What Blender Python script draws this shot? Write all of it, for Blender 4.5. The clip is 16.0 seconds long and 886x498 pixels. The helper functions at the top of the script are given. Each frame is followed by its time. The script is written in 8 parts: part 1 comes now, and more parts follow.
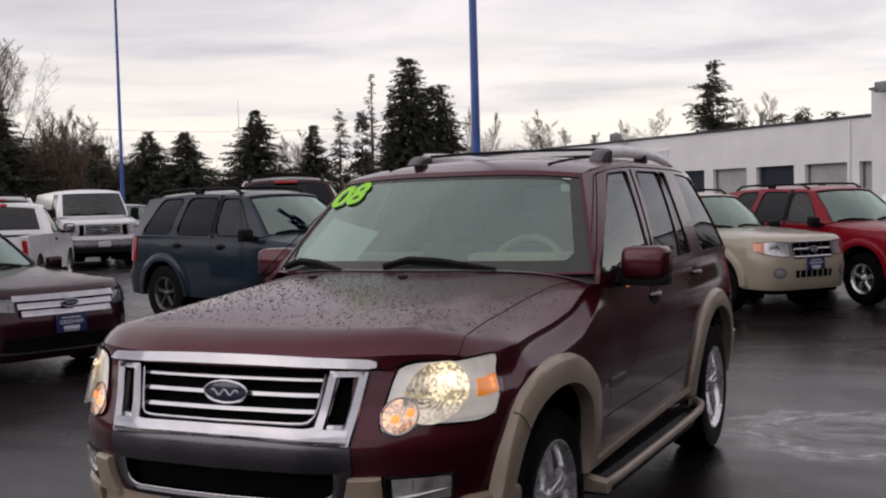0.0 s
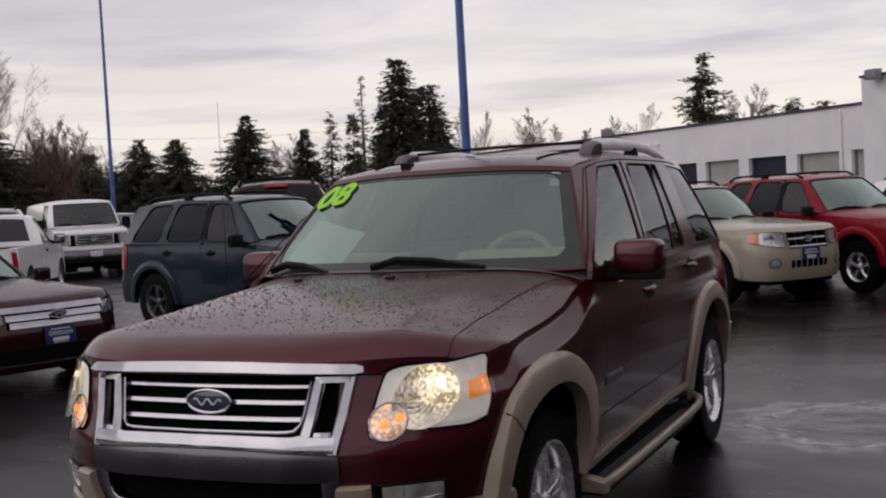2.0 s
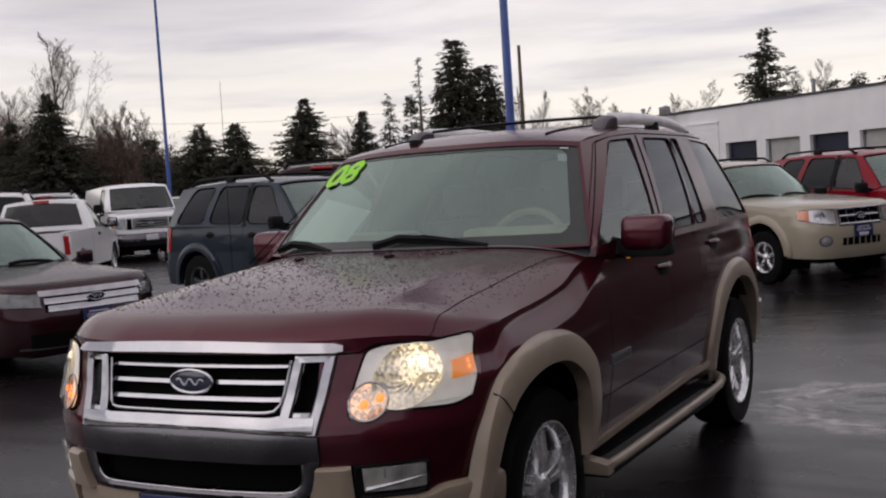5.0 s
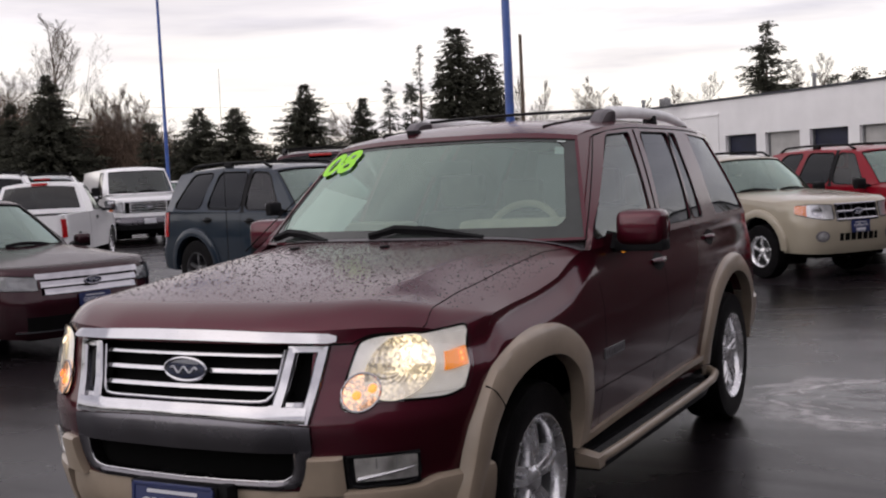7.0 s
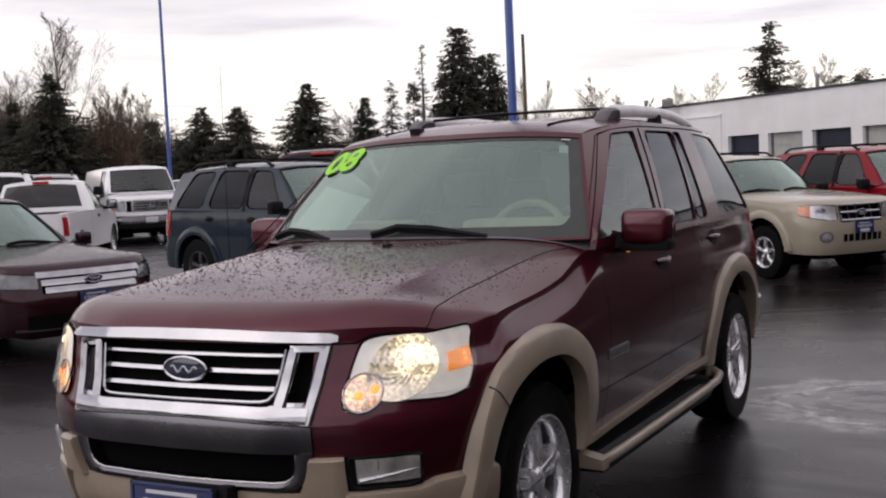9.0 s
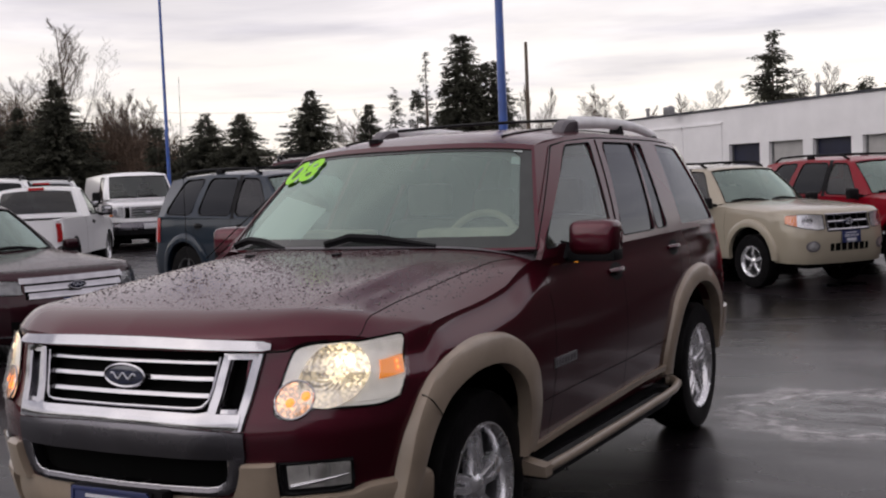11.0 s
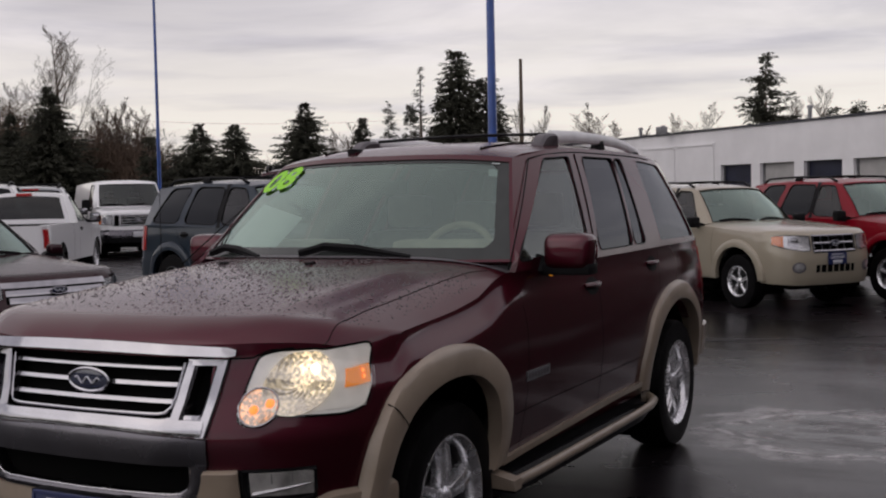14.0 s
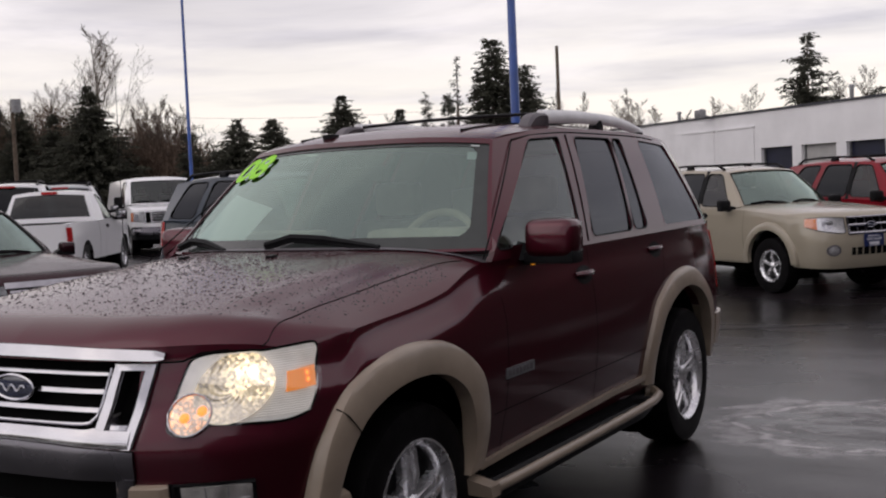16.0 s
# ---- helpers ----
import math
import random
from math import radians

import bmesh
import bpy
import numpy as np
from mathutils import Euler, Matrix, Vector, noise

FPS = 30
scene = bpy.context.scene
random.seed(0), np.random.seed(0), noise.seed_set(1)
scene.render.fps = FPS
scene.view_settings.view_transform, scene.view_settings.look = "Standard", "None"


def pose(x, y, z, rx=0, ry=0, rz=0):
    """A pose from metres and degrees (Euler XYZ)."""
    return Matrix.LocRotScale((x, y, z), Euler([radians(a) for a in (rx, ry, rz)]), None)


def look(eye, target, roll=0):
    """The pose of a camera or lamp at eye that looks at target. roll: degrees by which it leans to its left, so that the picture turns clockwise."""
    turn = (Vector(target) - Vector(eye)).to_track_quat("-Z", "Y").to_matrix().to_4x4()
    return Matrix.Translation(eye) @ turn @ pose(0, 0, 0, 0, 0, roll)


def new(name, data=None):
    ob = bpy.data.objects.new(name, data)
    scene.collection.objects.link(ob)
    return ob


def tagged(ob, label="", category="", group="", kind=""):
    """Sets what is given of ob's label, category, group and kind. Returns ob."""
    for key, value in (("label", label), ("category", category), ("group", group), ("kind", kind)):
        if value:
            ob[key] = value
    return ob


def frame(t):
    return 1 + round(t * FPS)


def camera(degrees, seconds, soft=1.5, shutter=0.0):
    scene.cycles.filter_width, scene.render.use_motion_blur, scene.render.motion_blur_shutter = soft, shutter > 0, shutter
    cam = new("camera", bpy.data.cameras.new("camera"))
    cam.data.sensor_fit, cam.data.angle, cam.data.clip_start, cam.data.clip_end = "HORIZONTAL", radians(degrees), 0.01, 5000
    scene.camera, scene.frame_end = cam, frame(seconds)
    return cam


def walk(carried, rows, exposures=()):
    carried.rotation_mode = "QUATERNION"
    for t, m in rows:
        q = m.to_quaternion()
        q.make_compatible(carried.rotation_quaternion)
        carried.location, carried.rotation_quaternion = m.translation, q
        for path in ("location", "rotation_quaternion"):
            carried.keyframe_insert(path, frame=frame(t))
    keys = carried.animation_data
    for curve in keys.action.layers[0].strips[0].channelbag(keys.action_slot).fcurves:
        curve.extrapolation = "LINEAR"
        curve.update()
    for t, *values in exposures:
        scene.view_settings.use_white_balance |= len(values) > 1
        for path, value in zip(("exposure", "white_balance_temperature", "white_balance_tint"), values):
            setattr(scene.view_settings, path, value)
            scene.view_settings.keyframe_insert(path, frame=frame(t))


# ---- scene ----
cam = camera(42.1, 16.0, soft=2.1)
PATH = [
    (0, (2.391, -4.193, 1.572), (1.534, -2.388, 1.486), -1.5),
    (0.5, (2.366, -4.182, 1.571), (1.528, -2.369, 1.48), -1.7),
    (1, (2.338, -4.16, 1.578), (1.512, -2.34, 1.489), -1.2),
    (1.5, (2.307, -4.102, 1.572), (1.501, -2.273, 1.499), -1.5),
    (2, (2.367, -4.073, 1.56), (1.518, -2.264, 1.474), -3.1),
    (2.5, (2.555, -3.993, 1.557), (1.574, -2.25, 1.519), -0.9),
    (3, (2.595, -3.901, 1.56), (1.63, -2.151, 1.488), -2.3),
    (3.5, (2.566, -3.874, 1.561), (1.608, -2.12, 1.487), -2.9),
    (4, (2.556, -3.869, 1.548), (1.588, -2.122, 1.456), -2.8),
    (4.5, (2.561, -3.877, 1.541), (1.603, -2.124, 1.443), -3.3),
    (5, (2.556, -3.879, 1.525), (1.61, -2.12, 1.413), -3.7),
    (7.5, (2.573, -3.884, 1.541), (1.625, -2.128, 1.403), -2.2),
    (8, (2.572, -3.88, 1.537), (1.619, -2.126, 1.412), -1.6),
    (8.5, (2.571, -3.869, 1.527), (1.612, -2.118, 1.397), -2.0),
    (9, (2.544, -3.844, 1.533), (1.598, -2.087, 1.4), -2.6),
    (11.5, (2.819, -3.799, 1.54), (1.86, -2.048, 1.432), -2.3),
    (12, (2.815, -3.803, 1.532), (1.845, -2.056, 1.448), -2.4),
    (12.5, (2.808, -3.802, 1.523), (1.833, -2.057, 1.442), -2.7),
    (13, (2.81, -3.808, 1.549), (1.834, -2.063, 1.516), -2.7),
    (13.5, (2.82, -3.809, 1.526), (1.836, -2.069, 1.472), -2.1),
    (14, (2.849, -3.751, 1.519), (1.906, -1.989, 1.424), -1.2),
    (14.5, (2.905, -3.735, 1.517), (1.97, -1.97, 1.416), -2.7),
    (15, (2.905, -3.599, 1.48), (1.938, -1.852, 1.364), -3.1),
    (15.5, (2.892, -3.382, 1.48), (1.881, -1.658, 1.396), -1.3),
    (16, (2.935, -3.316, 1.488), (1.926, -1.592, 1.379), -2.5),
]
EXPOSURE = ((0, 0.0), (1.0, -0.03), (2.0, -0.2), (2.5, -0.22), (4.0, -0.22), (5.0, -0.08), (7.5, 0.27), (8.5, 0.27), (9.0, 0.29), (11.5, 0.06), (12.5, -0.07), (13.0, -0.10), (13.5, -0.18), (14.0, -0.24), (14.5, -0.12), (15.5, 0.0), (16.0, 0.02))
walk(cam, [(t, look(eye, target, roll)) for t, eye, target, roll in PATH], EXPOSURE)

# ---- light ----
SUN_AZ, SUN_EL = 215.0, 35.0         # the sun stands behind the clouds at the camera's back, from +y clockwise
world = bpy.data.worlds.new("sky")
scene.world = world
world.use_nodes = True
wn, wl = world.node_tree.nodes, world.node_tree.links
wn.clear()


def wnode(kind, **values):
    n = wn.new(kind)
    for key, value in values.items():
        n.inputs[key].default_value = value
    return n


w_out = wn.new("ShaderNodeOutputWorld")
w_bg = wnode("ShaderNodeBackground", Strength=1.0)
w_sky = wn.new("ShaderNodeTexSky")
w_sky.sky_type, w_sky.sun_disc = "NISHITA", False
w_sky.sun_elevation, w_sky.sun_rotation = radians(SUN_EL), radians(SUN_AZ)
w_co = wn.new("ShaderNodeTexCoord")
w_sep = wn.new("ShaderNodeSeparateXYZ")
wl.new(w_co.outputs["Generated"], w_sep.inputs[0])
# clouds lie on a flat layer: divide by height
w_h = wn.new("ShaderNodeMath"); w_h.operation = "MAXIMUM"; w_h.inputs[1].default_value = 0.0
wl.new(w_sep.outputs[2], w_h.inputs[0])
w_h2 = wn.new("ShaderNodeMath"); w_h2.operation = "ADD"; w_h2.inputs[1].default_value = 0.055
wl.new(w_h.outputs[0], w_h2.inputs[0])
w_dx = wn.new("ShaderNodeMath"); w_dx.operation = "DIVIDE"
w_dy = wn.new("ShaderNodeMath"); w_dy.operation = "DIVIDE"
wl.new(w_sep.outputs[0], w_dx.inputs[0]); wl.new(w_h2.outputs[0], w_dx.inputs[1])
wl.new(w_sep.outputs[1], w_dy.inputs[0]); wl.new(w_h2.outputs[0], w_dy.inputs[1])
w_com = wn.new("ShaderNodeCombineXYZ")
wl.new(w_dx.outputs[0], w_com.inputs[0]); wl.new(w_dy.outputs[0], w_com.inputs[1])
w_n1 = wnode("ShaderNodeTexNoise", Scale=0.62, Detail=6.0, Roughness=0.55, Distortion=0.35)
wl.new(w_com.outputs[0], w_n1.inputs["Vector"])
w_r1 = wn.new("ShaderNodeValToRGB")
cr = w_r1.color_ramp
cr.elements[0].position, cr.elements[0].color = 0.34, (0.53, 0.480, 0.515, 1)
cr.elements[1].position, cr.elements[1].color = 0.62, (0.90, 0.82, 0.83, 1)
e = cr.elements.new(0.48); e.color = (0.68, 0.62, 0.65, 1)
wl.new(w_n1.outputs[0], w_r1.inputs[0])
# thin bright gap between the cloud deck and the horizon
w_band = wn.new("ShaderNodeMapRange"); w_band.interpolation_type = "SMOOTHSTEP"
w_band.inputs["From Min"].default_value, w_band.inputs["From Max"].default_value = 0.04, 0.21
w_band.inputs["To Min"].default_value, w_band.inputs["To Max"].default_value = 1.0, 0.0
wl.new(w_sep.outputs[2], w_band.inputs[0])
w_n2 = wnode("ShaderNodeTexNoise", Scale=2.2, Detail=5.0, Roughness=0.5)
w_map = wn.new("ShaderNodeMapping"); w_map.inputs["Scale"].default_value = (1.6, 1.6, 16.0)
wl.new(w_co.outputs["Generated"], w_map.inputs[0]); wl.new(w_map.outputs[0], w_n2.inputs["Vector"])
w_r2 = wn.new("ShaderNodeMapRange")
w_r2.inputs["From Min"].default_value, w_r2.inputs["From Max"].default_value = 0.33, 0.56
wl.new(w_n2.outputs[0], w_r2.inputs[0])
w_gap = wn.new("ShaderNodeMath"); w_gap.operation = "MULTIPLY"
w_ahead = wn.new("ShaderNodeMapRange"); w_ahead.interpolation_type = "SMOOTHSTEP"
w_ahead.inputs["From Min"].default_value, w_ahead.inputs["From Max"].default_value = -0.35, 0.30
w_ahead.inputs["To Min"].default_value, w_ahead.inputs["To Max"].default_value = 0.25, 1.0
wl.new(w_sep.outputs[1], w_ahead.inputs[0])
w_gap0 = wn.new("ShaderNodeMath"); w_gap0.operation = "MULTIPLY"
wl.new(w_band.outputs[0], w_gap0.inputs[0]); wl.new(w_ahead.outputs[0], w_gap0.inputs[1])
wl.new(w_gap0.outputs[0], w_gap.inputs[0]); wl.new(w_r2.outputs[0], w_gap.inputs[1])
w_mix = wn.new("ShaderNodeMix"); w_mix.data_type = "RGBA"
wl.new(w_gap.outputs[0], w_mix.inputs["Factor"])
wl.new(w_r1.outputs[0], w_mix.inputs["A"])
w_mix.inputs["B"].default_value = (1.00, 0.91, 0.835, 1)
# a little of the clear sky behind the deck
w_add = wn.new("ShaderNodeMix"); w_add.data_type = "RGBA"; w_add.blend_type = "ADD"
w_add.inputs["Factor"].default_value = 0.02
wl.new(w_mix.outputs["Result"], w_add.inputs["A"]); wl.new(w_sky.outputs[0], w_add.inputs["B"])
wl.new(w_add.outputs["Result"], w_bg.inputs["Color"]); wl.new(w_bg.outputs[0], w_out.inputs[0])
w_bg.inputs["Strength"].default_value = 0.99

sun = new("sun", bpy.data.lights.new("sun", "SUN"))
sun.data.energy, sun.data.angle, sun.data.color = 0.5, radians(60), (1.0, 0.95, 0.92)
sun_from = Vector((math.sin(radians(SUN_AZ)) * math.cos(radians(SUN_EL)), math.cos(radians(SUN_AZ)) * math.cos(radians(SUN_EL)), math.sin(radians(SUN_EL))))
sun.matrix_world = look(sun_from * 60, (0, 0, 0))


# ---- materials ----
def material(name, color, rough=0.5, metal=0.0, coat=0.0, vary=0.0, scale=6.0, bump=0.0, bump_scale=80.0, rough_vary=0.0, second=None, emit=None, strength=0.0, vary_random=0.0):
    m = bpy.data.materials.new(name)
    m.use_nodes = True
    nodes, links = m.node_tree.nodes, m.node_tree.links
    p = nodes["Principled BSDF"]
    p.inputs["Base Color"].default_value = (*color, 1)
    p.inputs["Roughness"].default_value, p.inputs["Metallic"].default_value = rough, metal
    p.inputs["Coat Weight"].default_value, p.inputs["Coat Roughness"].default_value = coat, 0.04
    co = nodes.new("ShaderNodeTexCoord")
    if vary or rough_vary or second:
        n = nodes.new("ShaderNodeTexNoise")
        n.inputs["Scale"].default_value, n.inputs["Detail"].default_value = scale, 7.0
        links.new(co.outputs["Object"], n.inputs["Vector"])
        mix = nodes.new("ShaderNodeMix"); mix.data_type = "RGBA"
        lo = tuple(c * (1 - vary) for c in color)
        hi = second or tuple(min(1, c * (1 + vary)) for c in color)
        mix.inputs["A"].default_value, mix.inputs["B"].default_value = (*lo, 1), (*hi, 1)
        ramp = nodes.new("ShaderNodeMapRange")
        ramp.inputs["From Min"].default_value, ramp.inputs["From Max"].default_value = 0.35, 0.65
        links.new(n.outputs[0], ramp.inputs[0]); links.new(ramp.outputs[0], mix.inputs["Factor"])
        links.new(mix.outputs["Result"], p.inputs["Base Color"])
        if rough_vary:
            rr = nodes.new("ShaderNodeMapRange")
            rr.inputs["To Min"].default_value, rr.inputs["To Max"].default_value = max(0.02, rough - rough_vary), min(1, rough + rough_vary)
            links.new(ramp.outputs[0], rr.inputs[0]); links.new(rr.outputs[0], p.inputs["Roughness"])
    if bump:
        b = nodes.new("ShaderNodeTexNoise")
        b.inputs["Scale"].default_value, b.inputs["Detail"].default_value = bump_scale, 4.0
        links.new(co.outputs["Object"], b.inputs["Vector"])
        bn = nodes.new("ShaderNodeBump")
        bn.inputs["Strength"].default_value, bn.inputs["Distance"].default_value = bump, 0.01
        links.new(b.outputs[0], bn.inputs["Height"]); links.new(bn.outputs[0], p.inputs["Normal"])
    if emit:
        p.inputs["Emission Color"].default_value, p.inputs["Emission Strength"].default_value = (*emit, 1), strength
    return m


def paint(name, color, metal=0.35, drops=0.5, rough=0.32, coat=1.0, edge=None, gloss=0.06, ior=1.5):
    """Clear-coated car paint with beads of rain standing on it."""
    m = material(name, color, rough=rough, metal=metal, coat=coat)
    nodes, links = m.node_tree.nodes, m.node_tree.links
    p = nodes["Principled BSDF"]
    co = nodes.new("ShaderNodeTexCoord")
    geo = nodes.new("ShaderNodeNewGeometry")
    sep = nodes.new("ShaderNodeSeparateXYZ")
    links.new(geo.outputs["Normal"], sep.inputs[0])
    up = nodes.new("ShaderNodeMapRange")
    up.inputs["From Min"].default_value, up.inputs["From Max"].default_value = 0.35, 0.9
    links.new(sep.outputs[2], up.inputs[0])
    p.inputs["Specular IOR Level"].default_value = 0.05
    p.inputs["Coat Roughness"].default_value, p.inputs["Coat IOR"].default_value = gloss, ior
    if edge:
        p.inputs["Specular Tint"].default_value = (*edge, 1)
    height = None
    for scale, seed in ((62.0, 0.0), (120.0, 3.7)):
        mp = nodes.new("ShaderNodeMapping"); mp.inputs["Location"].default_value = (seed, seed, seed)
        v = nodes.new("ShaderNodeTexVoronoi"); v.inputs["Scale"].default_value = scale
        links.new(co.outputs["Object"], mp.inputs[0]); links.new(mp.outputs[0], v.inputs["Vector"])
        r = nodes.new("ShaderNodeMapRange"); r.interpolation_type = "SMOOTHSTEP"
        r.inputs["From Min"].default_value, r.inputs["From Max"].default_value = 0.38, 0.24
        links.new(v.outputs["Distance"], r.inputs[0])
        gate = nodes.new("ShaderNodeMath"); gate.operation = "GREATER_THAN"; gate.inputs[1].default_value = 0.56
        links.new(v.outputs["Color"], gate.inputs[0])
        mul = nodes.new("ShaderNodeMath"); mul.operation = "MULTIPLY"
        links.new(r.outputs[0], mul.inputs[0]); links.new(gate.outputs[0], mul.inputs[1])
        if height is None:
            height = mul
        else:
            add = nodes.new("ShaderNodeMath"); add.operation = "ADD"
            links.new(height.outputs[0], add.inputs[0]); links.new(mul.outputs[0], add.inputs[1])
            height = add
    big = nodes.new("ShaderNodeTexNoise"); big.inputs["Scale"].default_value = 2.5; big.inputs["Detail"].default_value = 3.0
    links.new(co.outputs["Object"], big.inputs["Vector"])
    bm_ = nodes.new("ShaderNodeMapRange")
    bm_.inputs["From Min"].default_value, bm_.inputs["From Max"].default_value = 0.22, 0.46
    links.new(big.outputs[0], bm_.inputs[0])
    amount = nodes.new("ShaderNodeMath"); amount.operation = "MULTIPLY"
    links.new(up.outputs[0], amount.inputs[0]); links.new(bm_.outputs[0], amount.inputs[1])
    amount2 = nodes.new("ShaderNodeMath"); amount2.operation = "MULTIPLY"; amount2.inputs[1].default_value = drops
    links.new(amount.outputs[0], amount2.inputs[0])
    # the film of fine drizzle dulls the clear coat where it can lie
    dull = nodes.new("ShaderNodeMath"); dull.operation = "MULTIPLY_ADD"; dull.inputs[1].default_value, dull.inputs[2].default_value = 0.06, gloss
    links.new(amount.outputs[0], dull.inputs[0]); links.new(dull.outputs[0], p.inputs["Coat Roughness"])
    bump = nodes.new("ShaderNodeBump"); bump.inputs["Distance"].default_value = 0.06
    links.new(amount2.outputs[0], bump.inputs["Strength"]); links.new(height.outputs[0], bump.inputs["Height"])
    links.new(bump.outputs[0], p.inputs["Normal"]); links.new(bump.outputs[0], p.inputs["Coat Normal"])
    return m


def glass(name, tint, gloss=(1, 1, 1), base=0.07):
    """A thin pane: what is behind it, tinted, under a mirror reflection that grows with the angle."""
    m = bpy.data.materials.new(name)
    m.use_nodes = True
    nodes, links = m.node_tree.nodes, m.node_tree.links
    nodes.remove(nodes["Principled BSDF"])
    t = nodes.new("ShaderNodeBsdfTransparent"); t.inputs[0].default_value = (*tint, 1)
    g = nodes.new("ShaderNodeBsdfGlossy"); g.inputs["Roughness"].default_value = 0.02
    g.inputs["Color"].default_value = (*gloss, 1)
    lw = nodes.new("ShaderNodeLayerWeight"); lw.inputs[0].default_value = 0.5
    pw = nodes.new("ShaderNodeMath"); pw.operation = "POWER"; pw.inputs[1].default_value = 4.2
    links.new(lw.outputs["Facing"], pw.inputs[0])
    fm = nodes.new("ShaderNodeMath"); fm.operation = "MULTIPLY_ADD"; fm.inputs[1].default_value = 0.92; fm.inputs[2].default_value = base
    fm.use_clamp = True
    links.new(pw.outputs[0], fm.inputs[0])
    mix = nodes.new("ShaderNodeMixShader")
    links.new(fm.outputs[0], mix.inputs[0]); links.new(t.outputs[0], mix.inputs[1]); links.new(g.outputs[0], mix.inputs[2])
    links.new(mix.outputs[0], nodes["Material Output"].inputs[0])
    return m


def facets(name, low, high, color, scale=70.0, hot=None):
    """The glitter of a lit lamp: small facets, each with its own share of the light."""
    m = material(name, (0.8, 0.75, 0.65), rough=0.15, metal=0.8, coat=1.0)
    nodes, links = m.node_tree.nodes, m.node_tree.links
    p = nodes["Principled BSDF"]
    co = nodes.new("ShaderNodeTexCoord")
    v = nodes.new("ShaderNodeTexVoronoi"); v.inputs["Scale"].default_value = scale
    links.new(co.outputs["Object"], v.inputs["Vector"])
    sep = nodes.new("ShaderNodeSeparateColor"); links.new(v.outputs["Color"], sep.inputs[0])
    n = nodes.new("ShaderNodeTexNoise"); n.inputs["Scale"].default_value = 16.0
    links.new(co.outputs["Object"], n.inputs["Vector"])
    mul = nodes.new("ShaderNodeMath"); mul.operation = "MULTIPLY"
    links.new(sep.outputs[0], mul.inputs[0]); links.new(n.outputs[0], mul.inputs[1])
    r = nodes.new("ShaderNodeMapRange")
    r.inputs["From Min"].default_value, r.inputs["From Max"].default_value = 0.12, 0.5
    r.inputs["To Min"].default_value, r.inputs["To Max"].default_value = low, high
    links.new(mul.outputs[0], r.inputs[0])
    p.inputs["Emission Color"].default_value = (*color, 1)
    links.new(r.outputs[0], p.inputs["Emission Strength"])
    if hot is not None:
        # the facets near the bulb throw most of the light
        both = nodes.new("ShaderNodeVectorMath"); both.operation = "ABSOLUTE"
        links.new(co.outputs["Object"], both.inputs[0])
        away = nodes.new("ShaderNodeVectorMath"); away.operation = "DISTANCE"
        away.inputs[1].default_value = [abs(c) for c in hot]
        links.new(both.outputs[0], away.inputs[0])
        near = nodes.new("ShaderNodeMapRange"); near.interpolation_type = "SMOOTHSTEP"
        near.inputs["From Min"].default_value, near.inputs["From Max"].default_value = 0.015, 0.12
        near.inputs["To Min"].default_value, near.inputs["To Max"].default_value = 1.7, 0.28
        links.new(away.outputs["Value"], near.inputs[0])
        share = nodes.new("ShaderNodeMath"); share.operation = "MULTIPLY"
        links.new(r.outputs[0], share.inputs[0]); links.new(near.outputs[0], share.inputs[1])
        links.new(share.outputs[0], p.inputs["Emission Strength"])
    b = nodes.new("ShaderNodeBump"); b.inputs["Strength"].default_value = 0.6; b.inputs["Distance"].default_value = 0.01
    links.new(sep.outputs[1], b.inputs["Height"]); links.new(b.outputs[0], p.inputs["Normal"])
    return m


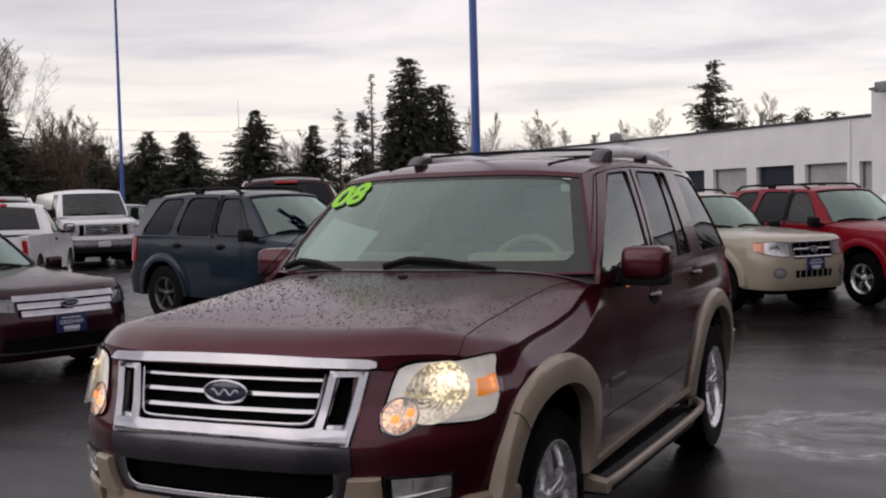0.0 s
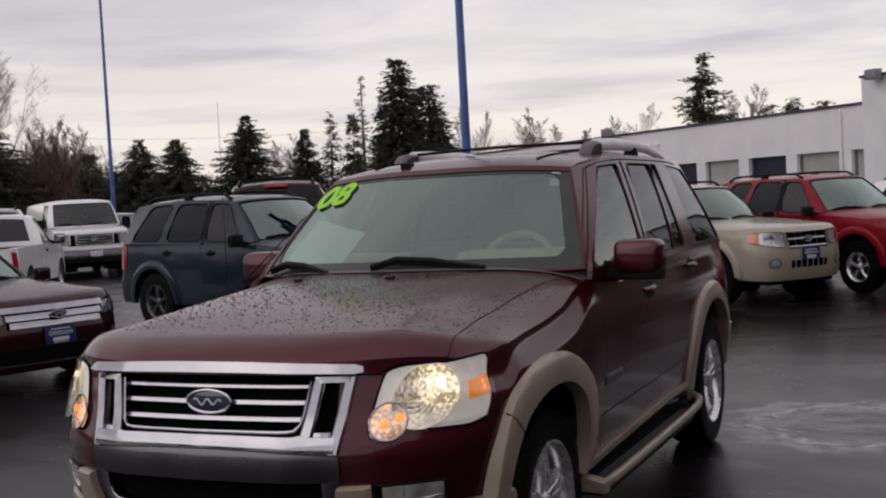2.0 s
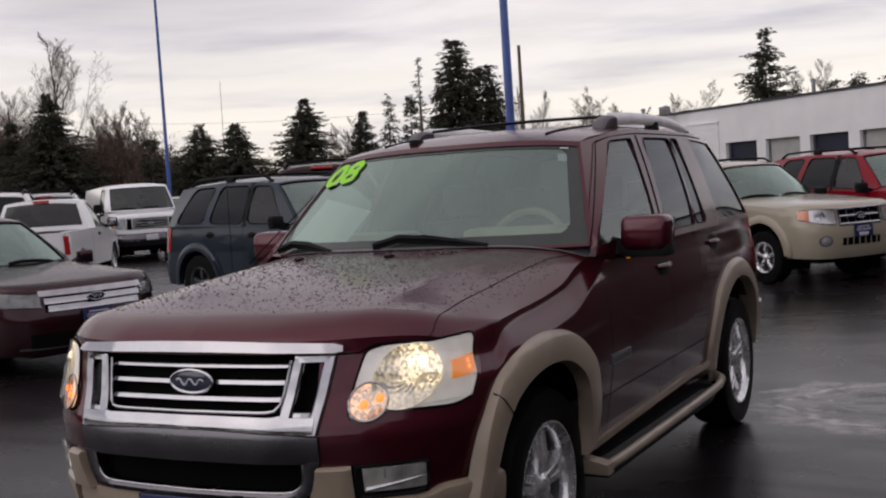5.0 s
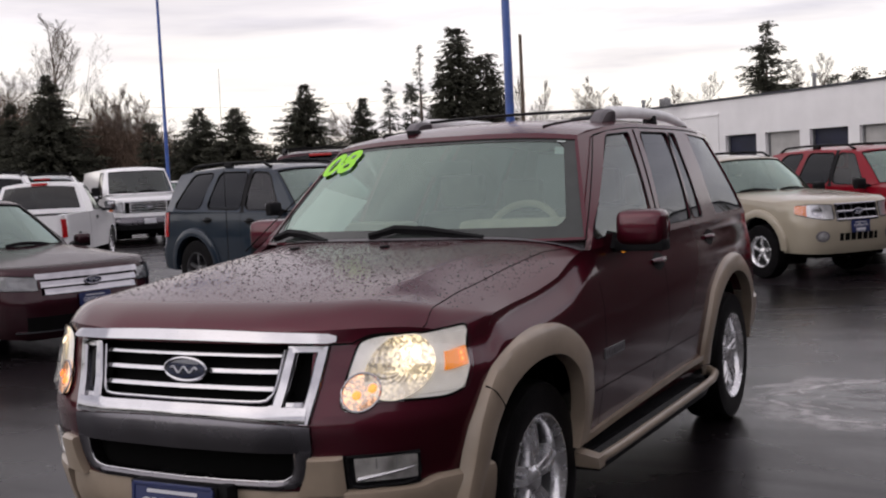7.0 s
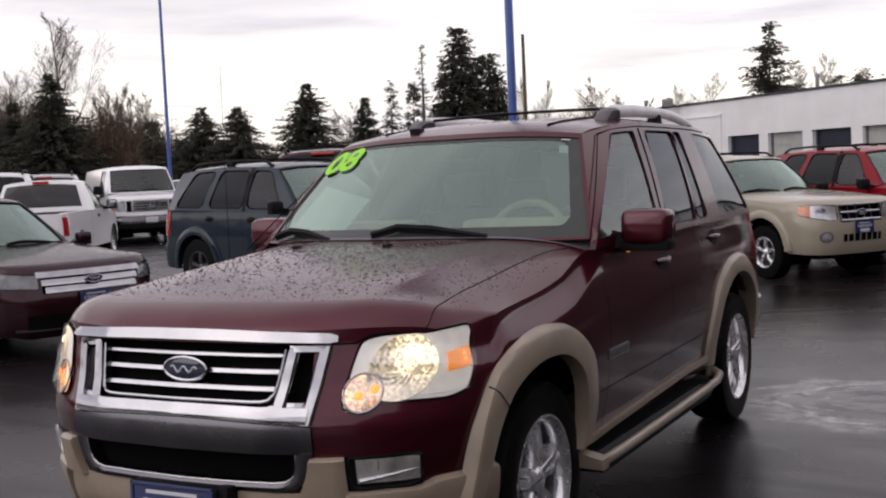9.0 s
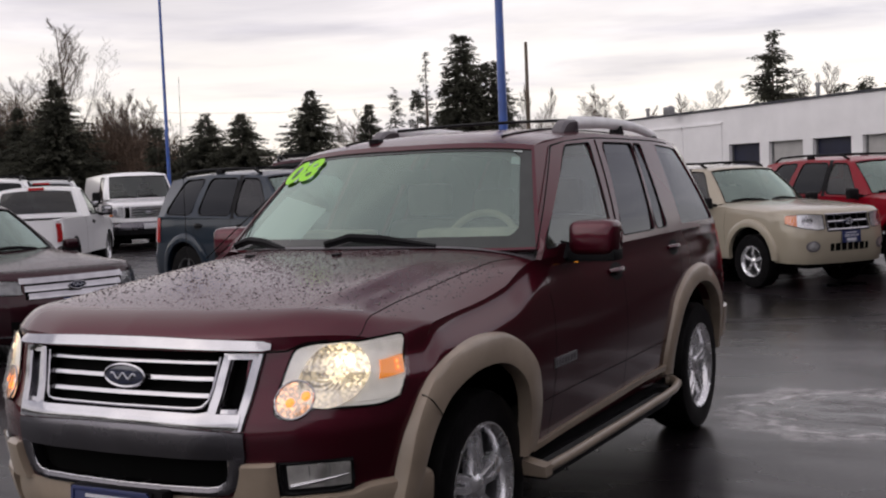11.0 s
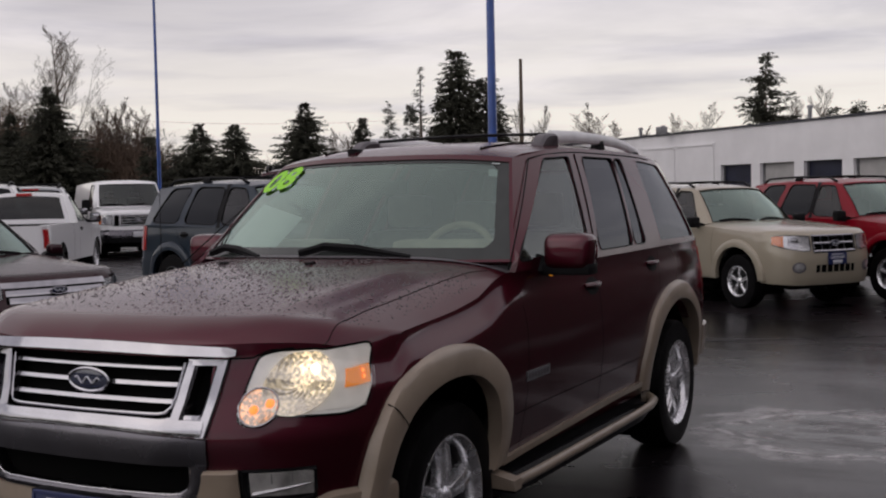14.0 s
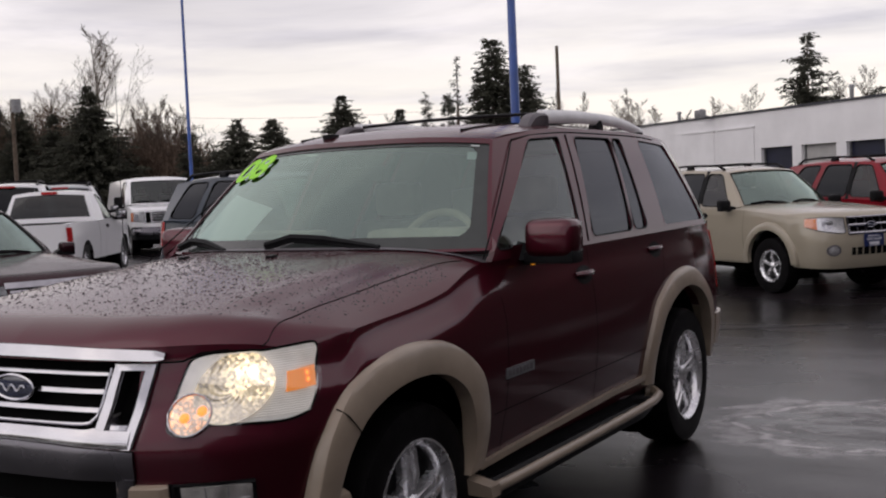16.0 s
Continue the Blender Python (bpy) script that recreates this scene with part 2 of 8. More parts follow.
M = dict(
    signal_lit=facets("lit_signal", 0.16, 1.1, (1.0, 0.40, 0.14), 120.0),
    fog=material("fog_glass", (0.50, 0.49, 0.47), rough=0.2, metal=0.3, coat=0.8, vary=0.35, scale=14, bump=0.9, bump_scale=22),
    maroon=paint("maroon_paint", (0.080, 0.0085, 0.0185), drops=0.0, metal=0.80, rough=0.5, coat=1.0, edge=(0.32, 0.07, 0.12), gloss=0.11, ior=1.52),
    maroon_dark=paint("dark_maroon_paint", (0.030, 0.0065, 0.011), drops=0.8, metal=0.75, rough=0.42, coat=0.75, edge=(0.3, 0.1, 0.12)),
    blue=paint("slate_blue_paint", (0.014, 0.024, 0.038), drops=0.3, metal=0.1, coat=0.7),
    gold=paint("pale_gold_paint", (0.36, 0.32, 0.25), metal=0.1, drops=0.3),
    red=paint("red_paint", (0.20, 0.0035, 0.012), metal=0.0, drops=0.3, coat=0.55),
    white=paint("white_paint", (0.84, 0.84, 0.86), metal=0.0, drops=0.2),
    black=paint("black_paint", (0.018, 0.016, 0.020), metal=0.2, drops=0.3),
    silver=paint("silver_paint", (0.42, 0.43, 0.45), metal=0.3, drops=0.2),
    chrome=material("chrome", (0.46, 0.455, 0.48), rough=0.13, metal=1.0, vary=0.06, scale=9, rough_vary=0.05),
    chrome_dull=material("wet_chrome", (0.14, 0.135, 0.15), rough=0.28, metal=1.0, vary=0.12, scale=4, rough_vary=0.06),
    rim_dark=material("shaded_rim", (0.10, 0.10, 0.105), rough=0.35, metal=0.6, vary=0.3, scale=12),
    alloy=material("polished_alloy", (0.80, 0.80, 0.82), rough=0.22, metal=0.75, vary=0.10, scale=20, rough_vary=0.08),
    rail=material("silver_rail", (0.80, 0.80, 0.81), rough=0.4, metal=0.0, vary=0.08, scale=9),
    tan=material("tan_cladding", (0.31, 0.25, 0.19), rough=0.42, vary=0.10, scale=7, bump=0.06, bump_scale=400, coat=0.4),
    plastic=material("black_plastic", (0.011, 0.011, 0.012), rough=0.45, vary=0.25, scale=12, bump=0.08, bump_scale=300),
    grey=material("grey_plastic", (0.11, 0.10, 0.11), rough=0.5, vary=0.15, scale=12, bump=0.05, bump_scale=300),
    rubber=material("wet_rubber", (0.0065, 0.006, 0.0065), rough=0.42, vary=0.3, scale=15, bump=0.15, bump_scale=120),
    frit=material("printed_glass_band", (0.035, 0.040, 0.038), rough=0.16, vary=0.1, scale=9),
    # clear water painted dark maroon, in place of the dark reflections in each drop
    bead=material("rain_bead", (0.020, 0.0035, 0.006), rough=0.08, coat=0.5),
    # shade of wheel openings and undersides put into an almost black colour
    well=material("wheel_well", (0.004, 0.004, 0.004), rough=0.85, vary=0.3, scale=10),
    tar=material("tar", (0.008, 0.008, 0.009), rough=0.55, vary=0.3, scale=9),
    seam=material("panel_gap", (0.003, 0.003, 0.003), rough=0.8),
    ws=glass("windscreen_glass", (0.46, 0.55, 0.51), base=0.23, gloss=(0.78, 0.97, 0.88)),
    dark_glass=glass("dark_rear_glass", (0.03, 0.035, 0.035), base=0.05),
    tint=glass("privacy_glass", (0.035, 0.04, 0.045), base=0.04, gloss=(0.62, 0.64, 0.67)),
    car_side=glass("car_side_glass", (0.22, 0.25, 0.25), base=0.05),
    side=glass("side_glass", (0.46, 0.54, 0.51), base=0.10, gloss=(0.72, 0.76, 0.74)),
    clearglass=glass("door_glass", (0.55, 0.62, 0.60)),
    lens=glass("lamp_lens", (0.92, 0.92, 0.92)),
    seat_cloth=material("seat_cloth", (0.17, 0.15, 0.125), rough=0.9, vary=0.15, scale=14, bump=0.1, bump_scale=250),
    beige=material("beige_trim", (0.50, 0.43, 0.32), rough=0.7, vary=0.1, scale=9, bump=0.1, bump_scale=250),
    dash=material("dashboard", (0.075, 0.070, 0.065), rough=0.75, vary=0.15, scale=9),
    cabin=material("cabin_cloth", (0.10, 0.095, 0.085), rough=0.9, vary=0.2, scale=14),
    darkcabin=material("dark_cabin", (0.03, 0.03, 0.032), rough=0.9, vary=0.2, scale=14),
    bulb=material("lit_reflector", (0.9, 0.85, 0.7), rough=0.15, metal=0.9, emit=(1.0, 0.80, 0.50), strength=1.2),
    bulb_hot=material("lit_filament", (1, 0.9, 0.7), emit=(1.0, 0.86, 0.62), strength=3.0),
    amber=material("amber_lens", (0.75, 0.16, 0.01), rough=0.15, coat=1.0, emit=(1.0, 0.36, 0.03), strength=0.40),
    amber_hot=material("lit_amber", (1.0, 0.35, 0.05), emit=(1.0, 0.20, 0.025), strength=1.8),
    amber_off=material("amber_reflector", (0.70, 0.17, 0.02), rough=0.2, coat=1.0),
    redlens=material("red_lens", (0.42, 0.010, 0.012), rough=0.15, coat=1.0),
    reflector=material("lamp_reflector", (0.74, 0.74, 0.76), rough=0.2, metal=0.7, vary=0.2, scale=30),
    smoked=material("smoked_reflector", (0.16, 0.16, 0.17), rough=0.25, metal=0.5, vary=0.5, scale=22),
    # faint emission painted in to keep the ribbed panel pale, no bulb of its own
    ribbed=material("ribbed_reflector", (0.78, 0.77, 0.76), rough=0.35, metal=0.0, vary=0.08, scale=20, emit=(1.0, 0.92, 0.82), strength=0.14),
    emblem=material("emblem_blue", (0.012, 0.018, 0.05), rough=0.2, coat=1.0),
    plate=material("plate_blue", (0.012, 0.022, 0.10), rough=0.35, coat=0.5),
    letters=material("pale_lettering", (0.62, 0.62, 0.66), rough=0.5),
    green=material("lime_number", (0.30, 0.72, 0.03), rough=0.6),
    pale_flat=material("pale_tag_and_view", (0.50, 0.54, 0.53), rough=0.8, vary=0.05),
    pole=material("blue_pole_paint", (0.030, 0.085, 0.33), rough=0.35, vary=0.2, scale=2.5, coat=0.4),
    stucco=material("white_wall_paint", (0.80, 0.79, 0.80), rough=0.75, vary=0.05, scale=0.7, bump=0.2, bump_scale=30),
    fascia=material("dark_fascia", (0.035, 0.035, 0.045), rough=0.6, vary=0.2),
    shutter=material("pale_shutter", (0.42, 0.41, 0.40), rough=0.6, vary=0.1, scale=1.5),
    navy=material("navy_shutter", (0.005, 0.007, 0.026), rough=0.5, vary=0.2, scale=1.5),
    metal=material("galvanised_metal", (0.25, 0.25, 0.26), rough=0.5, metal=0.7, vary=0.2, scale=8),
    bark=material("bark", (0.11, 0.083, 0.066), rough=0.95, vary=0.35, scale=5, bump=0.4, bump_scale=20),
    twig=material("bare_twigs", (0.105, 0.078, 0.062), rough=0.95, vary=0.3, scale=2),
    needle=material("needles", (0.042, 0.043, 0.029), rough=0.9, vary=0.4, scale=1.2),
    needle2=material("blue_needles", (0.068, 0.068, 0.055), rough=0.85, vary=0.5, scale=1.2),
    scrub=material("winter_scrub", (0.115, 0.078, 0.056), rough=0.95, vary=0.3, scale=0.5),
    wood=material("weathered_wood", (0.10, 0.075, 0.055), rough=0.9, vary=0.3, scale=6),
    # only for the added wall out of view that darkens reflections
    mirrored_dark=material("dark_reflection_wall", (0.030, 0.027, 0.028), rough=0.8, vary=0.3, scale=1.2, bump=0.2, bump_scale=30),
    concrete=material("wet_concrete", (0.22, 0.21, 0.20), rough=0.5, vary=0.2, scale=3),
)

for key in ("rubber", "well", "seam", "plastic", "tar"):
    M[key].node_tree.nodes["Principled BSDF"].inputs["Specular IOR Level"].default_value = 0.06


# ---- building blocks ----
def link(name, bm, mat, parent=None, label="", smooth=True, at=None):
    me = bpy.data.meshes.new(name)
    bm.normal_update()
    bm.to_mesh(me)
    bm.free()
    if smooth:
        me.polygons.foreach_set("use_smooth", [True] * len(me.polygons))
        me.set_sharp_from_angle(angle=radians(38))
    for one in mat if isinstance(mat, (list, tuple)) else (mat,):
        me.materials.append(one)
    ob = new(name, me)
    if at is not None:
        ob.matrix_basis = at
    if parent is not None:
        ob.parent = parent
    if label:
        tagged(ob, label)
    return ob


def part(name, bm, mat, parent, label="", smooth=True):
    return link(name, bm, mat, parent, label, smooth)


def thing(name, label, category, m=None, group="", kind=""):
    ob = new(name)
    ob.empty_display_size = 0.2
    if m is not None:
        ob.matrix_basis = m
    return tagged(ob, label, category, group, kind)


def box(bm, x0, x1, y0, y1, z0, z1, bevel=0.0):
    made = bmesh.ops.create_cube(bm, size=1.0, matrix=Matrix.Translation(((x0 + x1) / 2, (y0 + y1) / 2, (z0 + z1) / 2)) @ Matrix.Diagonal((abs(x1 - x0), abs(y1 - y0), abs(z1 - z0), 1)))
    if bevel:
        edges = list({ed for v in made["verts"] for ed in v.link_edges})
        bmesh.ops.bevel(bm, geom=edges, offset=bevel, segments=2, affect="EDGES", profile=0.6)
    return bm


def cyl(bm, a, b, r0, r1=None, n=12):
    a, b = Vector(a), Vector(b)
    d = b - a
    turn = d.to_track_quat("Z", "Y").to_matrix().to_4x4()
    bmesh.ops.create_cone(bm, cap_ends=True, segments=n, radius1=r0, radius2=r0 if r1 is None else r1, depth=d.length, matrix=Matrix.Translation((a + b) / 2) @ turn)
    return bm


def tube(bm, pts, r, n=8, flat=1.0):
    """A round bar along points, of radius r (one or a list); flat squeezes it upright."""
    pts = [Vector(p) for p in pts]
    rs = r if isinstance(r, (list, tuple)) else [r] * len(pts)
    rings = []
    for i, p in enumerate(pts):
        d = (pts[min(i + 1, len(pts) - 1)] - pts[max(i - 1, 0)]).normalized()
        side = d.cross(Vector((0, 0, 1)))
        side = side.normalized() if side.length > 1e-3 else Vector((1, 0, 0))
        up = side.cross(d).normalized()
        rings.append([bm.verts.new(p + rs[i] * (math.cos(k * math.tau / n) * side + flat * math.sin(k * math.tau / n) * up)) for k in range(n)])
    for a, b in zip(rings, rings[1:]):
        for k in range(n):
            bm.faces.new((a[k], a[(k + 1) % n], b[(k + 1) % n], b[k]))
    bm.faces.new(rings[0][::-1]); bm.faces.new(rings[-1])
    return bm


def lathe(bm, profile, n=32, axis_x=True, centre=(0, 0, 0)):
    """Turns (radius, along) pairs about the x axis through centre."""
    rings = []
    for r, a in profile:
        rings.append([bm.verts.new((centre[0] + a, centre[1] + r * math.cos(k * math.tau / n), centre[2] + r * math.sin(k * math.tau / n))) for k in range(n)])
    for p, q in zip(rings, rings[1:]):
        for k in range(n):
            bm.faces.new((p[k], q[k], q[(k + 1) % n], p[(k + 1) % n]))
    return bm


def sheet(bm, rows, thick=0.0, back=None):
    """A grid of points; with back (a matching grid behind it) it becomes a closed slab."""
    def lay(grid, flip):
        vs = [[bm.verts.new(p) for p in row] for row in grid]
        for a, b in zip(vs, vs[1:]):
            for k in range(len(a) - 1):
                q = (a[k], a[k + 1], b[k + 1], b[k])
                bm.faces.new(q[::-1] if flip else q)
        return vs
    f = lay(rows, False)
    if back is not None:
        g = lay(back, True)
        n, m_ = len(rows), len(rows[0])
        rim = [(0, k) for k in range(m_)] + [(i, m_ - 1) for i in range(1, n)] + [(n - 1, k) for k in range(m_ - 2, -1, -1)] + [(i, 0) for i in range(n - 2, 0, -1)]
        for (i, j), (k, l) in zip(rim, rim[1:] + rim[:1]):
            bm.faces.new((f[k][l], f[i][j], g[i][j], g[k][l]))
    return bm


def words(text, size, mat, parent, at, name="lettering", depth=0.002, label=""):
    """Raised letters in the built-in font, laid flat in the xy plane of at."""
    cu = bpy.data.curves.new(name, "FONT")
    cu.body, cu.size, cu.extrude, cu.align_x, cu.align_y = text, size, depth, "CENTER", "CENTER"
    tmp = bpy.data.objects.new(name, cu)
    scene.collection.objects.link(tmp)
    me = bpy.data.meshes.new_from_object(tmp.evaluated_get(bpy.context.evaluated_depsgraph_get()))
    bpy.data.objects.remove(tmp)
    bpy.data.curves.remove(cu)
    me.name = name
    me.materials.clear(); me.materials.append(mat)
    ob = new(name, me)
    ob.matrix_basis = at
    ob.parent = parent
    if label:
        tagged(ob, label)
    return ob


def painted(text, size, mat, parent, place, name, label, bold=0.0):
    """Flat letters laid on a curved surface; place(x, y) gives the point for a spot of the writing."""
    cu = bpy.data.curves.new(name, "FONT")
    cu.body, cu.size, cu.align_x, cu.align_y, cu.offset, cu.shear = text, size, "CENTER", "CENTER", bold, 0.12
    tmp = bpy.data.objects.new(name, cu)
    scene.collection.objects.link(tmp)
    me = bpy.data.meshes.new_from_object(tmp.evaluated_get(bpy.context.evaluated_depsgraph_get()))
    bpy.data.objects.remove(tmp)
    bpy.data.curves.remove(cu)
    bm = bmesh.new()
    bm.from_mesh(me)
    bpy.data.meshes.remove(me)
    for v in bm.verts:
        v.co = place(v.co.x, v.co.y)
    return part(name, bm, mat, parent, label, smooth=False)


def smooth_table(table):
    """A curve through (a, value) pairs with no overshoot."""
    xs, ys = np.array([p[0] for p in table], float), np.array([p[1] for p in table], float)
    h, d = np.diff(xs), np.diff(ys) / np.diff(xs)
    m_ = np.zeros(len(xs))
    for i in range(1, len(xs) - 1):
        m_[i] = 0 if d[i - 1] * d[i] <= 0 else 2 * d[i - 1] * d[i] / (d[i - 1] + d[i])
    m_[0], m_[-1] = d[0], d[-1]

    def value(v):
        v = min(max(v, xs[0]), xs[-1])
        i = min(int(np.searchsorted(xs, v, side="right")) - 1, len(xs) - 2)
        s = (v - xs[i]) / h[i]
        return float((1 + 2 * s) * (1 - s) ** 2 * ys[i] + s * (1 - s) ** 2 * h[i] * m_[i] + s * s * (3 - 2 * s) * ys[i + 1] + s * s * (s - 1) * h[i] * m_[i + 1])
    return value


def step(v, a, b):
    s = min(1, max(0, (v - a) / (b - a)))
    return s * s * (3 - 2 * s)


def turn_of(a, b):
    """The angle of (a, b) in degrees, from -90 to 270."""
    d = math.degrees(math.atan2(b, a))
    return d + 360 if d < -90 else d


# ---- cars ----
class Shape:
    """The sheet metal of a car: nose towards -y, front axle over the origin, z up from the ground."""

    def __init__(self, front, width, rear, crown, drop, belt, o_side, o_front, o_rear, bottom, cowl, bow, wheelbase, arch, hub, power=6.0, roll=0.05, shift=0.0, ridge=None, shoulder=0.06, openings=None, nose_fit=(1.0, 0.0), swell=0.0):
        self.shift, self.ridge, self.shoulder, self.nose_fit, self.swell = shift, ridge, shoulder, nose_fit, swell
        # wheel openings: centre y and z, then radius of the edge and of the moulding by the angle from the nose side
        if openings is None:
            openings = [(y + shift, hub, [(-40, arch), (220, arch)], [(-40, arch), (220, arch)]) for y in (0, wheelbase)]
        self.openings = [(y, z, smooth_table(a), smooth_table(b)) for y, z, a, b in openings]
        self.xe = front[-1][0]
        self.front, self.width, self.rear = smooth_table(front), smooth_table(width), smooth_table(rear)
        self.crown, self.drop, self.belt = smooth_table(crown), smooth_table(drop), smooth_table(belt)
        self.o_side, self.o_front, self.o_rear = smooth_table(o_side), smooth_table(o_front), smooth_table(o_rear)
        self.bottom, self.cowl, self.bow, self.power, self.roll = smooth_table(bottom), cowl, bow, power, roll
        self.wheelbase, self.arch, self.hub = wheelbase, arch, hub
        self.yc, self.xr = self.front(self.xe), rear[-1][0]
        self.yr = self.rear(self.xr)
        pts = [(self.xe * s, self.front(self.xe * s)) for s in np.linspace(0, 1, 60) ** 0.8]
        pts += [(self.width(y), y) for y in np.linspace(self.yc, self.yr, 140)[1:]]
        pts += [(self.xr * s, self.rear(self.xr * s)) for s in (np.linspace(1, 0, 40) ** 0.8)[1:]]
        self.P = np.array(pts)
        self.U = np.r_[0, np.cumsum(np.hypot(*np.diff(self.P, axis=0).T))]

    def hood(self, x, y):
        s = min(1, abs(x) / self.width(y))
        d = y - self.front(min(abs(x), self.xe))
        r, reach = self.roll, 2.6 * self.roll
        dip = r * (1 - max(0, d) / reach) ** 2.6 if d < reach else 0
        raised = 0.0
        if self.ridge:
            x0, y0, x1, y1, high = self.ridge
            xr = x0 + (x1 - x0) * (y - y0) / (y1 - y0)
            raised = high * (0.5 - step(abs(x), xr - 0.075, xr + 0.045)) * step(y, y0 - 0.1, y0 + 0.35) * (1 - step(y, y1 - 0.32, y1 + 0.10))
        return self.crown(y) - self.drop(y) * s ** self.power - 0.02 * s * s - dip + raised

    def top(self, x, y):
        """Upper edge of the side metal."""
        k = step(y, self.cowl - 0.2, self.cowl + 0.1)
        return (1 - k) * self.hood(x, y) + k * self.belt(y)

    def ux(self, x):
        n = 59
        return float(np.interp(x, self.P[:n + 1, 0], self.U[:n + 1]))

    def uy(self, y):
        n = 59
        return float(np.interp(y, self.P[n:n + 140, 1], self.U[n:n + 140]))

    def ur(self, x):
        """Along the tail, from its corner."""
        return float(np.interp(-x, -self.P[198:, 0], self.U[198:]))

    def plan(self, u):
        return float(np.interp(u, self.U, self.P[:, 0])), float(np.interp(u, self.U, self.P[:, 1]))

    def at(self, u, z, off=0.0, side=1):
        x, y = self.plan(u)
        (xa, ya), (xb, yb) = self.plan(max(0, u - 0.03)), self.plan(min(self.U[-1], u + 0.03))
        tx, ty = xb - xa, yb - ya
        ln = math.hypot(tx, ty) or 1
        nx, ny = ty / ln, -tx / ln
        k = step(self.top(x, y) - z, 0.0, self.shoulder)
        fs = step(abs(x), self.xe * 0.6, self.xe) if y < 1.5 else step(abs(x), self.xr * 0.6, self.xr)
        ff = 1 - step(y, self.yc - 0.05, self.yc + 0.35)
        fr = step(y, self.yr - 0.35, self.yr + 0.05)
        x += k * (self.o_side(z) + self.swell * step(y, -0.45, -0.10) * (1 - step(y, 0.30, 0.85))) * fs
        y += -k * self.o_front(z) * ff + k * self.o_rear(z) * fr
        return Vector((side * (x + nx * off), y + ny * off, z))

    def side(self, y, z, off=0.0, side=1):
        return self.at(self.uy(y), z, off, side)

    def nose(self, x, z, off=0.0):
        x = x * self.nose_fit[0] + self.nose_fit[1]
        return self.at(self.ux(abs(x)), z, off, 1 if x >= 0 else -1)

    def patch(self, bm, rows, off, thick, side=1):
        """A slab on the metal; rows of (u, z)."""
        f = [[self.at(u, z, off, side) for u, z in row] for row in rows]
        b = [[self.at(u, z, off - thick, side) for u, z in row] for row in rows]
        if side < 0:
            f, b = [r[::-1] for r in f], [r[::-1] for r in b]
        return sheet(bm, f, back=b)

    def across(self, bm, x0, x1, low, high, off, thick, n=24, rows=2, dome=0.0, lean=0.0):
        """A slab across the nose between two heights (numbers or functions of x)."""
        lo = low if callable(low) else (lambda x: low)
        hi = high if callable(high) else (lambda x: high)
        xs = np.linspace(x0, x1, n)
        ks = np.linspace(0, 1, rows)
        f = [[self.nose(x, lo(x) + k * (hi(x) - lo(x)), off + dome * (math.sin(math.pi * k) - 1) + lean * (0.5 - k)) for x in xs] for k in ks]
        b = [[self.nose(x, lo(x) + k * (hi(x) - lo(x)), off - thick) for x in xs] for k in ks]
        return sheet(bm, f, back=b)

    def skin(self, bm, rows, off, side=1):
        """A single sheet over the metal, for a clear lens."""
        f = [[self.at(u, z, off, side) for u, z in row] for row in rows]
        return sheet(bm, f if side > 0 else [r[::-1] for r in f])

    def face(self, bm, rows, off, thick):
        """A slab on the nose; rows of (x, z)."""
        return sheet(bm, [[self.nose(x, z, off) for x, z in row] for row in rows], back=[[self.nose(x, z, off - thick) for x, z in row] for row in rows])

    def disc(self, bm, u, z, ru, rz, off, dome=0.0, side=1, n=24, rings=5):
        """A round or oval cap on the metal."""
        rows = []
        for k in range(rings + 1):
            r = k / rings
            rows.append([self.at(u + ru * r * math.cos(a), z + rz * r * math.sin(a), off + dome * (1 - r * r), side) for a in np.linspace(0, math.tau, n + 1)])
        if side > 0:
            rows = [r[::-1] for r in rows]
        return sheet(bm, rows)

    def seam(self, bm, pts, w=0.004, side=1):
        """A thin dark line along (y, z) points of the flank."""
        for (ya, za), (yb, zb) in zip(pts, pts[1:]):
            n = max(2, int(math.hypot(yb - ya, zb - za) / 0.06))
            ln = math.hypot(yb - ya, zb - za)
            py, pz = -(zb - za) / ln * w / 2, (yb - ya) / ln * w / 2
            rows = []
            for sgn in (1, -1):
                rows.append([self.side(ya + (yb - ya) * k / n + sgn * py, za + (zb - za) * k / n + sgn * pz, 0.0018, side) for k in range(n + 1)])
            sheet(bm, rows)
        return bm

    def shell(self, areas, parent, nz=30):
        """The flanks, nose and tail. areas: (name, material, test of y and z and x, label); the first that holds takes the face."""
        n_u = int(self.U[-1] / 0.035)
        us = np.linspace(0, self.U[-1], n_u)
        grids = {str(a[0]) + str(i): [] for i, a in enumerate(areas)}
        for side in (1, -1):
            pts = []
            for u in us:
                x, y = self.plan(u)
                lo, hi = self.bottom(y), self.top(x, y)
                col = []
                for k in np.linspace(0, 1, nz):
                    z = lo + (hi - lo) * k
                    col.append(self.at(u, z, 0, side))
                pts.append(col)
            for i in range(n_u - 1):
                for k in range(nz - 1):
                    quad = [pts[i][k], pts[i][k + 1], pts[i + 1][k + 1], pts[i + 1][k]]
                    inside = 0
                    moved = []
                    for p in quad:
                        q = p.copy()
                        hit = False
                        for axle, hub, edge, _ in self.openings:
                            d = Vector((0, p.y - axle, p.z - hub))
                            ra = edge(turn_of(-d.y, d.z))
                            if d.length < ra and abs(p.x) > 0.5:
                                hit = True
                                d = d.normalized() * ra
                                q = Vector((p.x, axle + d.y, hub + d.z))
                        inside += hit
                        moved.append(q)
                    if inside == 4:
                        continue
                    c = sum(quad, Vector()) / 4
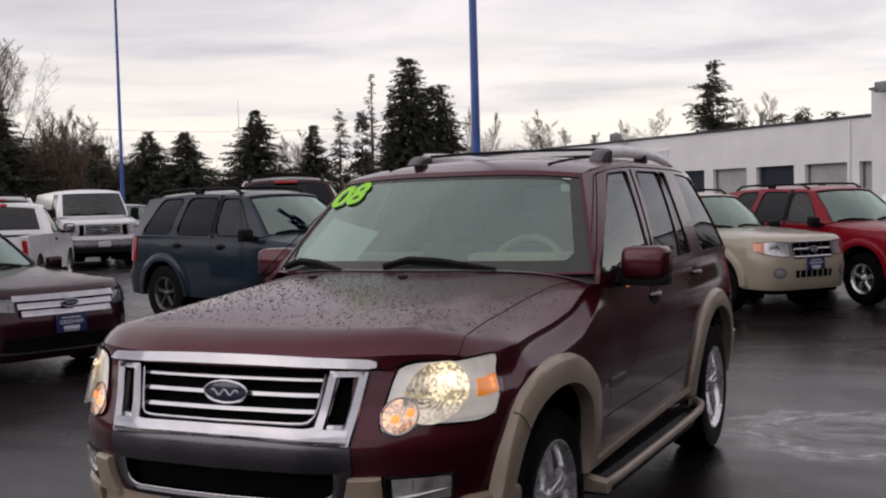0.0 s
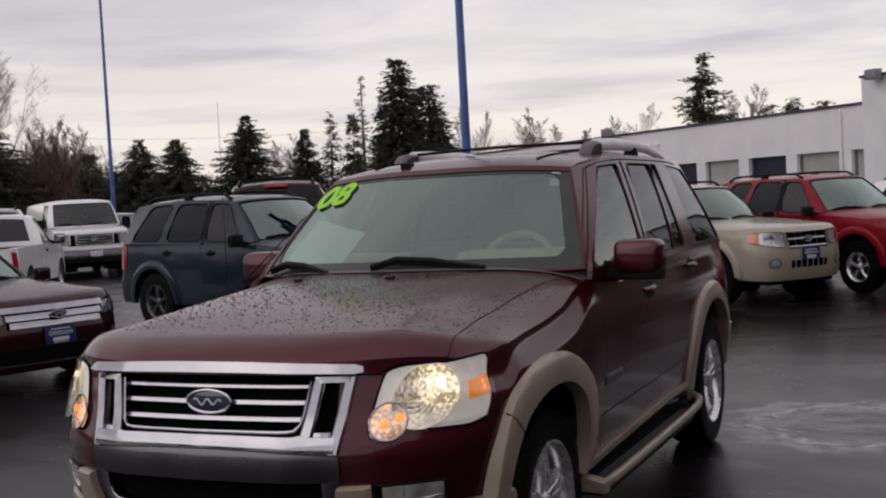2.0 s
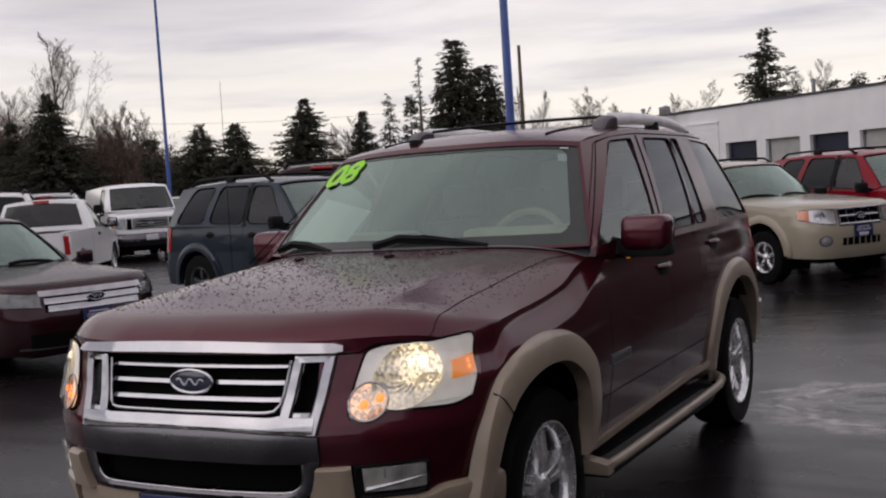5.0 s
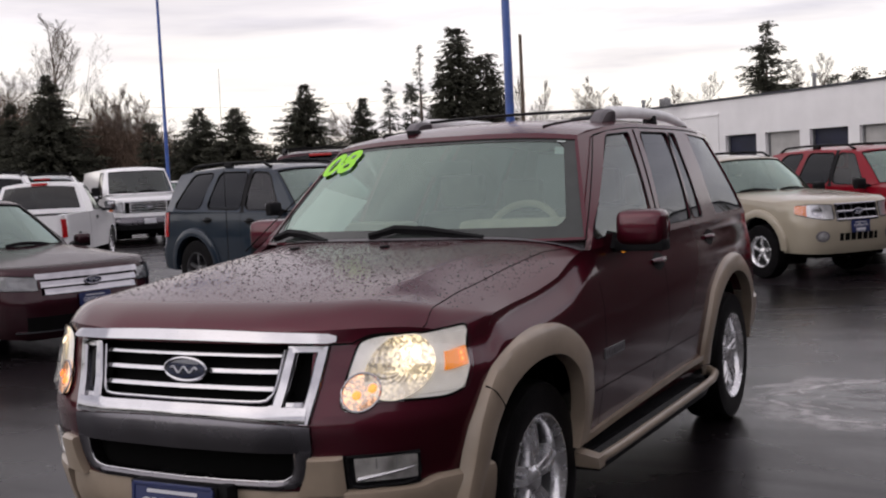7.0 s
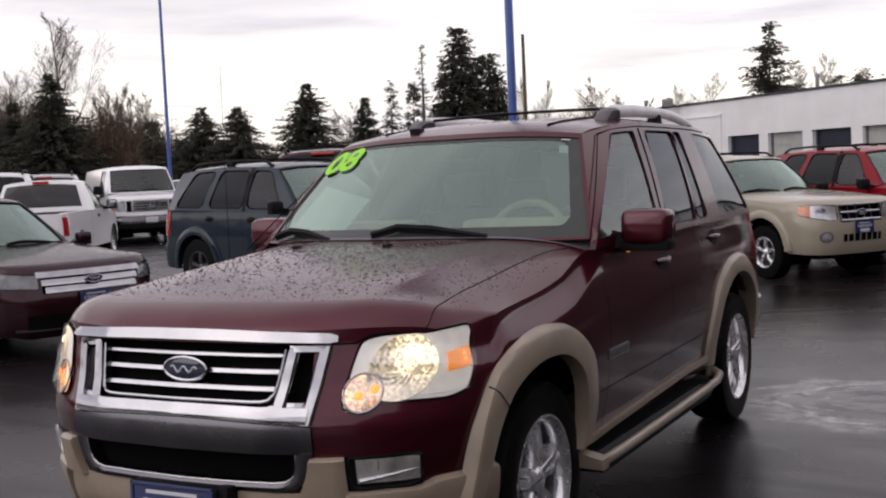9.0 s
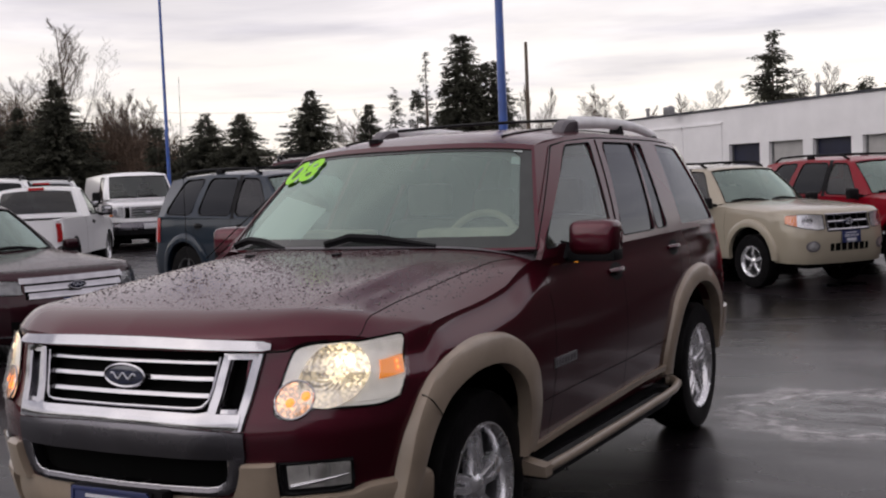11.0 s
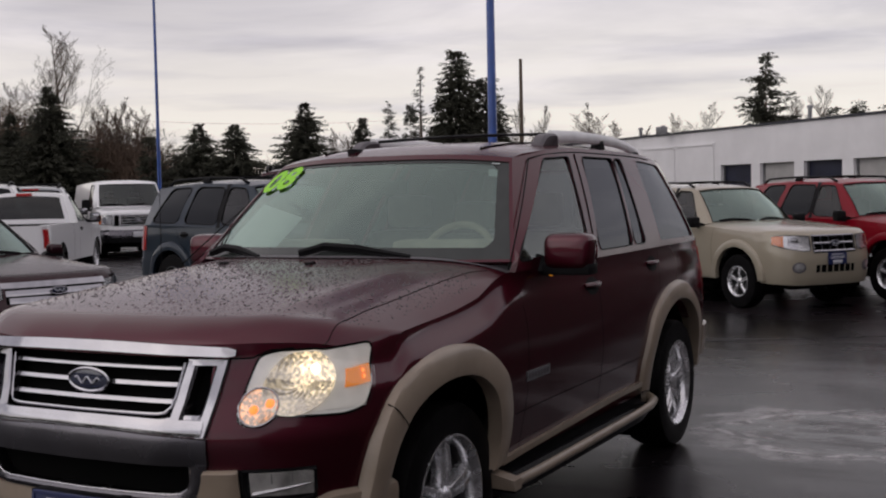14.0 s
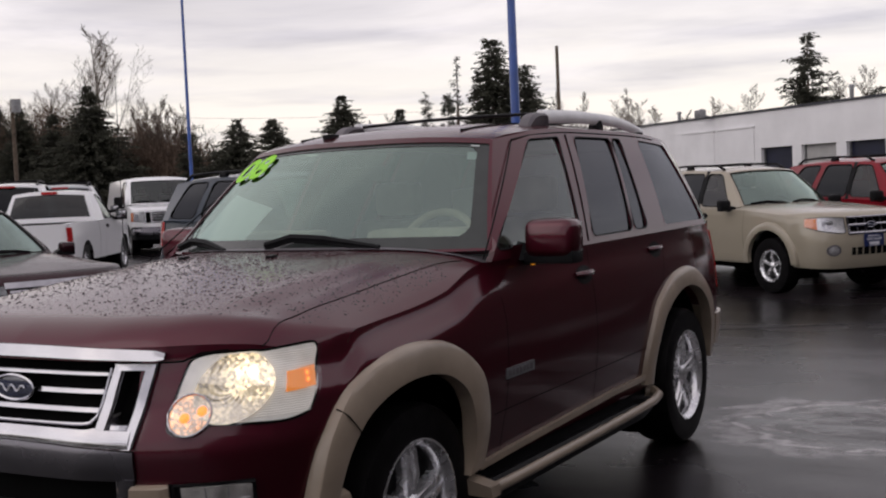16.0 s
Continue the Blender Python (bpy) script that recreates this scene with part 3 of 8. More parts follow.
                    for n_, a in enumerate(areas):
                        if a[2](c.y, c.z, abs(c.x)) and (len(a) < 5 or a[4] == side):
                            grids[str(a[0]) + str(n_)].append(moved if side < 0 else moved[::-1])
                            break
        made = []
        for n_, a in enumerate(areas):
            faces = grids[str(a[0]) + str(n_)]
            if not faces or a[0] is None:
                continue
            bm = bmesh.new()
            for f in faces:
                bm.faces.new([bm.verts.new(p) for p in f])
            bmesh.ops.remove_doubles(bm, verts=bm.verts, dist=0.0008)
            bmesh.ops.dissolve_degenerate(bm, edges=bm.edges, dist=0.0005)
            made.append(part(a[0], bm, a[1], parent, a[3]))
        return made

    def bonnet(self, bm, n=36, m_=30):
        rows = []
        ss = np.sin(np.linspace(-1, 1, 2 * n + 1) * math.pi / 2)
        for k in np.linspace(0, 1, m_):
            row = []
            for s in ss:
                y0, y1 = self.front(abs(s) * self.xe), self.cowl + self.bow * s * s
                y = y0 + (y1 - y0) * k ** 1.4
                row.append(Vector((s * self.width(y), y, self.hood(s * self.width(y), y))))
            rows.append(row)
        return sheet(bm, rows)


class Cabin:
    """The glasshouse: ribs from a base line up to the roof's edge, glass or metal between them."""

    def __init__(self, base_front, base_side, base_rear, roof_front, roof_side, roof_rear, roof_z, roof_drop, bulge=0.02, trim=0.009, corner=0.05):
        self.trim, self.corner = trim, corner
        self.bf, self.bs, self.br = base_front, base_side, base_rear      # functions s -> (x, y, z), y -> (x, z), s -> (x, y, z)
        self.rf, self.rs, self.rr = roof_front, roof_side, roof_rear
        self.rz, self.drop, self.bulge = smooth_table(roof_z), roof_drop, bulge

    def roof_at(self, s, y):
        return self.rz(y) - self.drop * abs(s) ** 2.6

    def rib(self, kind, a, b):
        if kind == "f":
            base = Vector(self.bf(a))
            y = self.rf(b)
            top = Vector((b * self.rs(y), y, self.roof_at(b, y)))
        elif kind == "s":
            x, z = self.bs(a)
            base, top = Vector((x, a, z)), Vector((self.rs(b), b, self.roof_at(1, b)))
        else:
            base = Vector(self.br(a))
            y = self.rr(b)
            top = Vector((b * self.rs(y), y, self.roof_at(b, y)))
        return base, top

    def pane(self, s, v, off=0.0):
        """A place on the windscreen, s across and v up."""
        b_, t_ = self.rib("f", abs(s), abs(s))
        p = b_.lerp(t_, v) + Vector((abs(b_.x) * 0.3, -1, 0.6)).normalized() * (self.bulge * 4 * v * (1 - v) + off)
        return Vector((p.x if s >= 0 else -p.x, p.y, p.z))

    def build(self, ribs, spans, parent, body, black, roof_mat, roof_label=""):
        """ribs: (kind, a, b) from the middle of the windscreen round to the middle of the tail; spans: for each gap None or (name, material, v0, v1)."""
        nv = 10
        for side in (1, -1):
            for (r0, r1), span in zip(zip(ribs, ribs[1:]), spans):
                (b0, t0), (b1, t1) = self.rib(*r0), self.rib(*r1)
                nu = max(2, int((b1 - b0).length / 0.10) + 1)
                same = r0[0] == r1[0]
                whole = span is not None and span[0] in ("windscreen", "rear_window")
                if whole and side < 0:
                    continue

                def spot(k, v, off):
                    q = abs(k) if whole else k
                    if whole and r0[0] == "r":
                        q = 1 - q
                    if same:
                        b_, t_ = self.rib(r0[0], r0[1] + (r1[1] - r0[1]) * q, r0[2] + (r1[2] - r0[2]) * q)
                    else:
                        b_, t_ = b0.lerp(b1, q), t0.lerp(t1, q)
                    p = b_.lerp(t_, v)
                    ways = [Vector((p.x, 0, 0.25 * abs(p.x))) if r[0] == "s" else Vector((p.x * 0.3, -1 if r[0] == "f" else 1, 0.6)) for r in (r0, r1)]
                    out = ways[0].normalized().lerp(ways[1].normalized(), q)
                    p = p + out * (self.bulge * 4 * v * (1 - v) + off)
                    return Vector((side * p.x * (-1 if whole and k < 0 else 1), p.y, p.z))

                def grid(v0, v1, off):
                    rows = []
                    ks = np.linspace(-1, 1, 2 * nu + 1) if whole else np.linspace(0, 1, nu)
                    for v in np.linspace(v0, v1, nv):
                        row = [spot(k, v, off) for k in ks]
                        if whole:
                            row = row if r0[0] == "f" else row[::-1]
                        rows.append(row if side > 0 else row[::-1])
                    return rows
                solid = span is None or span == "black"
                pieces = [(0, 1)] if solid else [(0, span[2]), (span[3], 1)]
                for v0, v1 in pieces:
                    bm = bmesh.new()
                    sheet(bm, grid(v0, v1, 0), back=grid(v0, v1, -0.03))
                    part("pillar" if solid else "window_frame", bm, black if span == "black" else body, parent)
                if not solid:
                    name, mat, v0, v1 = span
                    bm = bmesh.new()
                    sheet(bm, grid(v0 - 0.01, v1 + 0.01, -0.008))
                    ob = part(name, bm, mat, parent)
                    ob.visible_shadow = False
                    if not whole:
                        # the corners of the opening are rounded
                        vm = (v0 + v1) / 2
                        rk = min(0.45, self.corner / (spot(1, vm, 0) - spot(0, vm, 0)).length)
                        rv = min(0.45 * (v1 - v0), self.corner / (spot(0.5, 1, 0) - spot(0.5, 0, 0)).length)
                        bm, loop, tips, arcs = bmesh.new(), [], [], []
                        for ck, cv, sk, sv, a0 in ((0, v0, 1, 1, 180), (1, v0, -1, 1, 270), (1, v1, -1, -1, 0), (0, v1, 1, -1, 90)):
                            arc = [spot(ck + sk * rk + rk * math.cos(radians(a0 + 15 * j)), cv + sv * rv + rv * math.sin(radians(a0 + 15 * j)), 0.0012) for j in range(7)]
                            tips.append(bm.verts.new(spot(ck - sk * 0.012, cv - sv * 0.006, 0.0012)))
                            arcs.append([bm.verts.new(p) for p in arc])
                            loop += arc
                        for j in range(4):
                            for p, q in zip(arcs[j], arcs[j][1:]):
                                bm.faces.new((tips[j], p, q))
                            bm.faces.new((tips[j], arcs[j][-1], arcs[(j + 1) % 4][0], tips[(j + 1) % 4]))
                        loop.append(loop[0])
                        part("window_frame", bm, body, parent)
                    if (r0[0] == "s" and not (name == "quarter_window" and self.trim < 0.007)) or (name == "windscreen" and self.trim > 0.007):
                        if whole:
                            g_ = grid(v0, v1, 0.001)
                            loop = g_[0] + [r[-1] for r in g_][1:] + g_[-1][::-1][1:] + [r[0] for r in g_][::-1][1:]
                        bm = bmesh.new()
                        tube(bm, loop, self.trim, n=6)
                        part("window_seal", bm, black, ob)
        rows = []
        for k in np.linspace(0, 1, 26):
            row = []
            for s in np.linspace(-1, 1, 25):
                y0, y1 = self.rf(abs(s)), self.rr(abs(s))
                y = y0 + (y1 - y0) * k
                row.append(Vector((s * self.rs(y), y, self.roof_at(s, y))))
            rows.append(row)
        bm = bmesh.new()
        sheet(bm, rows, back=[[p - Vector((0, 0, 0.03)) for p in r] for r in rows])
        part("roof", bm, roof_mat, parent, roof_label)


def wheel(parent, x, y, z, radius, width, rim_r, spokes, mat_rim, twin=False, side=1, sub=None, inset=0.0):
    """A tyre with its rim; side is the way its face looks along x."""
    bm = bmesh.new()
    w = width / 2
    prof = [(rim_r * 0.97, -w * 0.8), (rim_r * 1.02, -w * 0.95), ((rim_r + radius) / 2, -w * 1.02), (radius * 0.965, -w * 0.92), (radius * 0.995, -w * 0.72), (radius, 0), (radius * 0.995, w * 0.72), (radius * 0.965, w * 0.92), ((rim_r + radius) / 2, w * 1.02), (rim_r * 1.02, w * 0.95), (rim_r * 0.97, w * 0.8)]
    lathe(bm, [(r, side * a) for r, a in prof], 48, centre=(x, y, z))
    tyre = part("wheel", bm, M["rubber"], parent, "black rubber tyre, wet")
    bm = bmesh.new()
    face = w * (0.86 - inset)
    lathe(bm, [(rim_r * a, side * b) for a, b in ((0.93, w * 0.80), (0.90, w * 0.70), (0.88, -w * 0.6), (0.5, -w * 0.7), (0.0, -w * 0.7))], 40, centre=(x, y, z))
    part("rim_barrel", bm, M["rim_dark"], tyre)
    bm = bmesh.new()
    lathe(bm, [(rim_r * a, side * b) for a, b in ((1.03, w * 0.9), (1.03, w * 0.97), (1.0, w * 0.98), (0.94, w * 0.86), (0.90, w * 0.76), (0.89, w * 0.5))], 40, centre=(x, y, z))
    part("rim", bm, mat_rim, tyre)
    bm = bmesh.new()
    for k in range(spokes):
        a0 = k * math.tau / spokes + 0.31
        for j in ((-1, 1) if twin else (0,)):
            pts = []
            half = 0.078 if twin else 0.105
            for r, hw, dp in ((0.16, half * 1.1, 0.80), (0.5, half * 0.95, 0.95), (0.96, half * (0.95 if twin else 1.25), 0.84)):
                ang = a0 + j * 0.145 / max(r, 0.45) * 0.62
                pts.append((r * rim_r, ang, hw * rim_r * (1.0 if twin else 1.0), dp))
            rows_f, rows_b = [], []
            for r, ang, hw, dp in pts:
                cy, cz = y + r * math.cos(ang), z + r * math.sin(ang)
                ty, tz = -math.sin(ang), math.cos(ang)
                rows_f.append([Vector((x + side * (face * dp - (0.012 if abs(q) > 0.9 else 0)), cy + ty * hw * q, cz + tz * hw * q)) for q in (-1, -0.6, 0.6, 1)])
                rows_b.append([Vector((x + side * (face * dp - 0.05), cy + ty * hw * q, cz + tz * hw * q)) for q in (-1, -0.6, 0.6, 1)])
            if side > 0:
                rows_f, rows_b = [r[::-1] for r in rows_f], [r[::-1] for r in rows_b]
            sheet(bm, rows_f, back=rows_b)
    part("spokes", bm, mat_rim, tyre)
    bm = bmesh.new()
    lathe(bm, [(0.0, side * face * 0.98), (0.12 * rim_r, side * face * 0.98), (0.17 * rim_r, side * face * 0.9), (0.26 * rim_r, side * face * 0.76), (0.28 * rim_r, side * face * 0.2)], 20, centre=(x, y, z))
    part("hub_cap", bm, mat_rim, tyre)
    return tyre


def well(parent, shape, number, x_in=0.42):
    """The dark lining of a wheel opening."""
    axle, hub, edge, _ = shape.openings[number]
    for side in (1, -1):
        bm = bmesh.new()
        rows = []
        for x in (x_in, 0.62, 0.80):
            rows.append([Vector((side * x, axle - (edge(math.degrees(a)) + 0.005) * math.cos(a), max(0.16, hub + (edge(math.degrees(a)) + 0.005) * math.sin(a)))) for a in np.linspace(-0.5, math.pi + 0.5, 24)])
        sheet(bm, rows)
        c = bm.verts.new((side * x_in, axle, hub))
        rim = [bm.verts.new(p) for p in rows[0]]
        for a, b in zip(rim, rim[1:]):
            bm.faces.new((c, a, b))
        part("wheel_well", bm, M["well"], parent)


def underbody(parent, y0, y1, z=0.24, half=0.60):
    """A plain slab for floor pan, axles and exhaust, added to keep the underside dark."""
    bm = bmesh.new()
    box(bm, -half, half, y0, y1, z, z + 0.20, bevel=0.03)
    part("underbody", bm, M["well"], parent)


def flare(parent, shape, number, mat, a0, a1, width, out, name="wheel_arch_moulding", label="", lip=0.012, clip=0.0):
    """A raised moulding round a wheel opening, from angle a0 to a1 (degrees, from the nose side up and over). width None: as the openings say."""
    axle, hub, edge, outer = shape.openings[number]
    for side in (1, -1):
        bm = bmesh.new()
        rows_f, rows_b = [], []
        for share, o in ((None, out * 0.92), (0.08, out), (0.76, out * 0.9), (0.92, out * 0.66), (1.0, 0.002)):
            row, rowb = [], []
            for a in np.linspace(a0, a1, 40):
                w = outer(a) - edge(a) if width is None else width
                r = edge(a) - lip if share is None else edge(a) + w * share
                y, z = axle - r * math.cos(radians(a)), max(hub + r * math.sin(radians(a)), clip)
                p = shape.side(min(max(y, shape.yc - 0.3), shape.yr), z, 0, side)
                row.append(Vector((p.x + side * o, y, z)))
                rowb.append(Vector((p.x - side * 0.03, y, z)))
            rows_f.append(row if side > 0 else row[::-1]); rows_b.append(rowb if side > 0 else rowb[::-1])
        sheet(bm, rows_f[::-1], back=rows_b[::-1])
        part(name, bm, mat, parent, label)


# ---- ground ----
def asphalt():
    m = material("wet_asphalt", (0.009, 0.0070, 0.0082), rough=0.27, vary=0.35, scale=0.55, rough_vary=0.05)
    nodes, links = m.node_tree.nodes, m.node_tree.links
    p = nodes["Principled BSDF"]
    p.inputs["Specular IOR Level"].default_value = 0.23
    co = nodes.new("ShaderNodeTexCoord")
    fine = nodes.new("ShaderNodeTexNoise"); fine.inputs["Scale"].default_value, fine.inputs["Detail"].default_value = 130.0, 5.0
    links.new(co.outputs["Object"], fine.inputs["Vector"])
    wide = nodes.new("ShaderNodeTexNoise"); wide.inputs["Scale"].default_value, wide.inputs["Detail"].default_value = 1.1, 4.0
    links.new(co.outputs["Object"], wide.inputs["Vector"])
    add = nodes.new("ShaderNodeMath"); add.operation = "MULTIPLY_ADD"; add.inputs[1].default_value = 0.35
    links.new(fine.outputs[0], add.inputs[0]); links.new(wide.outputs[0], add.inputs[2])
    # a dried ring round a shallow puddle, and old stains
    sub = nodes.new("ShaderNodeVectorMath"); sub.operation = "SUBTRACT"; sub.inputs[1].default_value = (1.62, 3.56, 0)
    warp = nodes.new("ShaderNodeTexNoise"); warp.inputs["Scale"].default_value, warp.inputs["Detail"].default_value = 3.4, 8.0
    links.new(co.outputs["Object"], warp.inputs["Vector"]); links.new(co.outputs["Object"], sub.inputs[0])
    shrink = nodes.new("ShaderNodeVectorMath"); shrink.operation = "SCALE"; shrink.inputs["Scale"].default_value = 0.62; links.new(sub.outputs[0], shrink.inputs[0])
    ln = nodes.new("ShaderNodeVectorMath"); ln.operation = "LENGTH"; links.new(shrink.outputs[0], ln.inputs[0])
    wob = nodes.new("ShaderNodeMath"); wob.operation = "MULTIPLY_ADD"; wob.inputs[1].default_value = 0.40
    links.new(warp.outputs[0], wob.inputs[0]); links.new(ln.outputs["Value"], wob.inputs[2])
    ring = nodes.new("ShaderNodeValToRGB")
    ring.color_ramp.elements[1].color = (0, 0, 0, 1)
    ring.color_ramp.elements[0].color = (0, 0, 0, 1)
    for pos, val in ((0.30, 0.0), (0.34, 0.30), (0.37, 0.02), (0.44, 0.10), (0.47, 0.60), (0.50, 0.12), (0.55, 0.35), (0.585, 1.0), (0.62, 0.35), (0.66, 0.50), (0.74, 0.0)):
        el = ring.color_ramp.elements.new(pos); el.color = (val, val, val, 1)
    links.new(wob.outputs[0], ring.inputs[0])
    base_link = p.inputs["Base Color"].links[0].from_socket
    pale = nodes.new("ShaderNodeMix"); pale.data_type = "RGBA"; pale.inputs["B"].default_value = (0.40, 0.38, 0.385, 1)
    speck = nodes.new("ShaderNodeMath"); speck.operation = "MULTIPLY"
    lift = nodes.new("ShaderNodeMath"); lift.operation = "ADD"; lift.inputs[1].default_value = 0.45
    links.new(fine.outputs[0], lift.inputs[0])
    parts_ = nodes.new("ShaderNodeSeparateXYZ"); links.new(sub.outputs[0], parts_.inputs[0])
    fade = nodes.new("ShaderNodeMapRange")
    fade.inputs["From Min"].default_value, fade.inputs["From Max"].default_value = -0.5, 0.7
    fade.inputs["To Min"].default_value, fade.inputs["To Max"].default_value = 1.3, 0.6
    links.new(parts_.outputs[0], fade.inputs[0])
    broken = nodes.new("ShaderNodeTexNoise"); broken.inputs["Scale"].default_value, broken.inputs["Detail"].default_value = 7.0, 5.0
    links.new(co.outputs["Object"], broken.inputs["Vector"])
    keep = nodes.new("ShaderNodeMapRange"); keep.inputs["From Min"].default_value, keep.inputs["From Max"].default_value = 0.33, 0.52
    links.new(broken.outputs[0], keep.inputs[0])
    worn = nodes.new("ShaderNodeMath"); worn.operation = "MULTIPLY"
    links.new(fade.outputs[0], worn.inputs[0]); links.new(keep.outputs[0], worn.inputs[1])
    ring_ = nodes.new("ShaderNodeMath"); ring_.operation = "MULTIPLY"
    links.new(ring.outputs[0], ring_.inputs[0]); links.new(worn.outputs[0], ring_.inputs[1])
    links.new(ring_.outputs[0], speck.inputs[0]); links.new(lift.outputs[0], speck.inputs[1])
    links.new(speck.outputs[0], pale.inputs["Factor"]); links.new(base_link, pale.inputs["A"])
    links.new(pale.outputs["Result"], p.inputs["Base Color"])
    # standing water lies in long shallow patches: smoother and glossier than the damp crown between them
    lay = nodes.new("ShaderNodeMapping"); lay.inputs["Rotation"].default_value = (0, 0, 0.35); lay.inputs["Scale"].default_value = (0.55, 1.5, 1.0)
    links.new(co.outputs["Object"], lay.inputs["Vector"])
    pool = nodes.new("ShaderNodeTexNoise"); pool.inputs["Scale"].default_value, pool.inputs["Detail"].default_value, pool.inputs["Distortion"].default_value = 0.95, 7.0, 0.7
    links.new(lay.outputs[0], pool.inputs["Vector"])
    film_ = nodes.new("ShaderNodeMapRange"); film_.inputs["From Min"].default_value, film_.inputs["From Max"].default_value = 0.40, 0.60
    film_.inputs["To Min"].default_value, film_.inputs["To Max"].default_value = 0.10, 0.20
    links.new(pool.outputs[0], film_.inputs[0]); links.new(film_.outputs[0], p.inputs["Specular IOR Level"])
    # grit stands out of the water between the patches
    grit = nodes.new("ShaderNodeTexVoronoi"); grit.inputs["Scale"].default_value = 55.0
    links.new(co.outputs["Object"], grit.inputs["Vector"])
    dry = nodes.new("ShaderNodeMapRange"); dry.inputs["From Min"].default_value, dry.inputs["From Max"].default_value = 0.56, 0.42
    dry.inputs["To Min"].default_value, dry.inputs["To Max"].default_value = 0.0, 0.30
    links.new(pool.outputs[0], dry.inputs[0])
    stones = nodes.new("ShaderNodeMath"); stones.operation = "MULTIPLY_ADD"
    links.new(grit.outputs["Distance"], stones.inputs[0]); links.new(dry.outputs[0], stones.inputs[1]); links.new(add.outputs[0], stones.inputs[2])
    # inside the ring still water lies in long dark pools
    flat = nodes.new("ShaderNodeMapping"); flat.inputs["Rotation"].default_value = (0, 0, -0.55); flat.inputs["Scale"].default_value = (1.3, 5.5, 1.0)
    links.new(sub.outputs[0], flat.inputs["Vector"])
    still = nodes.new("ShaderNodeTexNoise"); still.inputs["Scale"].default_value, still.inputs["Detail"].default_value, still.inputs["Distortion"].default_value = 1.1, 4.0, 0.5
    links.new(flat.outputs[0], still.inputs["Vector"])
    pools = nodes.new("ShaderNodeMapRange"); pools.inputs["From Min"].default_value, pools.inputs["From Max"].default_value = 0.47, 0.53
    links.new(still.outputs[0], pools.inputs[0])
    within = nodes.new("ShaderNodeMapRange"); within.inputs["From Min"].default_value, within.inputs["From Max"].default_value = 0.60, 0.54
    links.new(wob.outputs[0], within.inputs[0])
    water = nodes.new("ShaderNodeMath"); water.operation = "MULTIPLY"
    links.new(pools.outputs[0], water.inputs[0]); links.new(within.outputs[0], water.inputs[1])
    calm = nodes.new("ShaderNodeMix")
    calm.inputs["B"].default_value = 0.04
    links.new(water.outputs[0], calm.inputs["Factor"]); links.new(p.inputs["Roughness"].links[0].from_socket, calm.inputs["A"])
    links.new(calm.outputs["Result"], p.inputs["Roughness"])
    under = nodes.new("ShaderNodeMix"); under.data_type = "RGBA"; under.inputs["B"].default_value = (0.006, 0.005, 0.006, 1)
    links.new(water.outputs[0], under.inputs["Factor"]); links.new(pale.outputs["Result"], under.inputs["A"]); links.new(under.outputs["Result"], p.inputs["Base Color"])
    b = nodes.new("ShaderNodeBump"); b.inputs["Strength"].default_value, b.inputs["Distance"].default_value = 0.16, 0.010
    links.new(stones.outputs[0], b.inputs["Height"]); links.new(b.outputs[0], p.inputs["Normal"])
    return m


def ground_z(x, y):
    """The lot falls a little towards the workshop and rises a little towards the far row."""
    return -0.16 * step(x, -3.5, -1.0) * step(y, 6.0, 10.0) + 0.09 * step(-x, 3.2, 5.5) * step(y, 5.5, 8.0) * (1 - step(-x, 12, 18))


bm = bmesh.new()
gx = [-600, -250, -120, -60] + list(np.arange(-30, 16, 0.5)) + [25, 60, 120, 300]
gy = [-300, -60, -20, -8] + list(np.arange(-4, 26, 0.5)) + [35, 60, 150, 400, 900]
sheet(bm, [[Vector((x, y, ground_z(x, y))) for x in gx] for y in gy])
tagged(link("ground", bm, asphalt()), "wet dark asphalt of a car sales lot", "ground", kind="structure")


# an unseen plain wall, added on the east so flank and ground mirror something dark
bm = bmesh.new()
line = [(5.0, -9.0), (5.0, 12.0), (7.5, 24.0)]
for (xa, ya), (xb, yb) in zip(line, line[1:]):
    a, b = Vector((xa, ya, 0)), Vector((xb, yb, 0))
    n = Vector((yb - ya, xa - xb, 0)).normalized() * 0.12
    lo = [a - n, b - n, b + n, a + n]
    vs = [bm.verts.new(p) for p in lo] + [bm.verts.new(p + Vector((0, 0, 2.7))) for p in lo]
    for q in ((0, 1, 5, 4), (1, 2, 6, 5), (2, 3, 7, 6), (3, 0, 4, 7), (4, 5, 6, 7)):
        bm.faces.new([vs[k] for k in q])
bmesh.ops.recalc_face_normals(bm, faces=bm.faces)
tagged(link("reflection_wall", bm, M["mirrored_dark"], smooth=False), "unseen dark wall added to darken reflections", "wall", kind="structure")


def crack(pts, w, seed):
    """A dark joint in the asphalt, a little proud with old tar."""
    rng = random.Random(seed)
    bm = bmesh.new()
    line = []
    for a, b in zip(pts, pts[1:]):
        a, b = Vector((*a, 0)), Vector((*b, 0))
        n = max(2, int((b - a).length / 0.09))
        for k in range(n):
            q = a.lerp(b, k / n)
            line.append(q + Vector((rng.uniform(-1, 1), rng.uniform(-1, 1), 0)) * w * 0.9)
    rows = [[], []]
    for k, q in enumerate(line):
        d = (line[min(k + 1, len(line) - 1)] - line[max(k - 1, 0)]).normalized()
        side = Vector((-d.y, d.x, 0)) * w * rng.uniform(0.25, 1.0)
        for row, sg in zip(rows, (1, -1)):
            o = q + side * sg
            row.append(Vector((o.x, o.y, ground_z(o.x, o.y) + 0.004)))
    sheet(bm, rows[::-1])
    tagged(link("joint", bm, M["tar"], smooth=False), "dark tarred joint in the asphalt", "road joint", kind="structure")


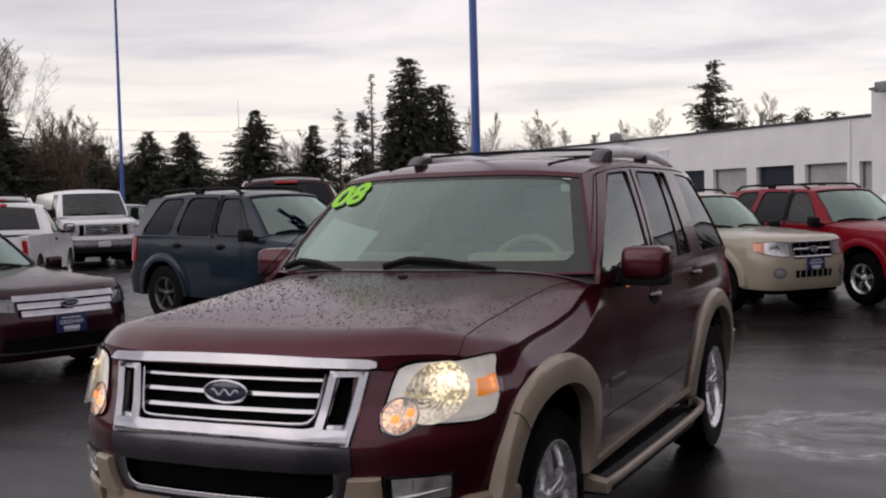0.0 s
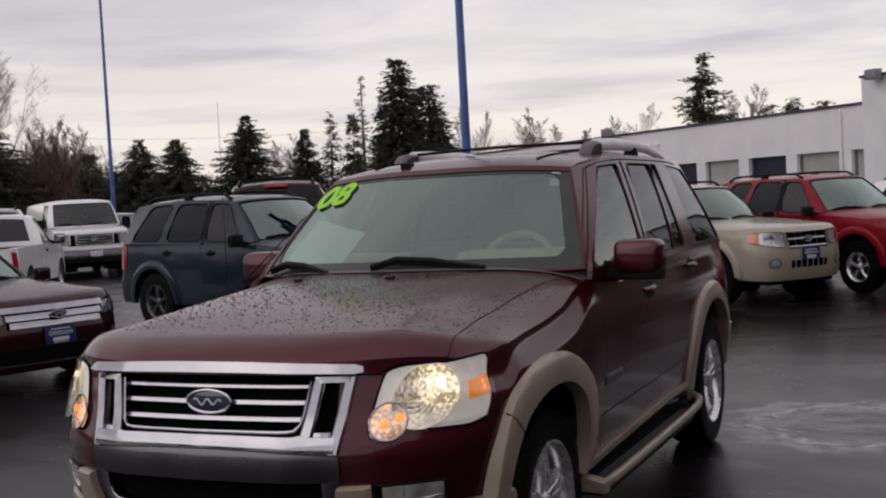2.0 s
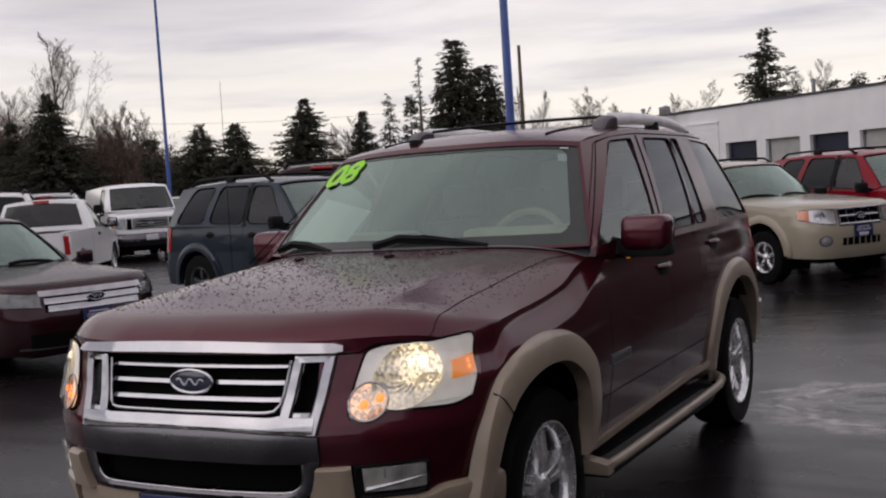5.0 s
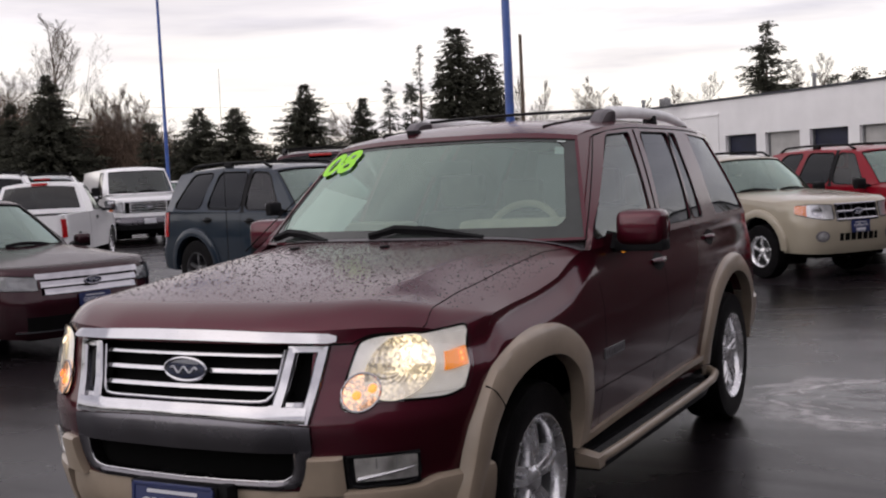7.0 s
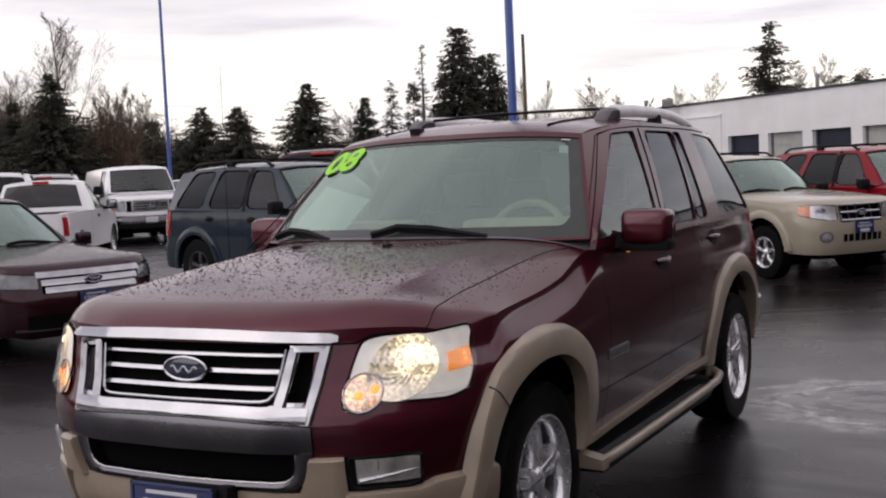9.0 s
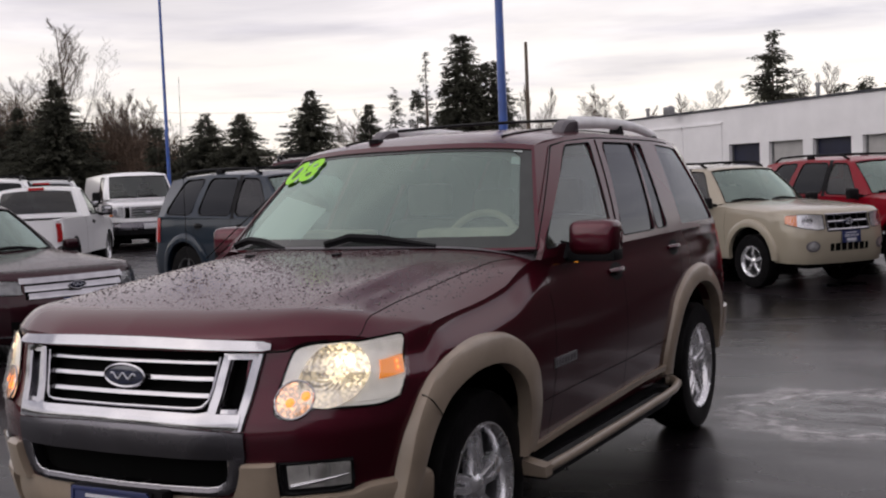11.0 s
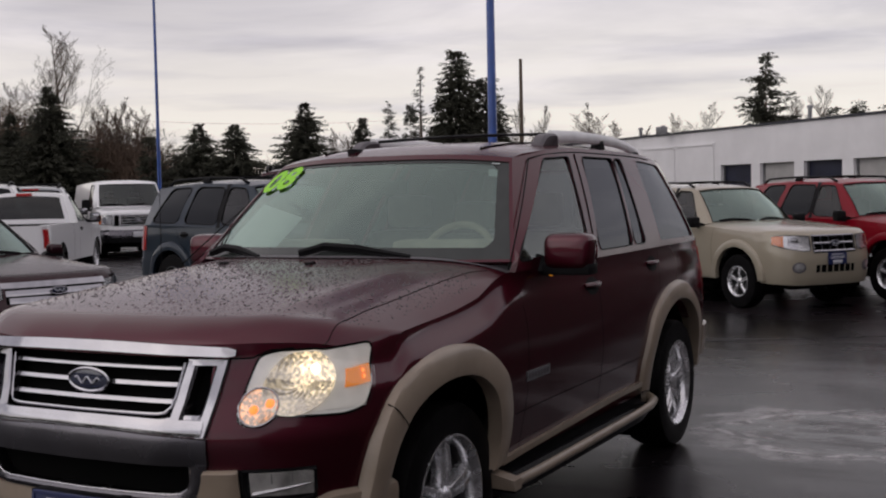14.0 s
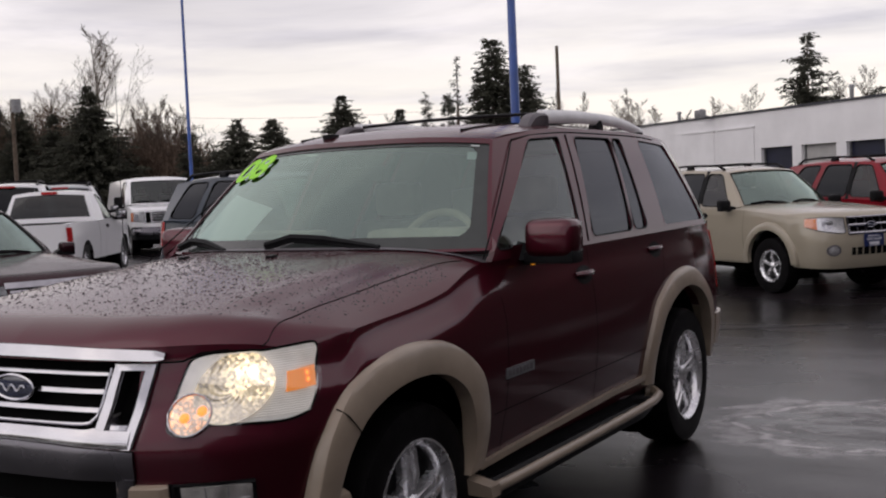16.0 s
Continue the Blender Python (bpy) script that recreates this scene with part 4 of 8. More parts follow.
crack([(-2.2, 6.4), (-0.29, 8.32), (0.79, 9.43), (2.2, 10.6)], 0.035, 1)
crack([(-0.2, 3.62), (0.82, 3.36)], 0.017, 2)
crack([(-6.0, 10.5), (-3.0, 8.6), (-2.2, 6.4)], 0.03, 3)

# ---- the maroon four-wheel drive ----
explorer = Shape(
    front=[(0, -0.950), (0.3, -0.936), (0.5, -0.888), (0.6, -0.838), (0.7, -0.760), (0.775, -0.665), (0.822, -0.575), (0.845, -0.495), (0.857, -0.40)],
    width=[(-0.40, 0.857), (-0.10, 0.838), (0.30, 0.840), (0.85, 0.866), (2, 0.868), (2.9, 0.858), (3.25, 0.840), (3.45, 0.818)],
    rear=[(0, 3.86), (0.5, 3.81), (0.68, 3.73), (0.765, 3.62), (0.818, 3.45)],
    crown=[(-0.96, 1.116), (-0.9, 1.124), (-0.7, 1.151), (-0.4, 1.183), (0, 1.221), (0.4, 1.252), (0.7, 1.265)],
    drop=[(-0.96, 0.0), (-0.7, 0.055), (-0.5, 0.105), (0, 0.125), (0.6, 0.085)],
    belt=[(0.4, 1.19), (1.5, 1.195), (3.8, 1.205)],
    o_side=[(0.35, -0.017), (0.5, 0.006), (0.70, 0.034), (0.78, 0.040), (0.90, 0.037), (1.02, 0.026), (1.12, 0.008), (1.2, 0.0)],
    o_front=[(0.3, 0.0), (0.45, 0.030), (0.60, 0.060), (0.68, 0.071), (0.76, 0.078), (0.785, 0.072), (0.83, 0.056), (0.9, 0.030), (1.04, 0.0)],
    o_rear=[(0.3, 0.06), (0.6, 0.08), (0.72, 0.02), (1.2, 0.0)],
    bottom=[(-1.0, 0.38), (-0.5, 0.42), (0, 0.42), (3, 0.42), (3.9, 0.42)],
    cowl=0.46, bow=0.24, wheelbase=2.888, arch=0.495, hub=0.375, power=6.0, roll=0.060, shift=-0.03, shoulder=0.12, ridge=(0.63, -0.80, 0.565, 0.42, 0.011), nose_fit=(0.97, 0.02), swell=0.030,
    openings=[
        (-0.08, 0.375, [(-30, 0.50), (8, 0.505), (22, 0.498), (40, 0.518), (50, 0.520), (62, 0.508), (75, 0.498), (90, 0.494), (104, 0.500), (118, 0.508), (126, 0.508), (135, 0.500), (145, 0.478), (155, 0.456), (165, 0.426), (172, 0.395), (215, 0.39)],
         [(-30, 0.585), (8, 0.580), (20, 0.585), (38, 0.628), (50, 0.632), (60, 0.620), (72, 0.601), (86, 0.594), (98, 0.597), (110, 0.611), (124, 0.622), (136, 0.627), (144, 0.608), (154, 0.582), (165, 0.545), (172, 0.510), (215, 0.50)]),
        (2.80, 0.375, [(-30, 0.55), (6, 0.57), (14, 0.585), (24, 0.600), (38, 0.606), (52, 0.578), (66, 0.552), (85, 0.530), (100, 0.520), (120, 0.515), (150, 0.51), (215, 0.49)],
         [(-30, 0.66), (6, 0.675), (14, 0.690), (24, 0.700), (38, 0.705), (52, 0.672), (66, 0.642), (85, 0.620), (98, 0.618), (112, 0.604), (150, 0.595), (215, 0.57)]),
    ])


def wiper(parent, C, pts):
    """An arm and blade lying on the glass, through (s, v) points."""
    bm = bmesh.new()
    tube(bm, [C.pane(s, v, 0.022) for s, v in pts], [0.013, 0.016, 0.015, 0.009][:len(pts)], n=6)
    tube(bm, [C.pane(s, v - 0.02, 0.010) for s, v in pts], 0.007, n=6)
    part("wiper", bm, M["plastic"], parent, "black windscreen wiper")


def mirror(parent, mat, x0, x1, y0, y1, z0, z1, side, foot):
    """A door mirror: painted cap, dark base and glass."""
    cap = bmesh.new()
    curl = lambda c: math.copysign(abs(c) ** 0.42, c)
    rows = []
    for j in range(13):
        b = radians(-88 + 176 * j / 12)
        row = []
        for k in range(25):
            a = math.tau * k / 24
            y = (y0 + y1) / 2 + (y1 - y0) * 0.62 * curl(math.sin(a)) * abs(math.cos(b)) ** 0.6
            row.append(Vector((side * ((x0 + x1) / 2 + (x1 - x0) / 2 * curl(math.cos(a)) * curl(math.cos(b))), min(y1, y), (z0 + z1) / 2 + (z1 - z0) / 2 * curl(math.sin(b)))))
        rows.append(row if side > 0 else row[::-1])
    sheet(cap, rows)
    cap_ob = part("door_mirror", cap, mat, parent, "door mirror in body colour")
    bm = bmesh.new()
    box(bm, side * (x0 + 0.015), side * (x1 - 0.012), y1 - 0.006, y1 + 0.004, z0 + 0.018, z1 - 0.018, bevel=0.002)
    part("mirror_glass", bm, M["chrome"], cap_ob)
    bm = bmesh.new()
    box(bm, side * (x0 - 0.005), side * (x1 - 0.003), y0 + 0.004, y1 - 0.01, z0 - 0.022, z0 + 0.03, bevel=0.012)
    tube(bm, [(side * (x0 + 0.03), (y0 + y1) / 2, z0 - 0.002), (side * (x0 - 0.05), (y0 + y1) / 2 - 0.01, z0 + 0.005), (side * foot[0], foot[1], foot[2])], [0.03, 0.032, 0.05], n=8)
    part("mirror_foot", bm, M["plastic"], cap_ob)


def handle(parent, S, y, z, mat, side, w=0.20):
    bm = bmesh.new()
    S.disc(bm, S.uy(y), z, w * 0.42, 0.042, 0.003, 0.0, side, n=20, rings=3)
    dish = part("door_handle", bm, M["plastic"], parent, "dark recess of a door handle")
    bm = bmesh.new()
    tube(bm, [S.side(y - w / 2 + w * k / 6, z + 0.006, 0.004 + 0.020 * math.sin(math.pi * k / 6), side) for k in range(7)], [0.010, 0.013, 0.014, 0.014, 0.014, 0.013, 0.010], n=8)
    part("handle_grip", bm, mat, dish, "grip in body colour")


def door_gap(parent, S, pts, w=0.004, side=1):
    bm = bmesh.new()
    S.seam(bm, pts, w=w, side=side)
    part("door_gap", bm, M["seam"], parent)


def seat(parent, x, y, z, mat, back=0.62):
    bm = bmesh.new()
    box(bm, x - 0.25, x + 0.25, y - 0.28, y + 0.26, z, z + 0.16, bevel=0.05)
    cushion = part("seat", bm, mat, parent)
    bm = bmesh.new()
    box(bm, x - 0.24, x + 0.24, y + 0.22, y + 0.36, z + 0.10, z + 0.10 + back, bevel=0.055)
    part("seat_back", bm, mat, cushion)
    bm = bmesh.new()
    box(bm, x - 0.13, x + 0.13, y + 0.26, y + 0.36, z + back + 0.12, z + back + 0.30, bevel=0.04)
    part("headrest", bm, mat, cushion)


def steering_wheel(parent, x, y, z, mat, r=0.19, tilt=62):
    bm = bmesh.new()
    turn = Matrix.Translation((x, y, z)) @ Matrix.Rotation(radians(tilt), 4, "X")
    ring = [turn @ Vector((r * math.cos(a), r * math.sin(a), 0)) for a in np.linspace(0, math.tau, 33)]
    tube(bm, ring, 0.017, n=8)
    for a in (radians(200), radians(340), radians(270)):
        tube(bm, [turn @ Vector((0, 0, -0.02)), turn @ Vector((r * math.cos(a), r * math.sin(a), 0))], 0.02, n=6, flat=0.6)
    cyl(bm, turn @ Vector((0, 0, 0.0)), turn @ Vector((0, 0, -0.05)), 0.065, n=14)
    part("steering_wheel", bm, mat, parent, "beige steering wheel")


def oval_badge(parent, S, x, z, a, b, off, label="dark oval badge with a chrome rim"):
    bm = bmesh.new()
    cx, cy, cz = S.nose(x, z, off)
    ring = [Vector((cx + a * math.cos(k), cy, cz + b * math.sin(k))) for k in np.linspace(0, math.tau, 37)]
    tube(bm, ring, 0.0055, n=6)
    rim = part("badge", bm, M["chrome"], parent, label)
    bm = bmesh.new()
    rows = [[Vector((cx + a * r * math.cos(k), cy - 0.006 * (1 - r * r), cz + b * r * math.sin(k))) for k in np.linspace(math.tau, 0, 33)] for r in (0.001, 0.4, 0.75, 1.0)]
    sheet(bm, rows)
    part("badge_face", bm, M["emblem"], rim)
    bm = bmesh.new()
    wave = [Vector((cx + a * (-0.62 + 1.24 * k / 24), cy - 0.008, cz + b * 0.30 * math.sin(k * 0.62 + 0.6) * (1 - 0.3 * k / 24))) for k in range(25)]
    tube(bm, wave, a * 0.035, n=5)
    part("badge_mark", bm, M["letters"], rim)


def show_plate(parent, at, w=0.33, h=0.165, holder=True):
    """A blue dealer's plate; at is its middle, x to the right of a reader, y up, z towards the reader."""
    bm = bmesh.new()
    box(bm, -w / 2, w / 2, -h / 2, h / 2, -0.006, 0.0, bevel=0.002)
    if holder:
        for s in (-1, 1):
            box(bm, s * w / 2 - 0.006, s * w / 2 + 0.006, -h / 2, h / 2, -0.008, 0.004, bevel=0.002)
        box(bm, -w / 2, w / 2, h / 2 - 0.006, h / 2 + 0.008, -0.008, 0.004, bevel=0.002)
    plate = link("dealer_plate", bm, M["plate"], parent, "blue dealer plate with pale lettering", at=at)
    words("GRESHAM", h * 0.36, M["letters"], plate, Matrix.Translation((0, h * 0.10, 0.001)))
    bm = bmesh.new()
    box(bm, -w * 0.27, w * 0.27, -h * 0.34, -h * 0.13, 0.0, 0.002)
    box(bm, -w * 0.32, w * 0.32, h * 0.34, h * 0.41, 0.0, 0.002)
    box(bm, -w * 0.25, w * 0.25, -h * 0.44, -h * 0.39, 0.0, 0.002)
    part("printed_bars", bm, M["letters"], plate, smooth=False)
    return plate


def beads(car, S, count):
    """Rain standing on the hood: low round domes, most of them small, thick in some patches and thin in others. Their
    dark colour stands in for what clear drops reflect and bend.
    """
    rng = random.Random(17)
    vs, fs = [], []
    while len(fs) < count * 18:
        x, y = rng.uniform(-0.80, 0.80), rng.uniform(-0.84, 0.40)
        patch = (0.72 + 0.26 * min(1.0, y / 0.4)) * (0.75 + 0.25 * math.sin(5.1 * x + 2.0) * math.sin(4.3 * y + 1.0) + 0.20 * math.sin(11 * x - 7 * y))
        if rng.random() > patch or y < S.front(min(abs(x), S.xe)) + 0.13 or abs(x) > S.width(y) - 0.03:
            continue
        r = 0.0016 + 0.0036 * rng.random() ** 3.2
        long_ = rng.uniform(1.0, 1.5)
        dx, dy = (S.hood(x + 0.01, y) - S.hood(x - 0.01, y)) / 0.02, (S.hood(x, y + 0.01) - S.hood(x, y - 0.01)) / 0.02
        z, n = S.hood(x, y), len(vs)
        for k, h in ((1.0, -0.0003), (0.72, 0.40 * r)):
            for j in range(6):
                a = j * math.tau / 6
                ox, oy = r * k * math.cos(a), r * k * long_ * math.sin(a)
                vs.append((x + ox, y + oy, z + dx * ox + dy * oy + h))
        vs.append((x, y, z + 0.58 * r))
        for j in range(6):
            i = (j + 1) % 6
            fs += [(n + j, n + i, n + 6 + i), (n + j, n + 6 + i, n + 6 + j), (n + 6 + j, n + 6 + i, n + 12)]
    me = bpy.data.meshes.new("rain")
    me.from_pydata(vs, [], fs)
    me.materials.append(M["bead"])
    for p in me.polygons:
        p.use_smooth = True
    ob = new("rain", me)
    ob.parent = car
    tagged(ob, "beads of rain on the maroon hood", kind="stuff")


def build_explorer():
    car = thing("sport_utility_vehicle", "dark maroon wet four-wheel drive with tan cladding and lit headlamps", "car")
    S = explorer
    paint_ = M["maroon"]
    lit = facets("lit_headlamp", 0.30, 1.5, (1.0, 0.78, 0.48), 95.0, hot=S.at(0.800, 0.965))
    S.shell([
        (None, None, lambda y, z, x: y < -0.7 and ((x < 0.475 and 0.80 < z < 1.02) or (x < 0.455 and 0.575 < z < 0.70)), ""),
        ("bumper", paint_, lambda y, z, x: y < -0.45 and z < 0.80, "maroon front bumper"),
        ("front_door", paint_, lambda y, z, x: 0.62 < y < 1.50, "", 1),
        ("front_door", paint_, lambda y, z, x: 0.62 < y < 1.50, "", -1),
        ("rear_door", paint_, lambda y, z, x: 1.50 < y < 2.42, "", 1),
        ("rear_door", paint_, lambda y, z, x: 1.50 < y < 2.42, "", -1),
        ("fender", paint_, lambda y, z, x: y < 1.2, "", 1),
        ("fender", paint_, lambda y, z, x: y < 1.2, "", -1),
        ("rear_quarter", paint_, lambda y, z, x: True, ""),
    ], car, nz=34)
    bm = bmesh.new()
    S.bonnet(bm, n=110, m_=80)
    part("hood", bm, paint_, car, "maroon hood beaded with rain")
    C = Cabin(
        base_front=lambda s: (s * 0.835, 0.40 + 0.25 * s * s, 1.238 - 0.008 * s),
        base_side=lambda y: (0.868, S.belt(y)),
        base_rear=lambda s: (s * 0.80, 3.80 - 0.30 * s ** 4, 1.2),
        roof_front=lambda s: 0.98 + 0.09 * s * s,
        roof_side=smooth_table([(0.95, 0.63), (1.6, 0.668), (2.7, 0.655), (3.2, 0.625), (3.5, 0.59)]),
        roof_rear=lambda s: 3.52 - 0.16 * s * s,
        roof_z=[(0.95, 1.70), (1.2, 1.755), (1.8, 1.79), (2.6, 1.785), (3.2, 1.757), (3.55, 1.70)], roof_drop=0.050, bulge=0.012, trim=0.0035, corner=0.035)
    C.build(
        [("f", 0, 0), ("f", 0.98, 0.98), ("f", 1, 1), ("s", 0.58, 1.39), ("s", 1.47, 1.64), ("s", 1.59, 1.83), ("s", 2.10, 2.29), ("s", 2.13, 2.32), ("s", 2.32, 2.43), ("s", 2.58, 2.70), ("s", 3.25, 3.19), ("r", 1, 1), ("r", 0.9, 0.9), ("r", 0, 0)],
        [("windscreen", M["ws"], 0.02, 0.95), None, None, ("door_window", M["side"], 0.07, 0.92), None, ("rear_door_window", M["tint"], 0.06, 0.92), None, ("rear_door_window", M["tint"], 0.06, 0.92), None, ("quarter_window", M["tint"], 0.06, 0.92), None, None, ("rear_window", M["tint"], 0.06, 0.92)],
        car, paint_, M["plastic"], paint_, "wet maroon roof")
    for y in (0, 2.888):
        well(car, S, int(y > 1))
        for side in (1, -1):
            wheel(car, side * 0.742, y, 0.375, 0.375, 0.245, 0.243, 5, M["alloy"], twin=True, side=side)
        flare(car, S, int(y > 1), M["tan"], -2 if y < 1 else 6, 172 if y < 1 else 190, None, 0.032, label="tan wheel arch moulding", clip=0.42)
    underbody(car, -0.86, 3.7, 0.30)
    for side in (1, -1):
        bm = bmesh.new()
        box(bm, side * 0.58, side * 0.835, 0.47, 2.36, 0.31, 0.47, bevel=0.02)
        part("rocker", bm, M["plastic"], car, "black rocker panel")
    for side in (1, -1):
        bm = bmesh.new()
        pts = []
        y0, z0, edge, outer = S.openings[0]
        for k, o in ((-0.08, 0.034), (0.10, 0.0375), (0.45, 0.035), (0.72, 0.0325), (0.93, 0.018), (1.02, 0.004)):
            r = edge(46) + (outer(46) - edge(46)) * k
            y, z = y0 - r * math.cos(radians(46)), z0 + r * math.sin(radians(46))
            pts.append(Vector((S.side(max(y, S.yc - 0.3), z, 0, side).x + side * o, y, z)))
        tube(bm, pts, 0.0025, n=4)
        part("moulding_gap", bm, M["seam"], car)
    # door frame gaps on the pillars
    def on_side(low, high, v, off=0.0015):
        b_, t_ = C.rib("s", low, high)
        return b_.lerp(t_, v) + Vector((1, 0, 0.25)).normalized() * (C.bulge * 4 * v * (1 - v) + off)
    for side in (1, -1):
        for low, high, arc in ((0.50, 1.23, True), (1.53, 1.735, False)):
            pts = [on_side(low, high, v) for v in np.linspace(0.03, 0.94, 14)]
            if arc:
                pts += [on_side(y, y, 0.96) for y in np.linspace(1.34, 3.0, 14)]
            bm = bmesh.new()
            tube(bm, [Vector((side * p.x, p.y, p.z)) for p in pts], 0.003, n=5)
            part("door_frame_gap", bm, M["seam"], car)
    # cowl panel and dark band round the windscreen
    bm = bmesh.new()
    rows = []
    for k, dz in ((0.0, 0.004), (0.5, 0.006), (1.0, 0.012)):
        rows.append([Vector((s * 0.83, 0.40 + 0.26 * s * s - 0.035 + 0.10 * k, S.hood(s * 0.83, 0.40 + 0.22 * s * s) + dz)) for s in np.linspace(-0.98, 0.98, 33)])
    sheet(bm, rows)
    part("cowl", bm, M["grey"], car, "dark grey plastic cowl")
    bm = bmesh.new()
    for v0, v1 in ((0.02, 0.125), (0.918, 0.955)):
        sheet(bm, [[C.pane(s, v, -0.0062) for s in np.linspace(-0.98, 0.98, 41)] for v in (v0, v1)])
    for sg, wide in ((-1, 0.955), (1, 0.905)):
        rows = []
        for v in np.linspace(0.02, 0.95, 22):
            round_ = 0.05 * max(0, (0.22 - v) / 0.10) ** 2 + 0.04 * max(0, (v - 0.86) / 0.06) ** 2
            rows.append([C.pane(sg * q, v, -0.0058) for q in (max(0.80, wide - min(round_, 0.08)), 0.98)][::sg])
        sheet(bm, rows)
    part("windscreen_band", bm, M["frit"], car, "dark printed band round the windscreen")
    wiper(car, C, [(-0.12, 0.055), (0.02, 0.115), (0.22, 0.10), (0.52, 0.03)])
    wiper(car, C, [(-0.90, 0.045), (-0.78, 0.10), (-0.62, 0.085), (-0.40, 0.02)])
    # nose
    bm = bmesh.new()
    S.face(bm, [[(x, 0.785) for x in np.linspace(-0.50, 0.50, 21)], [(x * 1.11, 1.03) for x in np.linspace(-0.50, 0.50, 21)]], -0.062, 0.01)
    grille = part("grille", bm, M["seam"], car, "black grille behind chrome bars")
    bm = bmesh.new()
    ends = lambda x: max(0.0, (abs(x) - 0.535) / 0.018) ** 2
    S.across(bm, -0.553, 0.553, lambda x: 1.031 - 0.010 * (x / 0.55) ** 2 + 0.005 * ends(x), lambda x: 1.065 - 0.016 * (x / 0.55) ** 2 - 0.007 * ends(x), 0.026, 0.06, rows=7, n=48, lean=0.016)
    part("grille_top_bar", bm, M["chrome"], grille, "bright chrome bar")
    for z, x in ((0.982, 0.385), (0.930, 0.375), (0.878, 0.364)):
        bm = bmesh.new()
        S.across(bm, -x, x, z - 0.0065, z + 0.0065, -0.010, 0.02, rows=5, dome=0.001, lean=0.003)
        part("grille_bar", bm, M["chrome"], grille)
    # the surround: two legs on each side, a short head over the slot and the deep lower bow
    bm = bmesh.new()
    bowed = lambda x: 0.790 - 0.014 * (x / 0.5) ** 2
    for sx in (1, -1):
        def leg(xa0, xa1, za, xb0, xb1, zb, off=0.016, thick=0.05):
            rows = []
            for k in np.linspace(0, 1, 9):
                z = zb + (za - zb) * k
                a, b = xb0 + (xa0 - xb0) * k, xb1 + (xa1 - xb1) * k
                row = [(sx * (a + (b - a) * q), z) for q in (0, 0.15, 0.5, 0.85, 1)]
                rows.append(row if sx > 0 else row[::-1])
            f = [[S.nose(x, z, off - (0.006 if j in (0, 4) else 0.0)) for j, (x, z) in enumerate(r)] for r in rows]
            sheet(bm, f, back=[[S.nose(x, z, off - thick) for x, z in r] for r in rows])
        leg(0.402, 0.434, 1.008, 0.366, 0.408, 0.826)
        leg(0.498, 0.535, 1.010, 0.462, 0.498, 0.775)
        leg(0.404, 0.534, 1.013, 0.402, 0.532, 0.994, 0.0175)
        leg(0.404, 0.466, 0.840, 0.390, 0.470, 0.776, 0.006, 0.03)
        # the sloping chrome floor of the slot
        f = [[S.nose(sx * x, z, o) for x, z in row] for o, row in ((0.004, [(0.402, 0.838), (0.435, 0.836), (0.468, 0.832)]), (-0.030, [(0.410, 0.876), (0.440, 0.858), (0.474, 0.842)]))]
        b_ = [[p + Vector((0, 0.012, -0.004)) for p in r] for r in f]
        sheet(bm, f if sx > 0 else [r[::-1] for r in f], back=b_ if sx > 0 else [r[::-1] for r in b_])
        f = [[S.nose(sx * x, z, o) for x, z in row] for o, row in ((0.008, [(0.410, 0.84), (0.424, 0.92), (0.436, 0.992)]), (-0.040, [(0.420, 0.85), (0.434, 0.92), (0.446, 0.990)]))]
        b_ = [[p + Vector((-sx * 0.008, 0.0, 0)) for p in r] for r in f]
        sheet(bm, f, back=b_)
    S.across(bm, -0.485, 0.485, lambda x: bowed(x), lambda x: 0.832 - 0.004 * (x / 0.4) ** 2 + 0.010 * max(0, (abs(x) - 0.33) / 0.05) ** 2 * (abs(x) < 0.372), 0.020, 0.05, rows=9, n=60, dome=0.003)
    part("grille_surround", bm, M["chrome"], grille, "bright chrome grille surround")
    for sx in (1, -1):
        slot = bmesh.new()
        rows = [[(sx * (a + 0.17 * (z - 0.835)), z) for a in (0.410, 0.44, 0.466)] for z in (0.84, 0.92, 0.994)]
        S.face(slot, rows if sx > 0 else [r[::-1] for r in rows], -0.044, 0.01)
        part("grille_slot", slot, M["seam"], grille, "black slot beside the grille")
    bm = bmesh.new()
    wire = [(-0.388, 1.0), (-0.372, 0.90), (-0.364, 0.865), (-0.345, 0.846), (-0.32, 0.842)] + [(x, 0.841) for x in np.linspace(-0.28, 0.28, 13)] + [(0.32, 0.842), (0.345, 0.846), (0.364, 0.865), (0.372, 0.90), (0.388, 1.0)]
    tube(bm, [S.nose(x, z, 0.002) for x, z in wire], 0.005, n=6)
    part("grille_trim", bm, M["chrome"], grille)
    oval_badge(grille, S, 0.003, 0.932, 0.088, 0.038, 0.0)
    # bumper: the dull chrome band runs round the intake as a deep U
    bm = bmesh.new()
    S.across(bm, -0.500, 0.500, 0.683, lambda x: 0.786 - 0.018 * (x / 0.5) ** 2, 0.014, 0.03, rows=9, n=40, dome=0.001)
    part("bumper_band", bm, M["chrome_dull"], car, "chrome bumper band, wet and dull")
    bm = bmesh.new()
    across_ = np.linspace(-1, 1, 21)
    S.face(bm, [[(x * 0.36, 0.585) for x in across_], [(x * 0.415, 0.598) for x in across_], [(x * 0.438, 0.64) for x in across_], [(x * 0.442, 0.688) for x in across_]], -0.035, 0.006)
    intake = part("lower_intake", bm, M["seam"], car, "black lower air intake")
    bm = bmesh.new()
